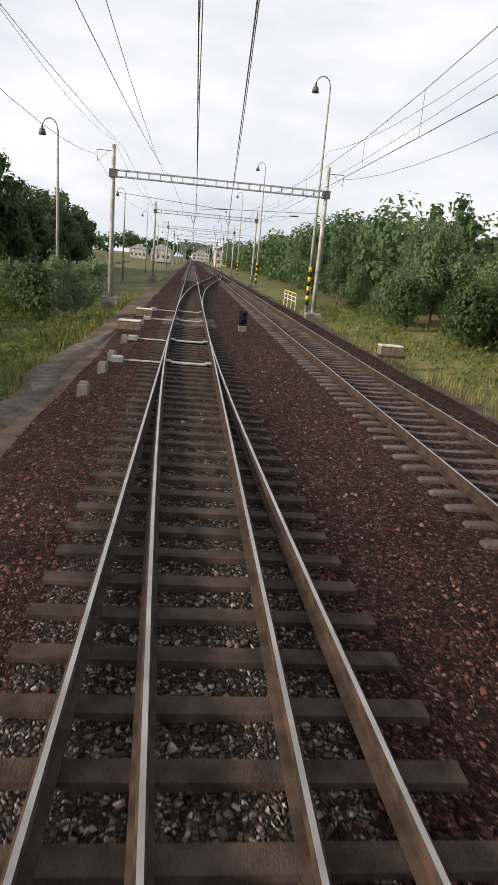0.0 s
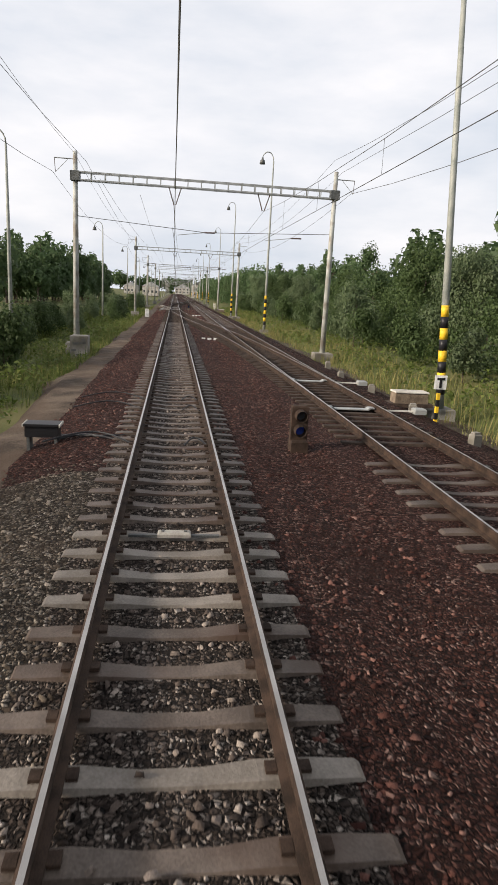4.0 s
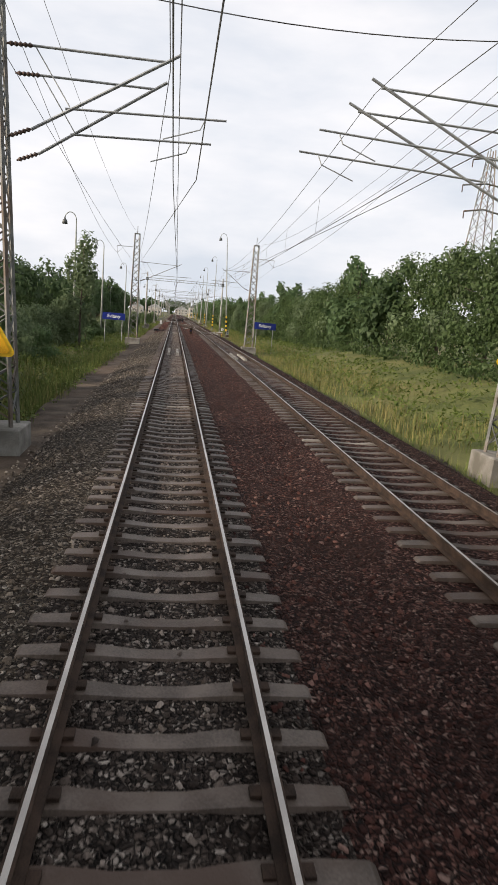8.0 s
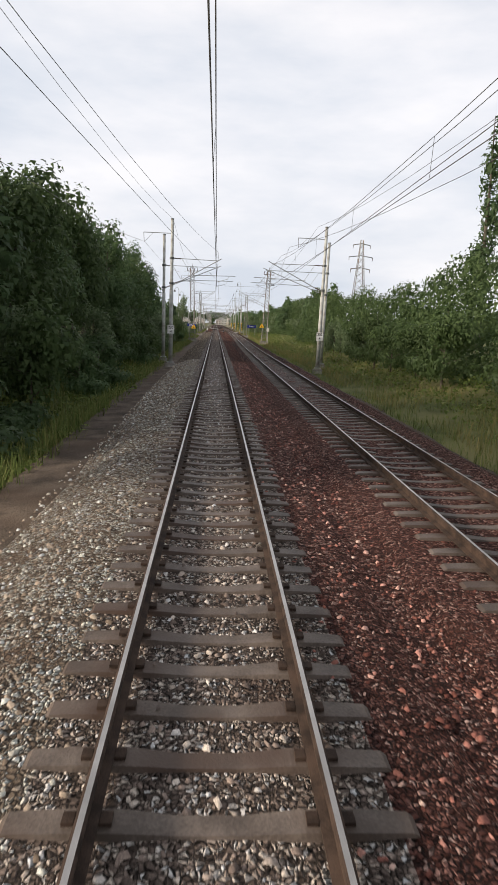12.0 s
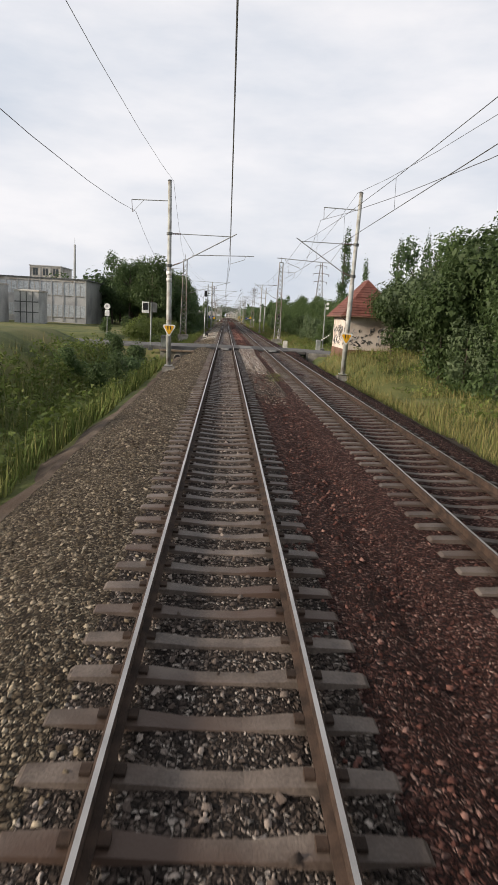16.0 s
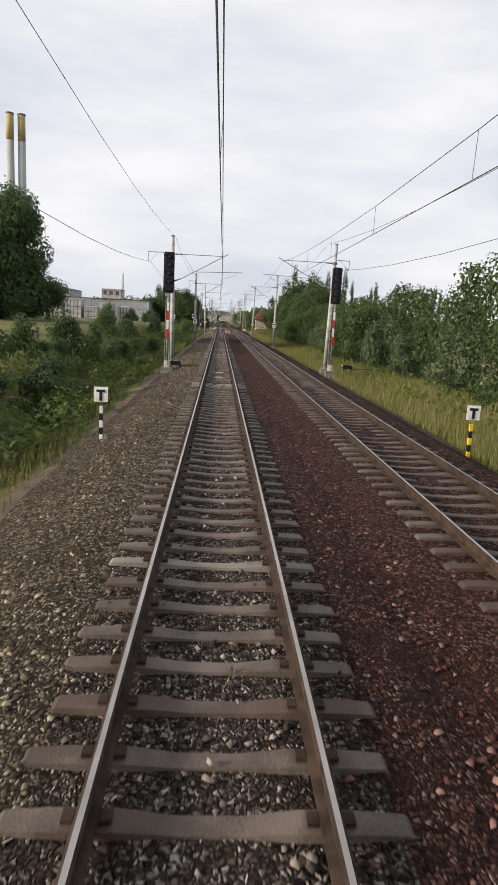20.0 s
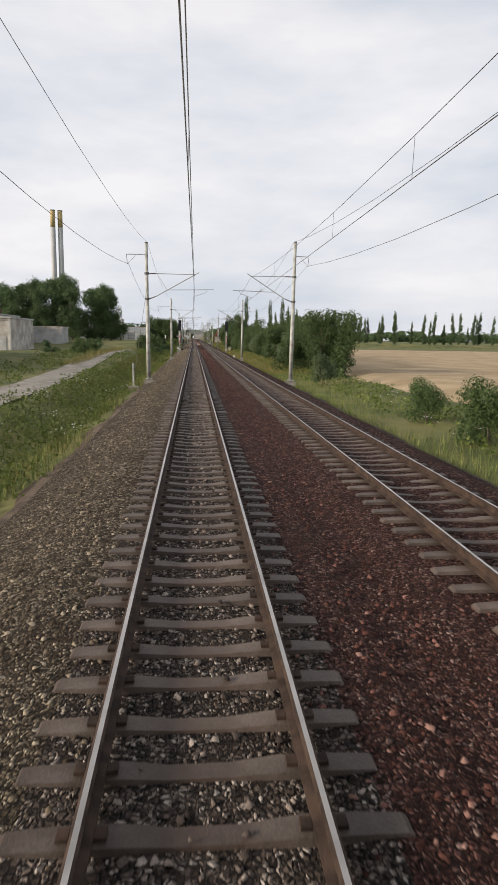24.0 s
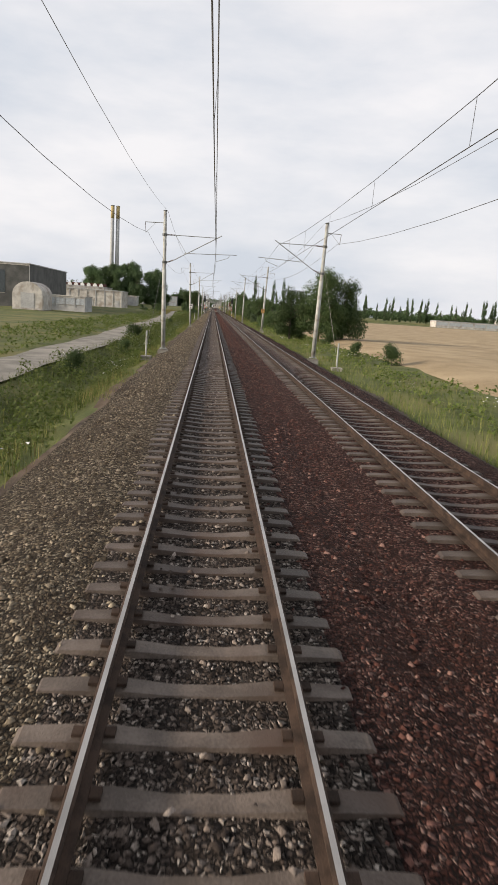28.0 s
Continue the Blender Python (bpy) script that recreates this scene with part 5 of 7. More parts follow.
def loose_stones(n, xa, xb, ya, yb, tone, label, seed, r0=0.018, r1=0.042, kind=None):
    """Loose stones on the bed, one mesh for each kind of ballast."""
    g = np.random.default_rng(seed)
    x, y = g.uniform(xa, xb, n), g.uniform(ya, yb, n)
    ok = ~((y > CROSS_Y0 - 0.1 + np.where(x > 1.4, 0.9, 0.0)) & (y < CROSS_Y1 + 0.1))
    for c in (0.0, 4.4):
        for o in (-HALF, HALF):
            ok &= np.abs(x - c - o) > 0.13
    x, y = x[ok], y[ok]
    fr = np.abs(((y / 0.6) + 0.5) % 1.0 - 0.5) * 0.6
    on = (np.abs(x) < 1.32) & (fr < 0.14)
    drop = on & (g.random(len(x)) > 0.05)
    x, y, on = x[~drop], y[~drop], on[~drop]
    k = len(x)
    r = r0 + (r1 - r0) * g.random(k) ** 1.6
    heap = np.clip((y + 331.5) / 2.9, 0, 1) * (y < -326) * (np.abs(x) > 1.3) * (np.abs(x) < 2.6)
    z = bed_z(x, y) * (1 - heap) - 0.06 * heap + r * 0.3 + np.where(on, 0.035, 0.0)
    sz = np.stack([r * g.uniform(0.8, 1.4, k), r * g.uniform(0.7, 1.2, k), r * g.uniform(0.8, 1.3, k)], -1)
    rot, tilt = g.uniform(0, 6.28, k), g.uniform(-0.6, 0.6, k)
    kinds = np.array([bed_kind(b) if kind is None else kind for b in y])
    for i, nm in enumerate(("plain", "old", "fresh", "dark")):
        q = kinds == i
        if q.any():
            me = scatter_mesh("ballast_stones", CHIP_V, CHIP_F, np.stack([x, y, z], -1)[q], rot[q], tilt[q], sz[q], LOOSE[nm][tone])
            tagged(part("ballast_stones", me, None), label + ("", ", dark with age", ", fresh and pale", ", very dark")[i], "ballast stones", kind="stuff")


loose_stones(26000, 0.9, 3.5, -735, -349, 0, "loose rust-brown ballast stones", 51)
loose_stones(5000, 0.9, 3.2, -350, -327.2, 2, "loose pale grey ballast stones", 55, kind=2)
loose_stones(2500, 0.9, 3.2, -363, -346, 2, "loose grey ballast stones", 57)
loose_stones(24000, 0.9, 3.5, -328, 25, 0, "loose rust-brown ballast stones", 56)
loose_stones(46000, -0.65, 0.65, -735, 25, 2, "loose grey-brown ballast stones", 52)
loose_stones(56000, -3.3, -0.9, -735, -77, 1, "loose grey ballast stones", 53)
loose_stones(6000, -3.2, -0.9, -77, 25, 0, "loose rust-brown ballast stones", 54)

# ---- lineside things ----
M_PANEL = material("grey_sheet_cladding", (0.32, 0.32, 0.32), (0.48, 0.48, 0.47), 0.4, 0.7, 0.1, 0.1, 8)
M_DARKPANEL = material("dark_sheet_cladding", (0.06, 0.062, 0.06), (0.11, 0.11, 0.105), 0.4, 0.7, 0.1, 0.1, 8)
M_RENDER_PALE = material("pale_render", (0.4, 0.38, 0.35), (0.58, 0.55, 0.5), 0.8, 0.9, 0, 0.2, 30, stain=(0.33, 0.29, 0.25), stain_scale=0.5)
M_CREAM = material("cream_render", (0.5, 0.43, 0.37), (0.66, 0.585, 0.515), 0.9, 0.9, 0, 0.2, 30, stain=(0.36, 0.29, 0.24), stain_scale=0.6)
M_PLINTH = material("brown_plinth", (0.12, 0.065, 0.045), (0.2, 0.11, 0.08), 1.2, 0.9, 0, 0.3, 30)
M_TILE = material("red_roof_tile", (0.095, 0.034, 0.026), (0.165, 0.064, 0.05), 1.5, 0.85, 0, 0.3, 30, stain=(0.11, 0.05, 0.04), vary=0.2)
M_GLASSDARK = plain("dark_window_glass", (0.06, 0.07, 0.075), 0.1)
M_GLASSPALE = plain("pale_works_glass", (0.42, 0.45, 0.47), 0.25)
M_CHIM = material("chimney_concrete", (0.3, 0.31, 0.31), (0.44, 0.45, 0.45), 0.1, 0.9, 0, 0.1, 3)
M_PALEPOST = material("whitewashed_concrete", (0.42, 0.4, 0.36), (0.62, 0.6, 0.55), 3, 0.9, 0, 0.2, 40)
M_OLDWOOD = material("grey_old_timber", (0.12, 0.09, 0.065), (0.24, 0.19, 0.14), 4, 0.9, 0, 0.4, 50)
M_LENS = plain("dark_blue_lens", (0.02, 0.05, 0.3), 0.15)
M_LAMPGREY = material("dull_lamp_post_paint", (0.2, 0.22, 0.2), (0.34, 0.35, 0.32), 2, 0.6, 0.1, 0.1, 40)
M_SIGNGLOW = plain("yellow_sign_film", (0.8, 0.42, 0.02), 0.5)
M_OCHRE = plain("faded_ochre_paint", (0.42, 0.33, 0.16), 0.8)
M_BALISE = material("dusty_grey_plastic", (0.26, 0.24, 0.21), (0.4, 0.38, 0.34), 4, 0.7, 0, 0.1, 40)
M_ORANGE = plain("faded_orange_sign", (0.5, 0.28, 0.1), 0.6)


def letters(name, body, size, at, parent, mat, turn=0.0):
    """Flat lettering that faces towards smaller y."""
    cu = bpy.data.curves.new(name, 'FONT')
    cu.body, cu.size, cu.extrude, cu.align_x, cu.align_y = body, size, 0.004, 'CENTER', 'CENTER'
    cu.offset = size * 0.022
    cu.materials.append(mat)
    tmp = bpy.data.objects.new(name, cu)
    me = bpy.data.meshes.new_from_object(tmp)
    bpy.data.objects.remove(tmp)
    ob = part(name, me, None, parent)
    ob.matrix_local = Matrix.Translation(at) @ Matrix.Rotation(radians(90), 4, 'X')
    return ob


def lamp_post(x, y, h=16.3, side=-1, striped=True):
    g = ground_z(x, y) if abs(x) > 9.5 else -0.6
    p = thing("street_lamp", "tall thin yard lamp post with a gooseneck top" + (" and striped foot" if striped else ""), "lamp post", (x, y, 0), group="yard lamps")
    part("shaft", Shape().tube([(0, 0, g), (0, 0, 5), (0, 0, h - 0.9)], [0.14, 0.11, 0.06], 10), M_LAMPGREY, p, smooth=True)
    pts = [(side * 0.55 * (1 - math.cos(a)), 0, h - 0.9 + 0.75 * math.sin(a)) for a in [i * math.pi / 9 for i in range(9)]]
    part("gooseneck", Shape().tube(pts, 0.045, 7), M_LAMPGREY, p, smooth=True)
    ex, ez = pts[-1][0], pts[-1][2]
    part("lamp_head", Shape().tube([(ex, 0, ez - 0.02), (ex, 0, ez - 0.2), (ex, 0, ez - 0.28), (ex, 0, ez - 0.62)], [0.07, 0.1, 0.2, 0.27], 10), M_DARKSTEEL, p, smooth=True)
    part("footing", Shape().box((0, 0, g - 0.08), (0.8, 0.8, 0.4), bevel=0.03), M_CONC, p)
    if striped:
        for i in range(8):
            part("stripe", Shape().tube([(0, 0, 0.0 + i * 0.36), (0, 0, 0.36 + i * 0.36)], 0.146 - 0.003 * i, 10), M_YELLOW if i % 2 else M_BLACK, p, smooth=True)
    return p


for lx, ly in ((8.75, -68.2), (8.95, -24.0), (8.65, 11.5), (9.15, 50.5), (9.3, 94), (9.4, 136), (9.4, 182), (9.4, 230), (9.4, 285)):
    lp = lamp_post(lx, ly)
    if ly == -68.2:
        lp.matrix_basis = lp.matrix_basis @ Matrix.Rotation(-0.065, 4, 'Y')
for lx, ly in ((-9.8, -112), (-9.8, -88), (-9.8, -48), (-9.8, 2), (-9.9, 49.5), (-9.9, 96), (-9.9, 143), (-10, 190), (-10, 240), (-26, 90), (-27, 150)):
    lamp_post(lx, ly, 11.4, -1, False)


def board(par, name, c, w, h, mat, rim=None, t=0.02):
    if rim:
        part("rim", Shape().box((c[0], c[1] + 0.006, c[2]), (w, t, h)), rim, par)
        return part(name, Shape().box((c[0], c[1] - 0.008, c[2]), (w - 0.07, t, h - 0.07)), mat, par)
    return part(name, Shape().box(c, (w, t, h)), mat, par)


def km_sign(x, y, z, upper, lower, mat, label):
    s = thing("kilometre_sign", label, "sign", (x, y, z), group="kilometre signs")
    pl = board(s, "plate", (0, -0.2, 0), 0.52, 0.66, mat)
    part("bracket", Shape().box((0, -0.175, 0), (0.08, 0.05, 0.5)), M_DARKSTEEL, s)
    if upper:
        letters("numeral", upper, 0.27, (0, -0.214, 0.15), pl, M_BLACK)
        letters("numeral", lower, 0.27, (0, -0.214, -0.16), pl, M_BLACK)
    else:
        part("bar", Shape().box((0, -0.213, 0.15), (0.36, 0.008, 0.14)), M_BLACK, pl)
        part("bar", Shape().box((0, -0.213, -0.14), (0.13, 0.008, 0.14)), M_BLACK, pl)


km_sign(-3.58, -229.4, 2.15, "230", "4", M_WHITE, "white kilometre plate with black figures on a mast")
km_sign(8.3, -229.4, 2.1, "230", "4", M_WHITE, "white kilometre plate with black figures on a mast")
km_sign(-3.58, -620.7, 2.55, "230", "8", M_WHITE, "white kilometre plate with black figures on a mast")
km_sign(8.08, -620.7, 2.6, "230", "8", M_ORANGE, "faded orange kilometre plate with dark figures on a mast")
km_sign(-3.58, -406.5, 2.35, "", "", M_WHITE, "white kilometre plate with worn figures on a mast")
km_sign(7.65, -406.5, 2.35, "", "", M_WHITE, "white kilometre plate with worn figures on a mast")


def triangle_sign(x, y, z, text, down, label, size=0.62):
    s = thing("speed_sign", label, "sign", (x, y, z), group="speed signs")
    k = -1 if down else 1
    for nm, r, yy, mat in (("rim", size, 0.0, M_WHITE if down else M_YELLOW), ("face", size * 0.74, -0.014, M_SIGNGLOW)):
        rc = 0.22 * r
        o = []
        for ang in (90, 210, 330):
            cx_, cz_ = (r * 1.15 - 2 * rc) * math.cos(radians(ang)), (r * 1.15 - 2 * rc) * math.sin(radians(ang))
            o += [(cx_ + rc * math.cos(radians(ang + f)), k * (cz_ + rc * math.sin(radians(ang + f)))) for f in (-60, -30, 0, 30, 60)]
        face = part(nm, Shape().prism(o if k < 0 else o[::-1], -0.2 + yy - 0.012, -0.2 + yy), mat, s)
    letters("numeral", text, size * 0.72, (0, -0.236, 0.06 if down else -0.05), face, M_BLACK)


triangle_sign(-3.58, -345.3, 1.85, "11", True, "yellow triangular sign with figures eleven and white rim", 0.47)
triangle_sign(7.65, -345.3, 1.9, "11", True, "yellow triangular sign with figures eleven and white rim", 0.47)
triangle_sign(-4.1, -160.9, 1.8, "5", False, "yellow triangular sign with a figure five on a lattice mast", 0.5)
triangle_sign(8.55, -160.75, 2.5, "5", False, "yellow triangular sign with a figure five on a lattice mast", 0.5)


def name_board(x, y, z, w, label):
    b = thing("station_sign", label, "sign", (x, y, 0), group="station signs")
    for px in (-w / 2 + 0.3, w / 2 - 0.3):
        part("post", Shape().tube([(px, 0, -1.0), (px, 0, z)], 0.04, 8), M_STEEL, b)
    pl = board(b, "plate", (0, -0.06, z), w, 0.72, M_BLUE)
    letters("lettering", "Svitavy", 0.5, (0, -0.08, z), pl, M_WHITE)


name_board(9.75, -107, 2.15, 2.4, "blue station name board with white letters on posts")
name_board(-6.5, -106, 1.85, 2.4, "blue station name board with white letters beside bushes")


def t_board(x, y, mat):
    b = thing("marker_board", "small white T board on a striped post", "sign", (x, y, 0), group="T boards")
    for i in range(5):
        part("post_band", Shape().box((0, 0, -0.62 + i * 0.2), (0.09, 0.09, 0.2)), M_BLACK if i % 2 else mat, b)
    pl = board(b, "plate", (0, -0.06, 0.62), 0.38, 0.42, M_WHITE)
    part("letter_bar", Shape().box((0, -0.075, 0.72), (0.24, 0.012, 0.07)), M_BLACK, pl)
    part("letter_stem", Shape().box((0, -0.075, 0.57), (0.08, 0.012, 0.25)), M_BLACK, pl)


t_board(-3.3, -480.0, M_WHITE)
t_board(7.25, -480.2, M_YELLOW)
t_board(7.9, -70.0, M_YELLOW)


def main_signal(x, y, facing, h=6.8, bands=True, label="tall colour light signal on a red and white banded post"):
    """A signal with a black head; facing -1 shows its lenses towards smaller y."""
    s = thing("railway_signal", label, "railway signal", (x, y, 0), group="main signals")
    part("footing", Shape().box((0, 0, -0.75), (0.7, 0.7, 0.75), bevel=0.03), M_CONC, s)
    if bands:
        for k in range(3):
            a = 2.1 * k + 0.5
            part("base_bracket", Shape().box((0.13 * math.cos(a), 0.13 * math.sin(a), -0.17), (0.12, 0.12, 0.46), bevel=0.02), M_PALEPOST, s)
        part("post", Shape().tube([(0, 0, -0.2), (0, 0, h - 2.4)], 0.06, 10), M_STEEL, s, smooth=True)
        for z0, z1, m in ((1.45, 2.05, M_RED), (2.05, 2.62, M_WHITE), (2.62, 3.2, M_RED), (3.2, 3.75, M_WHITE)):
            part("band", Shape().box((0, facing * 0.07, (z0 + z1) / 2), (0.15, 0.03, z1 - z0), bevel=0.004), m, s)
        for z in (0.35, 0.7, 1.08):
            part("clamp", Shape().tube([(0, 0, z), (0, 0, z + 0.05)], 0.075, 10), M_DARKSTEEL, s)
        part("conduit", Shape().tube([(-0.085, 0.02, 0), (-0.085, 0.02, 1.5)], 0.02, 6), M_BLACK, s)
        ladder = part("ladder", Shape().tube([(0.1, -facing * 0.3, -0.4), (0.1, -facing * 0.3, h - 2.5)], 0.018, 6), M_STEEL, s)
        part("ladder_rail", Shape().tube([(-0.16, -facing * 0.3, -0.4), (-0.16, -facing * 0.3, h - 2.5)], 0.018, 6), M_STEEL, s)
        for k in range(13):
            part("rung", Shape().tube([(-0.16, -facing * 0.3, -0.1 + 0.34 * k), (0.1, -facing * 0.3, -0.1 + 0.34 * k)], 0.011, 5), M_STEEL, ladder)
        part("head_bracket", Shape().box((-0.06, 0, h - 2.6), (0.26, 0.16, 0.22), bevel=0.02), M_STEEL, s)
    else:
        part("base", Shape().box((0, 0, -0.2), (0.34, 0.34, 0.4), bevel=0.03, taper=0.8), M_PALEPOST, s)
        part("post", Shape().tube([(0, 0, 0), (0, 0, h - 2.4)], 0.075, 10), M_STEEL, s, smooth=True)
    hh, w = (2.5, 0.66) if bands else (0.85, 0.4)
    zc = h - hh / 2
    ro = 0.12 if bands else 0.06
    o = [(sx * (w / 2 - ro) + ro * math.cos(a), zc + sz * (hh / 2 - ro) + ro * math.sin(a)) for sx, sz, a0 in ((1, 1, 0), (-1, 1, 90), (-1, -1, 180), (1, -1, 270)) for a in [radians(a0 + 22.5 * q) for q in range(5)]]
    head = part("head", Shape().prism(o[::-1], -0.11, 0.11), M_BLACK, s)
    n = 5 if bands else 2
    for i in range(n):
        z = zc + hh / 2 - (i + 0.5) * hh / n
        yy = facing * 0.11
        part("hood", Shape().tube([(0, yy, z), (0, yy + facing * 0.26, z - 0.02)], [w * 0.27, w * 0.24], 10, caps=False), M_BLACK, head)
        part("lens", Shape().tube([(0, yy, z), (0, yy + facing * 0.02, z)], w * 0.2, 12), M_GLASSDARK, head)


main_signal(-3.4, -456.6, -1)
main_signal(7.95, -452.6, -1)
main_signal(-3.1, -291.5, 1, 6.25, False, "grey signal post with a small dark head")
main_signal(8.6, -281.5, -1, 3.6, False, "short pale signal post beside a lattice mast")


def dwarf_signal(x, y, mat, label):
    s = thing("dwarf_signal", label, "railway signal", (x, y, 0), group="dwarf signals")
    part("plinth", Shape().box((0, 0, -0.22), (0.36, 0.4, 0.28), bevel=0.03), M_CONC if mat is M_BLACK else M_RUST, s)
    head = part("head", Shape().box((0, 0.05, 0.28), (0.36, 0.2, 0.74), bevel=0.03), mat, s)
    for i, z in enumerate((0.46, 0.14)):
        part("hood", Shape().tube([(0, -0.05, z), (0, -0.25, z - 0.01)], [0.13, 0.12], 10, caps=False), mat, head)
        part("lens", Shape().tube([(0, -0.05, z), (0, -0.065, z)], 0.1, 12), M_LENS if i else M_GLASSDARK, head)


dwarf_signal(2.5, 30.3, M_BLACK, "small black ground signal with a blue lens")
dwarf_signal(8.55, -73.6, M_LAMPGREY, "grey two-lens ground signal beside the second track")
dwarf_signal(2.62, -75.2, M_RUST, "rusty two-lens ground signal between the tracks")


def balise(y):
    b = thing("balise", "pale grey track box on a dark bar between the rails", "track equipment", (0, y, 0), group="track boxes")
    case = part("case", Shape().box((0, 0, -0.15), (0.42, 0.15, 0.06), bevel=0.02), M_BALISE, b)
    part("bar", Shape().box((0, 0, -0.175), (1.15, 0.05, 0.03)), M_DARKSTEEL, b)
    for k in (-0.18, 0.18):
        part("bolt", Shape().tube([(k * 0.8, 0, -0.118), (k * 0.8, 0, -0.105)], 0.022, 6), M_DARKSTEEL, case)


for by in (-80.5, -461.5, -464.6):
    balise(by)


def trough(x, y0, y1, label):
    b = thing("concrete_trough", label, "concrete beam", (x, 0, 0), group="beams in the track")
    part("beam", Shape().prism([(-0.11, -0.26), (0.11, -0.26), (0.09, -0.07), (-0.09, -0.07)], y0, y1), M_CONC, b)
    for y in (y0 + 0.3, (y0 + y1) / 2, y1 - 0.3):
        part("strap", Shape().box((0, y, -0.068), (0.2, 0.06, 0.012)), M_RUST, b)


for o in (-0.32, 0.32):
    trough(o, -129.8, -123.5, "weathered concrete beam lying lengthwise between the rails")
    trough(x2(-127) + o, -129.9, -124.2, "weathered concrete beam lying lengthwise between the rails")


def fouling_marker(x, y):
    b = thing("fouling_marker", "row of three white concrete blocks between the tracks", "marker", (x, y, 0), group="fouling markers")
    for i in (-1, 0, 1):
        part("block", Shape().box((i * 0.42, 0, -0.26), (0.26, 0.16, 0.14), bevel=0.02), M_WHITE, b)


fouling_marker(2.9, -0.9)
fouling_marker(2.4, -43.7)


def point_rods(xc, y, side, label):
    """Grey stretcher trough across the track, with rods to the outside."""
    b = thing("stretcher_bar", label, "point equipment", (xc, y, 0), group="stretcher bars")
    part("trough", Shape().prism([(-0.5, -0.16), (0.5, -0.16), (0.56, -0.11), (0.68, -0.11), (0.68, -0.08), (0.53, -0.08), (0.47, -0.13), (-0.47, -0.13), (-0.53, -0.08), (-0.68, -0.08), (-0.68, -0.11), (-0.56, -0.11)][::-1], -0.14, 0.14), M_STEEL, b)
    part("rod", Shape().box((side * 1.5, 0.05, -0.17), (1.5, 0.06, 0.04)), M_PALEPOST, b)
    part("rod_end", Shape().box((side * 2.05, 0.02, -0.15), (0.34, 0.34, 0.16), bevel=0.03), M_STEEL, b)


for ry_ in (18.5, 23.5, 31.3, 36.6):
    point_rods(0.0, ry_, -1, "grey stretcher trough across the switch of the main track")
for ry_ in (-65.0, -70.8):
    point_rods(x2(ry_), ry_, 1, "grey stretcher trough across the switch of the second track")


def block_stone(x, y, s, mat, label, h=0.3):
    b = thing("concrete_block", label, "concrete block", (x, y, 0), random.uniform(-0.3, 0.3), group="concrete blocks")
    part("block", Shape().box((0, 0, -0.42 + h / 2), (s, s * 0.9, h + 0.25), bevel=0.03, taper=0.9), mat, b)
    part("cap", Shape().box((0, 0, -0.28 + h + 0.01), (s * 0.7, s * 0.6, 0.03), bevel=0.01), M_CONC, b)


for bx, by in ((-2.35, 14.4), (-2.3, 17.3), (-2.3, 19.4), (-2.35, 23.5), (-2.2, 29.5), (7.0, -62), (7.1, -66), (7.15, -70), (7.2, -74), (7.4, -58)):
    block_stone(bx, by, 0.25, M_CONC, "small weathered concrete block beside the switch", 0.2)
block_stone(7.1, -310.5, 0.55, M_PALEPOST, "pale concrete marker stone beside the track", 0.6)
block_stone(6.55, -506.4, 0.34, M_PALEPOST, "pale concrete marker stone beside the track", 0.28)
block_stone(-3.5, -5.2, 0.5, M_WHITE, "white distance stone in the grass", 0.75)


def point_machine(x, y, w, label):
    b = thing("point_machine", label, "point machine", (x, y, 0), group="point machines")
    part("case", Shape().box((0, 0, -0.1), (w, 0.5, 0.34), bevel=0.05), M_OLDWOOD, b)
    part("lid", Shape().box((0, 0, 0.09), (w * 1.02, 0.54, 0.05), bevel=0.02), M_PALEPOST, b)
    part("foot", Shape().box((0, 0, -0.33), (w * 1.3, 0.6, 0.12)), M_TIMBER, b)


point_machine(-2.5, 27.2, 0.9, "weathered point machine on timbers beside the switch")
point_machine(-2.35, 33.5, 0.8, "weathered point machine on timbers beside the switch")
point_machine(x2(-70) + 2.6, -68.5, 1.1, "pale-lidded point machine beside the second track")
point_machine(8.2, 25.3, 0.9, "tilted equipment box in the grass beside the track")


def relay_box(x, y, label):
    b = thing("relay_box", label, "equipment box", (x, y, 0), group="relay boxes")
    for dx in (-0.28, 0.28):
        part("leg", Shape().box((dx, 0, -0.35), (0.06, 0.3, 0.5)), M_DARKSTEEL, b)
    part("case", Shape().box((0, 0, -0.14), (0.68, 0.36, 0.24), bevel=0.02), M_BLACK, b)
    lid = part("lid", Shape().box((0, 0, 0.0), (0.72, 0.44, 0.05), bevel=0.01), M_BLACK, b)
    for dx in (-0.37, 0.37):
        part("lid_end", Shape().box((dx, 0, 0.0), (0.03, 0.44, 0.06), bevel=0.006), M_PALEPOST, lid)
    for k in range(3):
        pts = [(0.3 + t * 1.7, 0.1 * k - 0.15 + 0.2 * math.sin(t * 6 + k), -0.3 + 0.1 * math.sin(t * 3.1)) for t in [i / 10 for i in range(11)]]
        part("cable", Shape().tube(pts, 0.022, 6), M_BLACK, b)


relay_box(-2.75, -74.7, "low dark relay box with black cables in the ballast")
relay_box(-2.85, -456.0, "low dark relay box with black cables beside a signal")
relay_box(-3.0, -287.5, "low dark relay box with black cables beside a signal post")
relay_box(9.4, -451.5, "low dark relay box with black cables beside a mast")


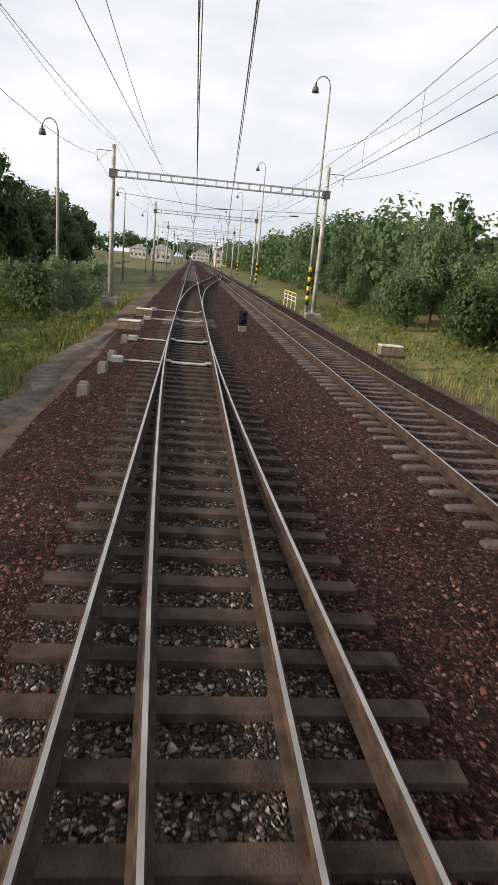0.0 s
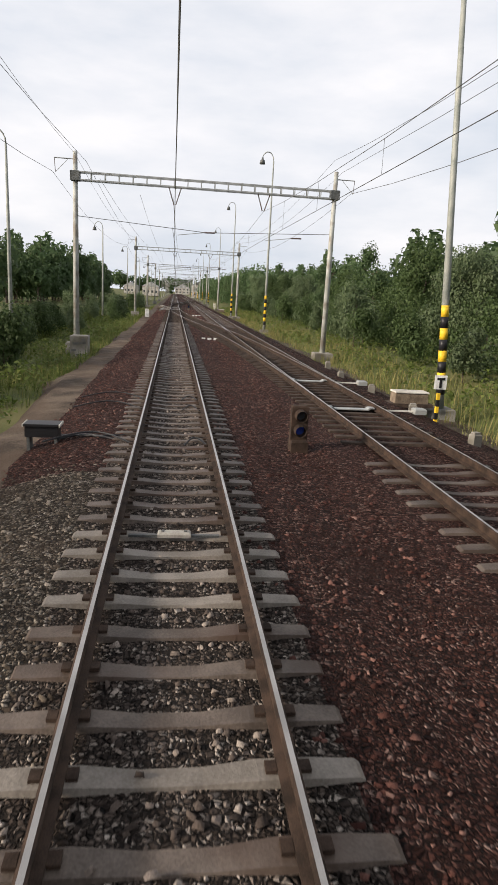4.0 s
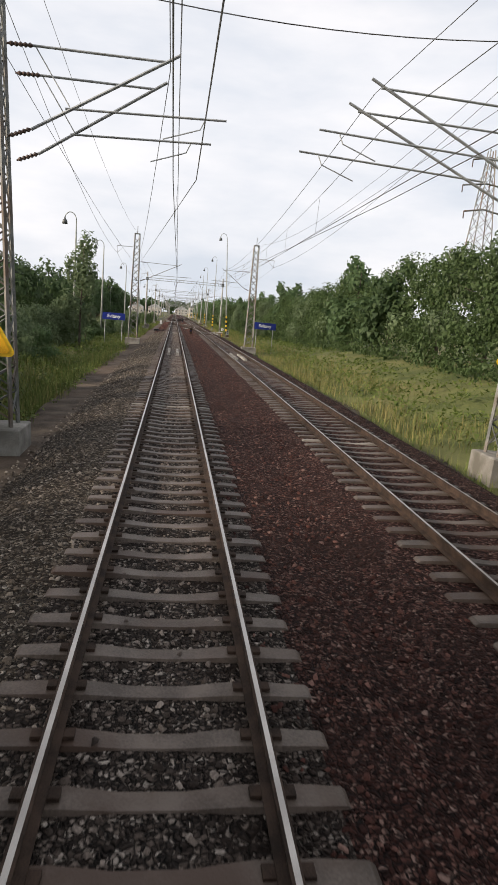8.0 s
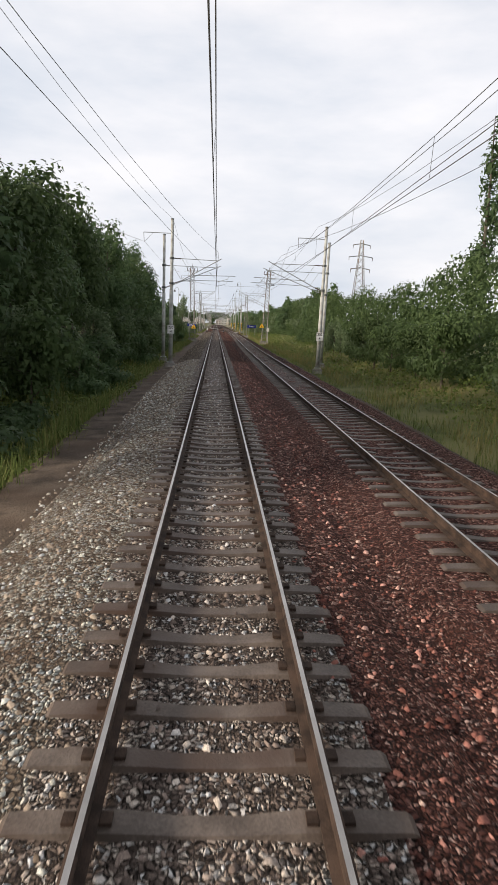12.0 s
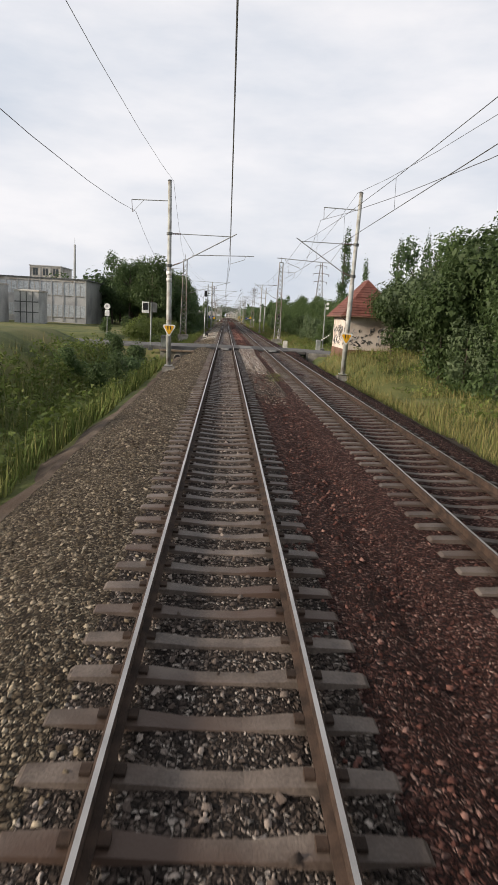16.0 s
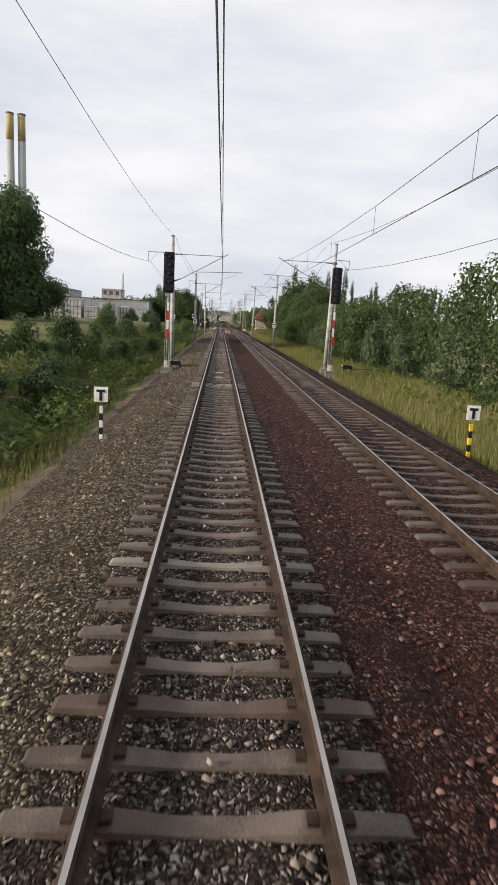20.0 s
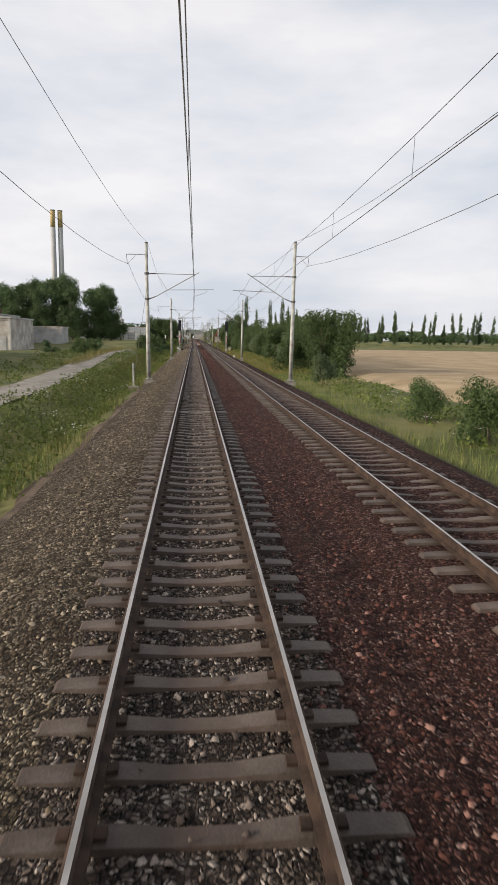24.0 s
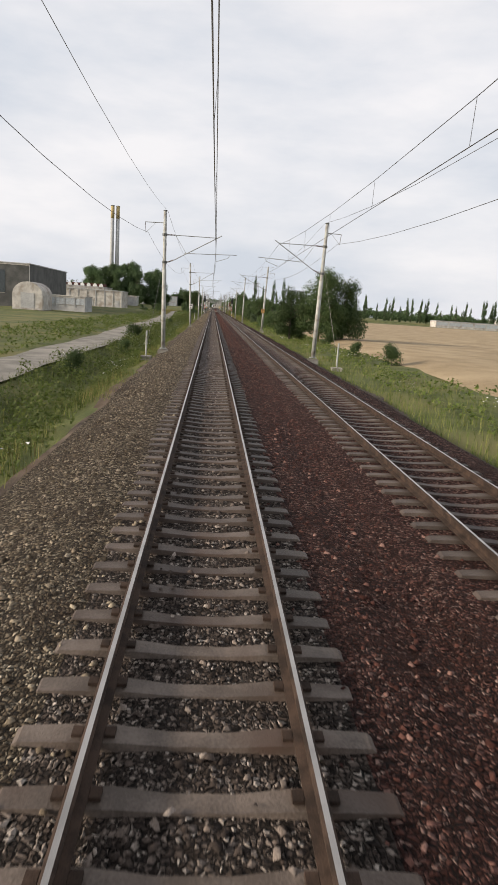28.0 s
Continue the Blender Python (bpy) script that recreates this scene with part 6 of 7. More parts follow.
def cable_loop(y, label):
    b = thing("track_cable", label, "cable", (0, y, 0), group="track cables")
    for k, (x0, x1) in enumerate(((-2.6, -0.86), (0.2, 0.66))):
        pts = [(x0 + (x1 - x0) * t, 0.5 * math.sin(t * 3.1) * (1 if k else 1.6), -0.2 + 0.05 * math.sin(t * 3.1)) for t in [i / 12 for i in range(13)]]
        part("cable", Shape().tube(pts, 0.018, 6), M_BLACK, b)


for cy_ in (-71.6, -70.0, -75.5):
    cable_loop(cy_, "black bonding cable looping to the rail")


def equipment_on_mast(x, y, z):
    b = thing("switch_box", "white switch box clamped to a lattice mast", "equipment box", (x, y, z))
    part("case", Shape().box((0, 0, 0), (0.45, 0.3, 0.7), bevel=0.02), M_WHITE, b)
    part("door", Shape().box((0, -0.155, 0), (0.38, 0.015, 0.62)), M_PALEPOST, b)
    part("conduit", Shape().tube([(0, 0, -0.35), (0, 0, -2.6)], 0.03, 6), M_STEEL, b)


equipment_on_mast(9.75, -160.9, 1.9)


def floodlight(x, y, z, d):
    b = thing("floodlight", "grey floodlight on a lattice mast arm", "floodlight", (x, y, z), group="floodlights")
    part("arm", Shape().tube([(0, 0, 0), (d * 0.9, 0, 0.05)], 0.035, 6), M_LATTICE, b)
    part("head", Shape().box((d * 1.15, -0.1, 0.08), (0.55, 0.4, 0.22), bevel=0.03), M_DARKSTEEL, b)


floodlight(-5.0, -160.5, 10.0, -1)
floodlight(9.15, -160.5, 10.0, 1)
s = Shape().tube([(-4.6 + 13.4 * t, -160.5, 10.0 - 2.0 * t * (1 - t)) for t in [i / 14 for i in range(15)]], 0.014, 4)
tagged(part("cross_wire", s, M_WIRE), "sagging wire between two lattice masts", "overhead wire", "overhead wires")

# stays of the anchor masts
for ax, ay, dx in ((-3.58, -677.8, -0.4), (7.65, -677.8, 0.5), (-3.58, -561, -0.4)):
    b = thing("mast_stay", "thin guy wire and anchor post beside a mast", "guy wire", (ax, ay, 0), group="mast stays")
    part("wire", Shape().tube([(0, -0.1, 7.0), (dx * 2, -4.2, -0.3)], 0.012, 4), M_WIRE, b)
    part("anchor_post", Shape().tube([(dx * 2, -4.2, -0.95), (dx * 2, -4.2, 0.95)], 0.06, 8), M_POLE, b)
    part("anchor_foot", Shape().box((dx * 2, -4.2, -0.85), (0.7, 0.7, 0.3), bevel=0.03), M_CONC, b)

# railing beside the station mast
rl = thing("railing", "faded yellow tubular railing beside the line", "railing", (8.9, 54.5, 0))
for yy in (0.0, 2.3, 4.6, 6.8):
    part("post", Shape().tube([(0, yy, -0.8), (0, yy, 0.65)], 0.04, 7), M_PALEPOST, rl)
for zz in (-0.05, 0.3, 0.62):
    part("rail_bar", Shape().tube([(0, 0, zz), (0, 6.8, zz)], 0.04, 7), M_YELLOW if zz > 0.5 else M_PALEPOST, rl)

# footing block of the station gantry
fb = thing("concrete_plinth", "tall concrete plinth with dark scrawls below a gantry mast", "plinth", (-5.2, -52.0, 0))
part("block", Shape().box((0, 0, -0.65), (0.95, 0.95, 1.7), bevel=0.04), M_CONC, fb)
for i in range(7):
    part("scrawl", Shape().box((random.uniform(-0.3, 0.3), -0.482, random.uniform(-0.9, 0.0)), (random.uniform(0.1, 0.35), 0.012, random.uniform(0.03, 0.16))), M_DARKPANEL, fb)

# ---- level crossing ----
lc = thing("level_crossing", "level crossing of grey asphalt and dark rubber panels", "level crossing", kind="structure")


def crossing_strip(x0, x1, mat, name, z=-0.012, back=0.0):
    """One lengthwise strip of the crossing, in panels; back leaves its near end short."""
    n = max(1, round((x1 - x0) / 1.4)) if name == "panel" else 1
    ny = 5 if name == "panel" else 1
    for i in range(n):
        for k in range(ny):
            a, b = x0 + (x1 - x0) * i / n, x0 + (x1 - x0) * (i + 1) / n
            c, d = CROSS_Y0 + back + (6.7 - back) * k / ny, CROSS_Y0 + back + (6.7 - back) * (k + 1) / ny
            g = 0.006 if name == "panel" else 0.0
            part(name, Shape().box(((a + b) / 2, (c + d) / 2, z - 0.13), (b - a - g, d - c - g, 0.26), bevel=0.006), mat, lc)


C2 = x2(-325)
crossing_strip(-HALF + 0.08, HALF - 0.08, M_RUBBER, "panel")
crossing_strip(-1.38, -HALF - 0.042, M_RUBBER, "panel")
crossing_strip(HALF + 0.042, 1.4, M_RUBBER, "panel", back=0.75)
crossing_strip(C2 - HALF + 0.08, C2 + HALF - 0.08, M_RUBBER, "panel", back=0.7)
crossing_strip(C2 - 1.83, C2 - HALF - 0.042, M_RUBBER, "panel", back=0.75)
crossing_strip(C2 + HALF + 0.042, C2 + 1.75, M_RUBBER, "panel", back=0.7)
crossing_strip(1.405, C2 - 1.835, M_ASPHALT_PALE, "infill", back=0.95)
crossing_strip(-1.94, -1.385, M_ASPHALT, "infill", back=0.1)
crossing_strip(C2 + 1.755, C2 + 3.0, M_ASPHALT, "infill", back=0.7)
for c in (0.0, C2):
    for y, k in ((CROSS_Y0 - 0.3, 1), (CROSS_Y1 + 0.28, -1)):
        sh = Shape()
        y += 0.7 if c and k > 0 else 0.0
        sh.v = [(c - 0.4, y + 0.3 * k, -0.03), (c + 0.4, y + 0.3 * k, -0.03), (c + 0.26, y + 0.02 * k, -0.17), (c - 0.26, y + 0.02 * k, -0.17), (c - 0.4, y + 0.3 * k, -0.24), (c + 0.4, y + 0.3 * k, -0.24)]
        sh.f, sh.m = [(0, 1, 2, 3), (0, 3, 4), (1, 5, 2), (4, 3, 2, 5), (0, 4, 5, 1)], [0] * 5
        part("end_ramp", sh, M_LATTICE, lc)
for x0, x1, nm in ((-70, -1.965, "road"), (C2 + 3.0, 90, "road")):
    sh = Shape()
    k = 24
    for i in range(k + 1):
        x = x0 + (x1 - x0) * i / k
        z = -0.03 - 0.12 * smooth_step(0, 6, abs(x + 1.965) if x < 0 else abs(x - C2 - 3.0))
        sh.v += [(x, CROSS_Y0 - 0.2, z - 0.7), (x, CROSS_Y0, z), (x, (CROSS_Y0 + CROSS_Y1) / 2, z + 0.03), (x, CROSS_Y1, z), (x, CROSS_Y1 + 0.2, z - 0.7)]
    for i in range(k):
        for j in range(4):
            sh.face((i * 5 + j, i * 5 + 5 + j, i * 5 + 6 + j, i * 5 + 1 + j))
    tagged(part(nm, sh, M_ASPHALT, smooth=False), "grey asphalt road over the level crossing", "road", kind="structure")


def barrier(x, y, way, label):
    b = thing("crossing_barrier", label, "barrier", (x, y, 0), group="crossing barriers")
    part("housing", Shape().box((0, 0, 0.35), (0.42, 0.55, 1.0), bevel=0.04), M_LAMPGREY, b)
    part("counterweight", Shape().box((0, -way * 0.65, 0.75), (0.3, 0.5, 0.3), bevel=0.04), M_DARKSTEEL, b)
    for i in range(9):
        a, c = i * 0.62, (i + 1) * 0.62
        part("arm_band", Shape().tube([(0.28, way * a, 0.85 + a * 0.14), (0.28, way * c, 0.85 + c * 0.14)], [0.085 - 0.006 * i, 0.085 - 0.006 * (i + 1)], 8), M_WHITE if i % 2 else M_DARKSTEEL, b)


barrier(-5.5, -328.6, 1, "lowered striped crossing barrier on a grey housing")
barrier(9.7, -319.5, -1, "lowered striped crossing barrier on a grey housing")


def crossing_light(x, y, h, boardy, label):
    b = thing("crossing_signal", label, "crossing signal", (x, y, 0), group="crossing signals")
    part("post", Shape().tube([(0, 0, -0.4), (0, 0, h)], 0.06, 8), M_LAMPGREY, b)
    part("foot", Shape().box((0, 0, -0.25), (0.4, 0.4, 0.5), bevel=0.03), M_DARKSTEEL, b)
    if boardy:
        part("board", Shape().box((-0.5, -0.02, h - 0.4), (0.62, 0.05, 0.95), bevel=0.02), M_WHITE, b)
        part("board_back", Shape().box((-0.5, -0.055, h - 0.33), (0.44, 0.03, 0.6)), M_BLACK, b)
        part("frame_arm", Shape().tube([(-0.5, 0, h), (0.35, 0, h + 0.05)], 0.025, 6), M_DARKSTEEL, b)
        part("second_board", Shape().box((0.3, 0.0, h - 0.4), (0.42, 0.05, 0.8), bevel=0.02), M_DARKSTEEL, b)
    else:
        for k in (-0.22, 0.22):
            part("lamp", Shape().tube([(0.22, 0, h - 0.2 + k), (0.22, -0.25, h - 0.2 + k)], 0.14, 10), M_WHITE, b)


crossing_light(-6.6, -329.2, 3.6, True, "crossing signal with a white-edged dark board on a post")
crossing_light(10.3, -318.6, 4.6, False, "crossing signal with two pale lamps on a tall post")
rs = thing("road_sign", "round white road sign with a plate below on a post", "sign", (-13.0, -315.0, 0))
part("post", Shape().tube([(0, 0, -1.2), (0, 0, 3.5)], 0.035, 8), M_STEEL, rs)
disc = part("disc", Shape().prism([(0.33 * math.cos(a), 3.15 + 0.33 * math.sin(a)) for a in [-2 * math.pi * i / 20 for i in range(20)]], -0.07, -0.045), M_WHITE, rs)
part("dark_mark", Shape().box((0, -0.075, 3.15), (0.2, 0.012, 0.2)), M_PANEL, disc)
part("plate", Shape().box((0, -0.06, 2.45), (0.5, 0.02, 0.62)), M_WHITE, rs)
cv = thing("culvert", "concrete culvert headwall with a dark round pipe", "culvert", (-4.2, -330.4, 0))
part("beam", Shape().box((0, 0, -0.35), (3.0, 0.3, 0.16), bevel=0.02), M_OLDWOOD, cv)
part("headwall", Shape().box((0, 0.14, -1.0), (2.8, 0.24, 1.3)), M_CONC, cv)
part("pipe", Shape().tube([(0.1, -0.25, -0.95), (0.1, 0.1, -0.95)], 0.34, 16), M_CONC, cv)
# the pipe is solid; a black disc stands in for the shade inside
part("pipe_shade_disc", Shape().tube([(0.1, -0.26, -0.95), (0.1, -0.2, -0.95)], 0.27, 16), M_BLACK, cv)
ed = thing("road_retaining_edge", "dark concrete edge of the road beside the track", "retaining wall", (9.2, -328.5, 0))
part("wall", Shape().box((0, 0, -0.5), (3.2, 0.25, 0.85), bevel=0.02), M_CONC, ed)

# keeper's hut
hut = thing("crossing_hut", "small cream crossing hut with dark scrawls and a red hipped roof", "hut", (10.8, -335.3, 0))
hw, hd = 1.8, 2.9
part("plinth", Shape().box((0, 0, 0.0), (hw * 2 + 0.08, hd * 2 + 0.08, 1.7)), M_PLINTH, hut)
part("wall", Shape().box((0, 0, 2.1), (hw * 2, hd * 2, 2.6)), M_CREAM, hut)
sh = Shape()
ov = 0.55
sh.v = [(-hw - ov, -hd - ov, 3.35), (hw + ov, -hd - ov, 3.35), (hw + ov, hd + ov, 3.35), (-hw - ov, hd + ov, 3.35), (0, -0.8, 6.15), (0, 0.8, 6.15)]
sh.f = [(0, 1, 4), (1, 2, 5, 4), (2, 3, 5), (3, 0, 4, 5), (3, 2, 1, 0)]
sh.m = [0] * 5
roof = part("roof", sh, M_TILE, hut, "red tiled hipped roof")
# tile courses
for i in range(14):
    t = i / 14
    z = 3.38 + 2.77 * t
    wx, wy = (hw + ov) * (1 - t), 0.8 + (hd + ov - 0.8) * (1 - t)
    ring = Shape().tube([(-wx, -wy, z), (wx, -wy, z), (wx, wy, z), (-wx, wy, z), (-wx, -wy, z)], 0.022, 4)
    part("tile_course", ring, M_TILE, roof)
part("gutter", Shape().tube([(-hw - ov, -hd - ov, 3.3), (hw + ov, -hd - ov, 3.3)], 0.06, 6), M_PLINTH, hut)
part("gutter", Shape().tube([(-hw - ov, -hd - ov, 3.3), (-hw - ov, hd + ov, 3.3)], 0.06, 6), M_PLINTH, hut)
part("downpipe", Shape().tube([(-hw - ov, -hd - ov + 0.1, 3.28), (-hw - 0.06, -hd + 0.15, 2.95), (-hw - 0.06, -hd + 0.15, 0.4)], 0.045, 7), M_PLINTH, hut)
random.seed(31)
for i in range(120):
    # one looping spray stroke
    on_side = i % 3 != 0
    a0 = random.uniform(-hd + 0.35, hd - 0.35) if on_side else random.uniform(-hw + 0.3, hw - 0.3)
    z0, r, ph = random.uniform(1.15, 2.5), random.uniform(0.05, 0.15), random.uniform(0, 6.28)
    kx, kz = random.choice((1, 2, 3)), random.choice((1, 2, 3))
    pts = []
    for k in range(9):
        q = k / 8
        da, dz = r * (1.3 * math.cos(kx * q * 3.4 + ph) + q), r * 1.2 * math.sin(kz * q * 3.9 + ph)
        pts.append((-hw - 0.004, a0 + da, z0 + dz) if on_side else (a0 + da, -hd - 0.004, z0 + dz))
    part("scrawl", Shape().tube(pts, random.uniform(0.014, 0.028), 4), random.choice((M_DARKPANEL, M_BLACK, M_DARKPANEL, M_PANEL)), hut)

# ---- buildings ----
def works(name, label, x0, x1, y0, y1, h, wall, roofm, bays, rows, mode="strip"):
    b = thing(name, label, "building", ((x0 + x1) / 2, y0, 0), group="works buildings")
    w, d = x1 - x0, y1 - y0
    part("wall", Shape().box((0, d / 2, h / 2 - 0.8), (w, d, h + 0.8 + 0.8)), wall, b)
    part("roof", Shape().box((0, d / 2, h + 0.12), (w + 0.5, d + 0.5, 0.24), bevel=0.04), roofm, b)
    part("parapet", Shape().box((0, -0.06, h - 0.15), (w + 0.1, 0.1, 0.45)), M_RENDER_PALE, b)
    if mode == "plain":
        for i in range(bays + 1):
            part("pier", Shape().box((-w / 2 + w * i / bays, -0.07, h / 2), (0.22, 0.12, h * 0.96)), M_PANEL, b)
        for i in range(0, bays, 3):
            part("door", Shape().box((-w / 2 + w * (i + 0.5) / bays, -0.04, 1.2), (w / bays * 0.5, 0.06, 2.4)), M_PANEL, b)
        rows = 0
    for r in range(rows):
        zc = h * (r + 0.55) / rows
        for i in range(bays):
            xc = -w / 2 + w * (i + 0.5) / bays
            ww = w / bays * (0.86 if mode == "strip" else 0.5)
            win = part("window", Shape().box((xc, -0.02, zc), (ww, 0.05, h / rows * 0.55)), M_GLASSPALE if mode == "strip" else M_GLASSDARK, b)
            part("frame", Shape().box((xc, -0.06, zc), (0.07, 0.04, h / rows * 0.55)), M_RENDER_PALE, win)
            part("sill", Shape().box((xc, -0.07, zc - h / rows * 0.29), (ww, 0.12, 0.07)), M_RENDER_PALE, win)
        for i in range(bays + 1):
            part("pier", Shape().box((-w / 2 + w * i / bays, -0.07, zc), (0.16, 0.1, h / rows * 0.98)), M_PANEL, b)
    return b


# the first is a wall of storage stacks; its hall shape and windows are made up
works("works_hall", "long grey wall of storage stacks built as a hall with made-up windows", -78, -25.4, -268, -250, 7.6, M_PANEL, M_DARKSTEEL, 26, 2)
works("works_hall", "tall grey works block with rows of windows", -84, -58, -246, -225, 11.0, M_PANEL, M_DARKSTEEL, 10, 2)
works("works_hall", "low pale works building beside the service track", -53, -32, -496, -480, 5.6, M_RENDER_PALE, M_PANEL, 7, 1, "plain")
saw = works("works_hall", "pale works building with a red roof and small white gables", -68.5, -42.5, -470, -450, 7.0, M_RENDER_PALE, M_PANEL, 10, 2, "plain")
part("red_roof", Shape().prism([(-13, 7.2), (13, 7.2), (13, 8.3), (-13, 8.3)], 1.0, 6.0), M_TILE, saw, "red tiled roof strip")
for i in range(11):
    gx = -12.2 + 2.4 * i
    part("gable", Shape().prism([(gx - 0.7, 7.25), (gx + 0.7, 7.25), (gx + 0.7, 7.9), (gx, 8.5), (gx - 0.7, 7.9)], 0.4, 0.98), M_WHITE, saw, "small white gable")
works("storage_hall", "pale low storage hall beside the service track", -42, -32, -452, -444, 4.6, M_PANEL, M_RENDER_PALE, 5, 1, "plain")
works("warehouse", "big dark sheet-clad warehouse", -95, -46.4, -558, -517, 10, M_DARKPANEL, M_PANEL, 2, 1, "hole")
works("storage_shed", "low grey storage shed with a pale roof", -48, -33, -556, -546, 2.8, M_PANEL, M_RENDER_PALE, 6, 1)
works("warehouse", "tall pale warehouse seen behind trees", -52, -44, -212, -200, 13, M_RENDER_PALE, M_PANEL, 3, 4, "hole")


works("greenhouse_hall", "long pale hall far beyond the wheat field", 215, 330, -260, -235, 7.0, M_RENDER_PALE, M_PANEL, 14, 1)
works("greenhouse_hall", "low pale hall at the far edge of the wheat field", 125, 190, -372, -362, 3.2, M_RENDER_PALE, M_PANEL, 9, 1)


def block_stack(x, y, w, h, label):
    """A strapped stack of grey blocks under a pale sheet."""
    b = thing("block_stack", label, "storage stack", (x, y, 0), group="storage stacks")
    part("body", Shape().box((0, 0, h / 2 - 0.5), (w, 5.0, h + 1.0), bevel=0.06), M_PANEL, b)
    part("cover", Shape().box((0, 0, h + 0.12), (w + 0.2, 5.2, 0.3), bevel=0.08), M_RENDER_PALE, b)
    for i in range(1, 4):
        part("strap", Shape().box((-w / 2 + w * i / 4, -2.53, h / 2), (0.14, 0.08, h)), M_DARKSTEEL, b)
    for i in range(1, 3):
        part("course_joint", Shape().box((0, -2.52, h * i / 3), (w * 0.98, 0.06, 0.16)), M_DARKSTEEL, b)


random.seed(41)
sx = -30.5
while sx > -70:
    bw = random.uniform(3.0, 5.4)
    block_stack(sx - bw / 2, -276 - random.uniform(0, 5), bw, random.choice((4.4, 5.0, 5.8, 6.6)), "grey strapped stack of blocks under a pale cover")
    sx -= bw + random.uniform(0.2, 1.6)


def chimney(x, y, h):
    c = thing("chimney", "tall pale concrete factory chimney with a faded ochre top", "chimney", (x, y, 0), group="twin chimneys")
    part("shaft", Shape().tube([(0, 0, -1), (0, 0, h * 0.5), (0, 0, h - 8)], [1.45, 1.3, 1.2], 20), M_CHIM, c, smooth=True)
    part("yellow_top", Shape().tube([(0, 0, h - 8), (0, 0, h)], [1.2, 1.17], 20), M_OCHRE, c, smooth=True)
    part("rim", Shape().tube([(0, 0, h - 0.2), (0, 0, h + 0.2)], 1.3, 20), M_DARKSTEEL, c)


chimney(-66.4, -276, 63.5)
chimney(-69.8, -277, 63.5)


def pylon(x, y, h):
    p = thing("power_pylon", "tall grey lattice power pylon behind the trees", "pylon", (x, y, 0), group="pylons")

    def cr(i, z):
        w = 2.2 * (1 - z / h) + 0.35
        return (w if i in (1, 2) else -w, w if i > 1 else -w, z)
    for i in range(4):
        part("leg", Shape().tube([cr(i, -1), cr(i, h)], 0.09, 4), M_LATTICE, p)
    br = Shape()
    z = 0.0
    while z < h - 2:
        for i in range(4):
            br.tube([cr(i, z), cr((i + 1) % 4, z + 2)], 0.045, 3, caps=False)
            br.tube([cr((i + 1) % 4, z), cr(i, z + 2)], 0.045, 3, caps=False)
        z += 2
    part("bracing", br, M_LATTICE, p)
    for zz, L in ((h - 1.5, 2.6), (h - 5.0, 3.6), (h - 8.5, 2.9)):
        part("cross_arm", Shape().tube([(-L, 0, zz), (0, 0, zz + 0.5), (L, 0, zz)], 0.12, 4), M_LATTICE, p)
        for e in (-L, L):
            part("insulator", Shape().tube([(e, 0, zz), (e, 0, zz - 1.0)], 0.09, 6), M_INSUL, p)


pylon(43, -85, 29)
rm = thing("radio_mast", "thin tall pale radio mast behind the trees", "mast", (-48, -179, 0))
part("shaft", Shape().tube([(0, 0, -1), (0, 0, 10), (0, 0, 22)], [0.5, 0.42, 0.3], 8), M_CHIM, rm)
part("antenna", Shape().tube([(0, 0, 22), (0, 0, 24)], 0.06, 6), M_STEEL, rm)

tent = thing("storage_tent", "white arched storage tent before the dark warehouse", "tent", (-42.5, -574, 0))
arc = [(3.4 * math.cos(a), 2.6 + 2.9 * math.sin(a)) for a in [math.pi * i / 10 for i in range(11)]]
part("skin", Shape().prism([(3.4, -0.8)] + arc + [(-3.4, -0.8)], 0.0, 9.0), M_RENDER_PALE, tent)
part("door", Shape().box((0, -0.04, 1.3), (3.0, 0.08, 3.4)), M_PANEL, tent)

# station far ahead
def station_house(x, y, w, d, h, label, roofc):
    b = thing("station_building", label, "building", (x, y, 0), group="station buildings")
    part("wall", Shape().box((0, 0, h / 2 - 0.5), (w, d, h + 1)), M_RENDER_PALE, b)
    part("roof", Shape().prism([(-w / 2 - 0.4, h), (w / 2 + 0.4, h), (0, h + w * 0.28)], -d / 2 - 0.4, d / 2 + 0.4), roofc, b)
    for f in range(max(1, int(h / 3))):
        for i in range(4):
            part("window", Shape().box((-w / 2 + w * (i + 0.5) / 4, -d / 2 - 0.01, 1.6 + f * 3), (w / 9, 0.05, 1.4)), M_GLASSDARK, b)


station_house(17, 330, 12, 30, 7, "pale station building with a dark roof", M_DARKPANEL)
station_house(-16, 360, 10, 40, 5, "pale low station shed", M_PANEL)
station_house(-34, 430, 10, 20, 5, "pale building beside the station", M_PANEL)
station_house(30, 420, 14, 20, 8, "pale building beside the station", M_TILE)
station_house(8, 640, 16, 14, 6, "pale building beyond the station", M_PANEL)

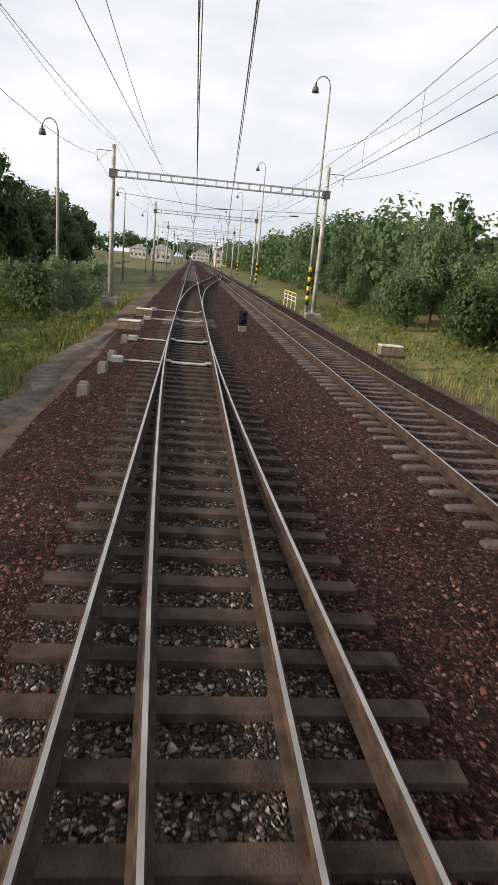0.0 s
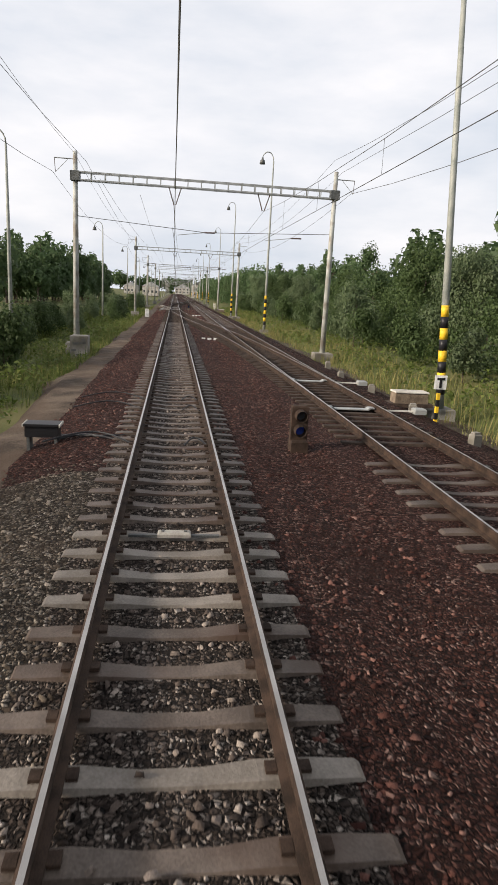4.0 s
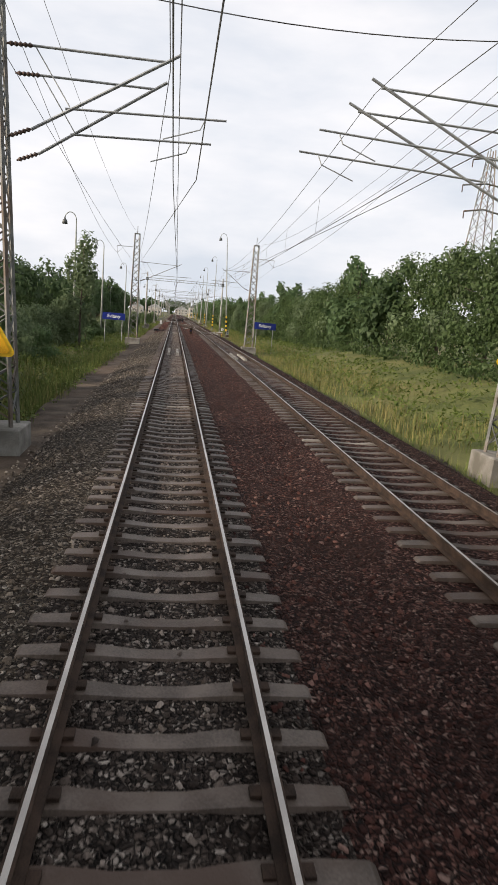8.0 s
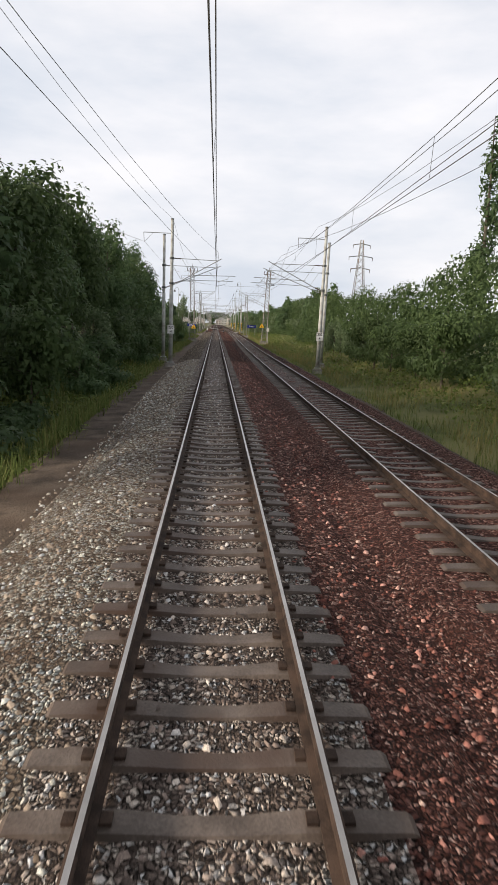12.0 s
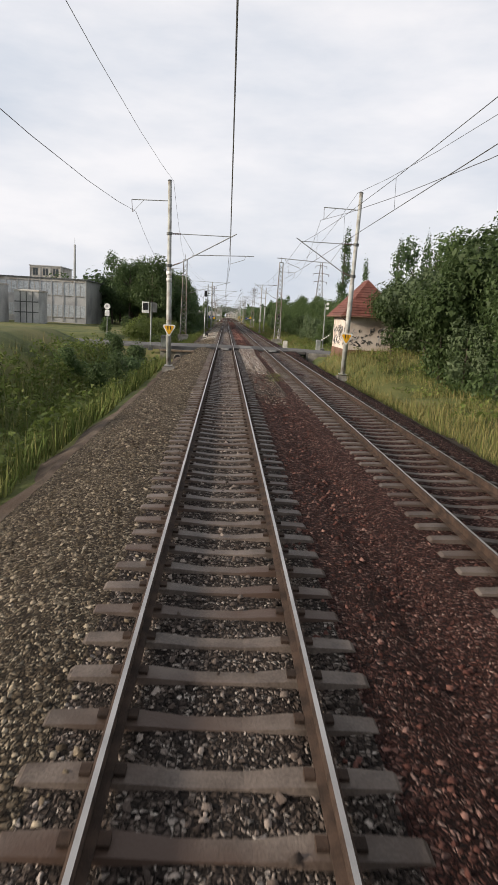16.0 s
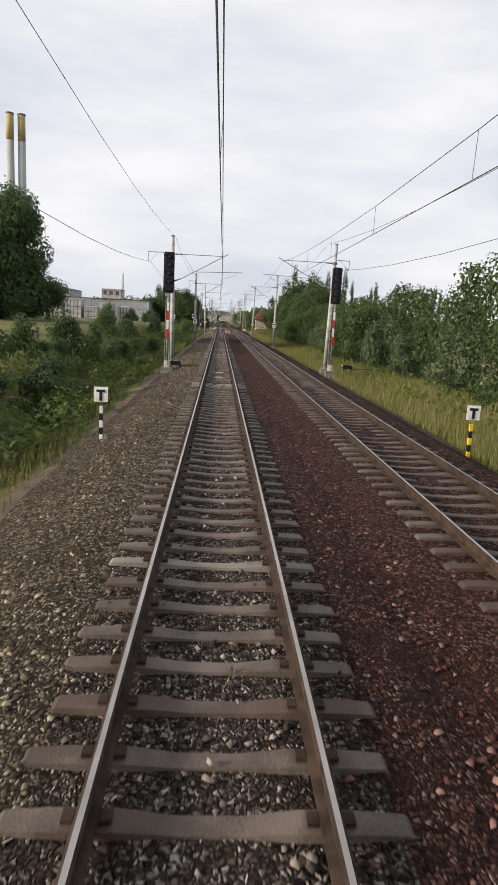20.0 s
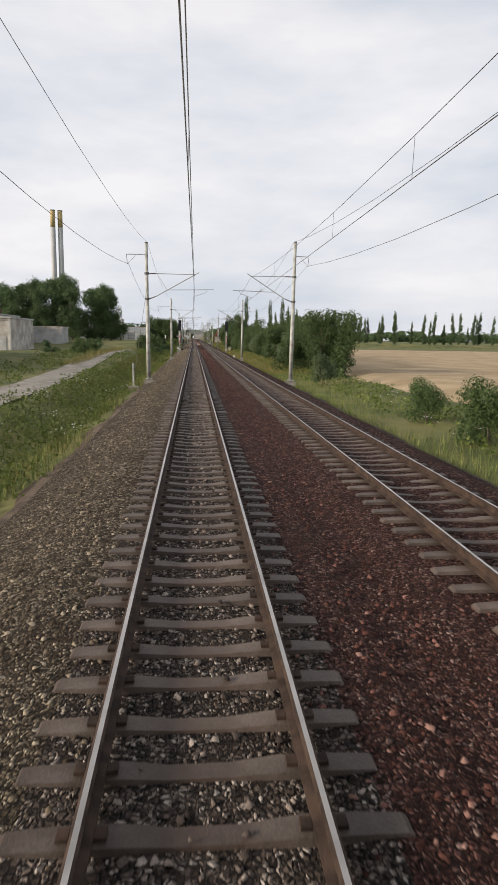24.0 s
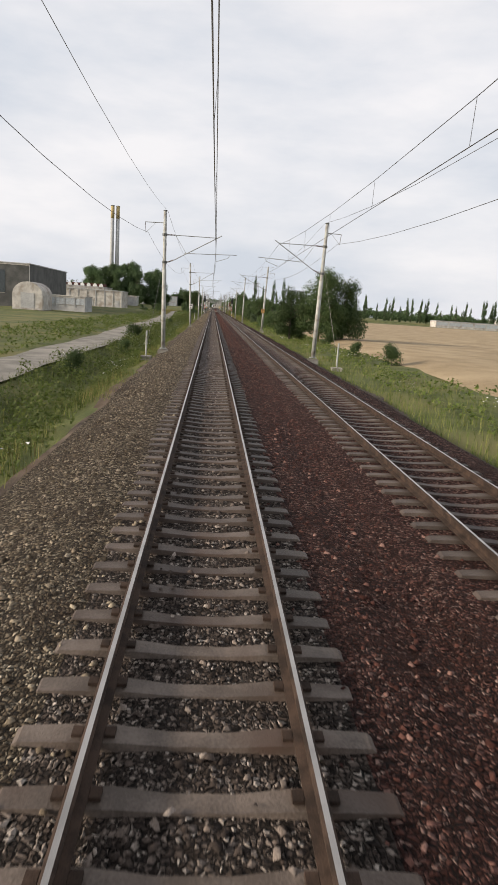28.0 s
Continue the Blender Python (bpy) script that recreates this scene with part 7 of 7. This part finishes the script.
# siding in the meadow beside the station
sd = thing("siding_track", "rusty siding track in the grass", "railway track", kind="structure")
for o in (-HALF, HALF):
    part("rail", Shape().sweep(RAIL, [(-19 - 0.035 * (y - 40) + o, y, ground_z(-19, y) + 0.12) for y in range(-60, 320, 20)], [0] * 14), [M_RUST, M_RAILTOP], sd)

# wayside flowers and shrubs
def flowers(n, xa, xb, ya, yb, seed):
    g = np.random.default_rng(seed)
    cx, cy = g.uniform(xa, xb, 40), g.uniform(ya, yb, 40)
    k = g.integers(0, 40, n)
    x, y = cx[k] + g.normal(0, 0.35, n), cy[k] + g.normal(0, 0.6, n)
    z = np.array([ground_z(a, b) for a, b in zip(x, y)]) + g.uniform(0.45, 0.75, n)
    sz = g.uniform(0.05, 0.11, n)[:, None] * np.ones((1, 3))
    me = scatter_mesh("umbel_flowers", LEAF_V, LEAF_F, np.stack([x, y, z], -1), g.uniform(0, 6.28, n), g.uniform(-0.4, 0.4, n), sz, M_WHITE)
    tagged(part("umbel_flowers", me, None), "white umbel flower heads in the grass", "flowers", kind="stuff")


flowers(1400, -9, -4.9, -730, -560, 61)
flowers(700, 9, 14, -720, -560, 62)


# white bands on the mast after the crossing
bd = thing("mast_band", "pair of white painted bands round a mast", "painted band", (-3.58, -345.3, 0))
bd.matrix_basis = bd.matrix_basis @ Matrix.Rotation(math.radians(-1.2), 4, 'Y')
for z in (4.85, 5.25):
    part("band", Shape().tube([(0, 0, z - 0.1), (0, 0, z + 0.1)], 0.172, 12), M_WHITE, bd, smooth=True)

# weeds between the tracks
def weeds(x, y, n, r, seed):
    g = np.random.default_rng(seed)
    p = np.stack([x + g.normal(0, r, n), y + g.normal(0, r * 2.2, n), np.full(n, -0.33)], -1)
    hh = g.uniform(0.12, 0.3, n)
    sz = np.stack([hh * 1.8, hh, hh], -1)
    me = scatter_mesh("weeds", BLADE_V, BLADE_F, p, g.uniform(0, 6.28, n), g.uniform(-0.3, 0.6, n), sz, M_BLADE)
    tagged(part("weeds", me, None), "low green weeds growing in the ballast", "weeds", kind="stuff")


weeds(2.85, -351.5, 260, 0.3, 71)
weeds(2.7, -354.0, 120, 0.2, 72)
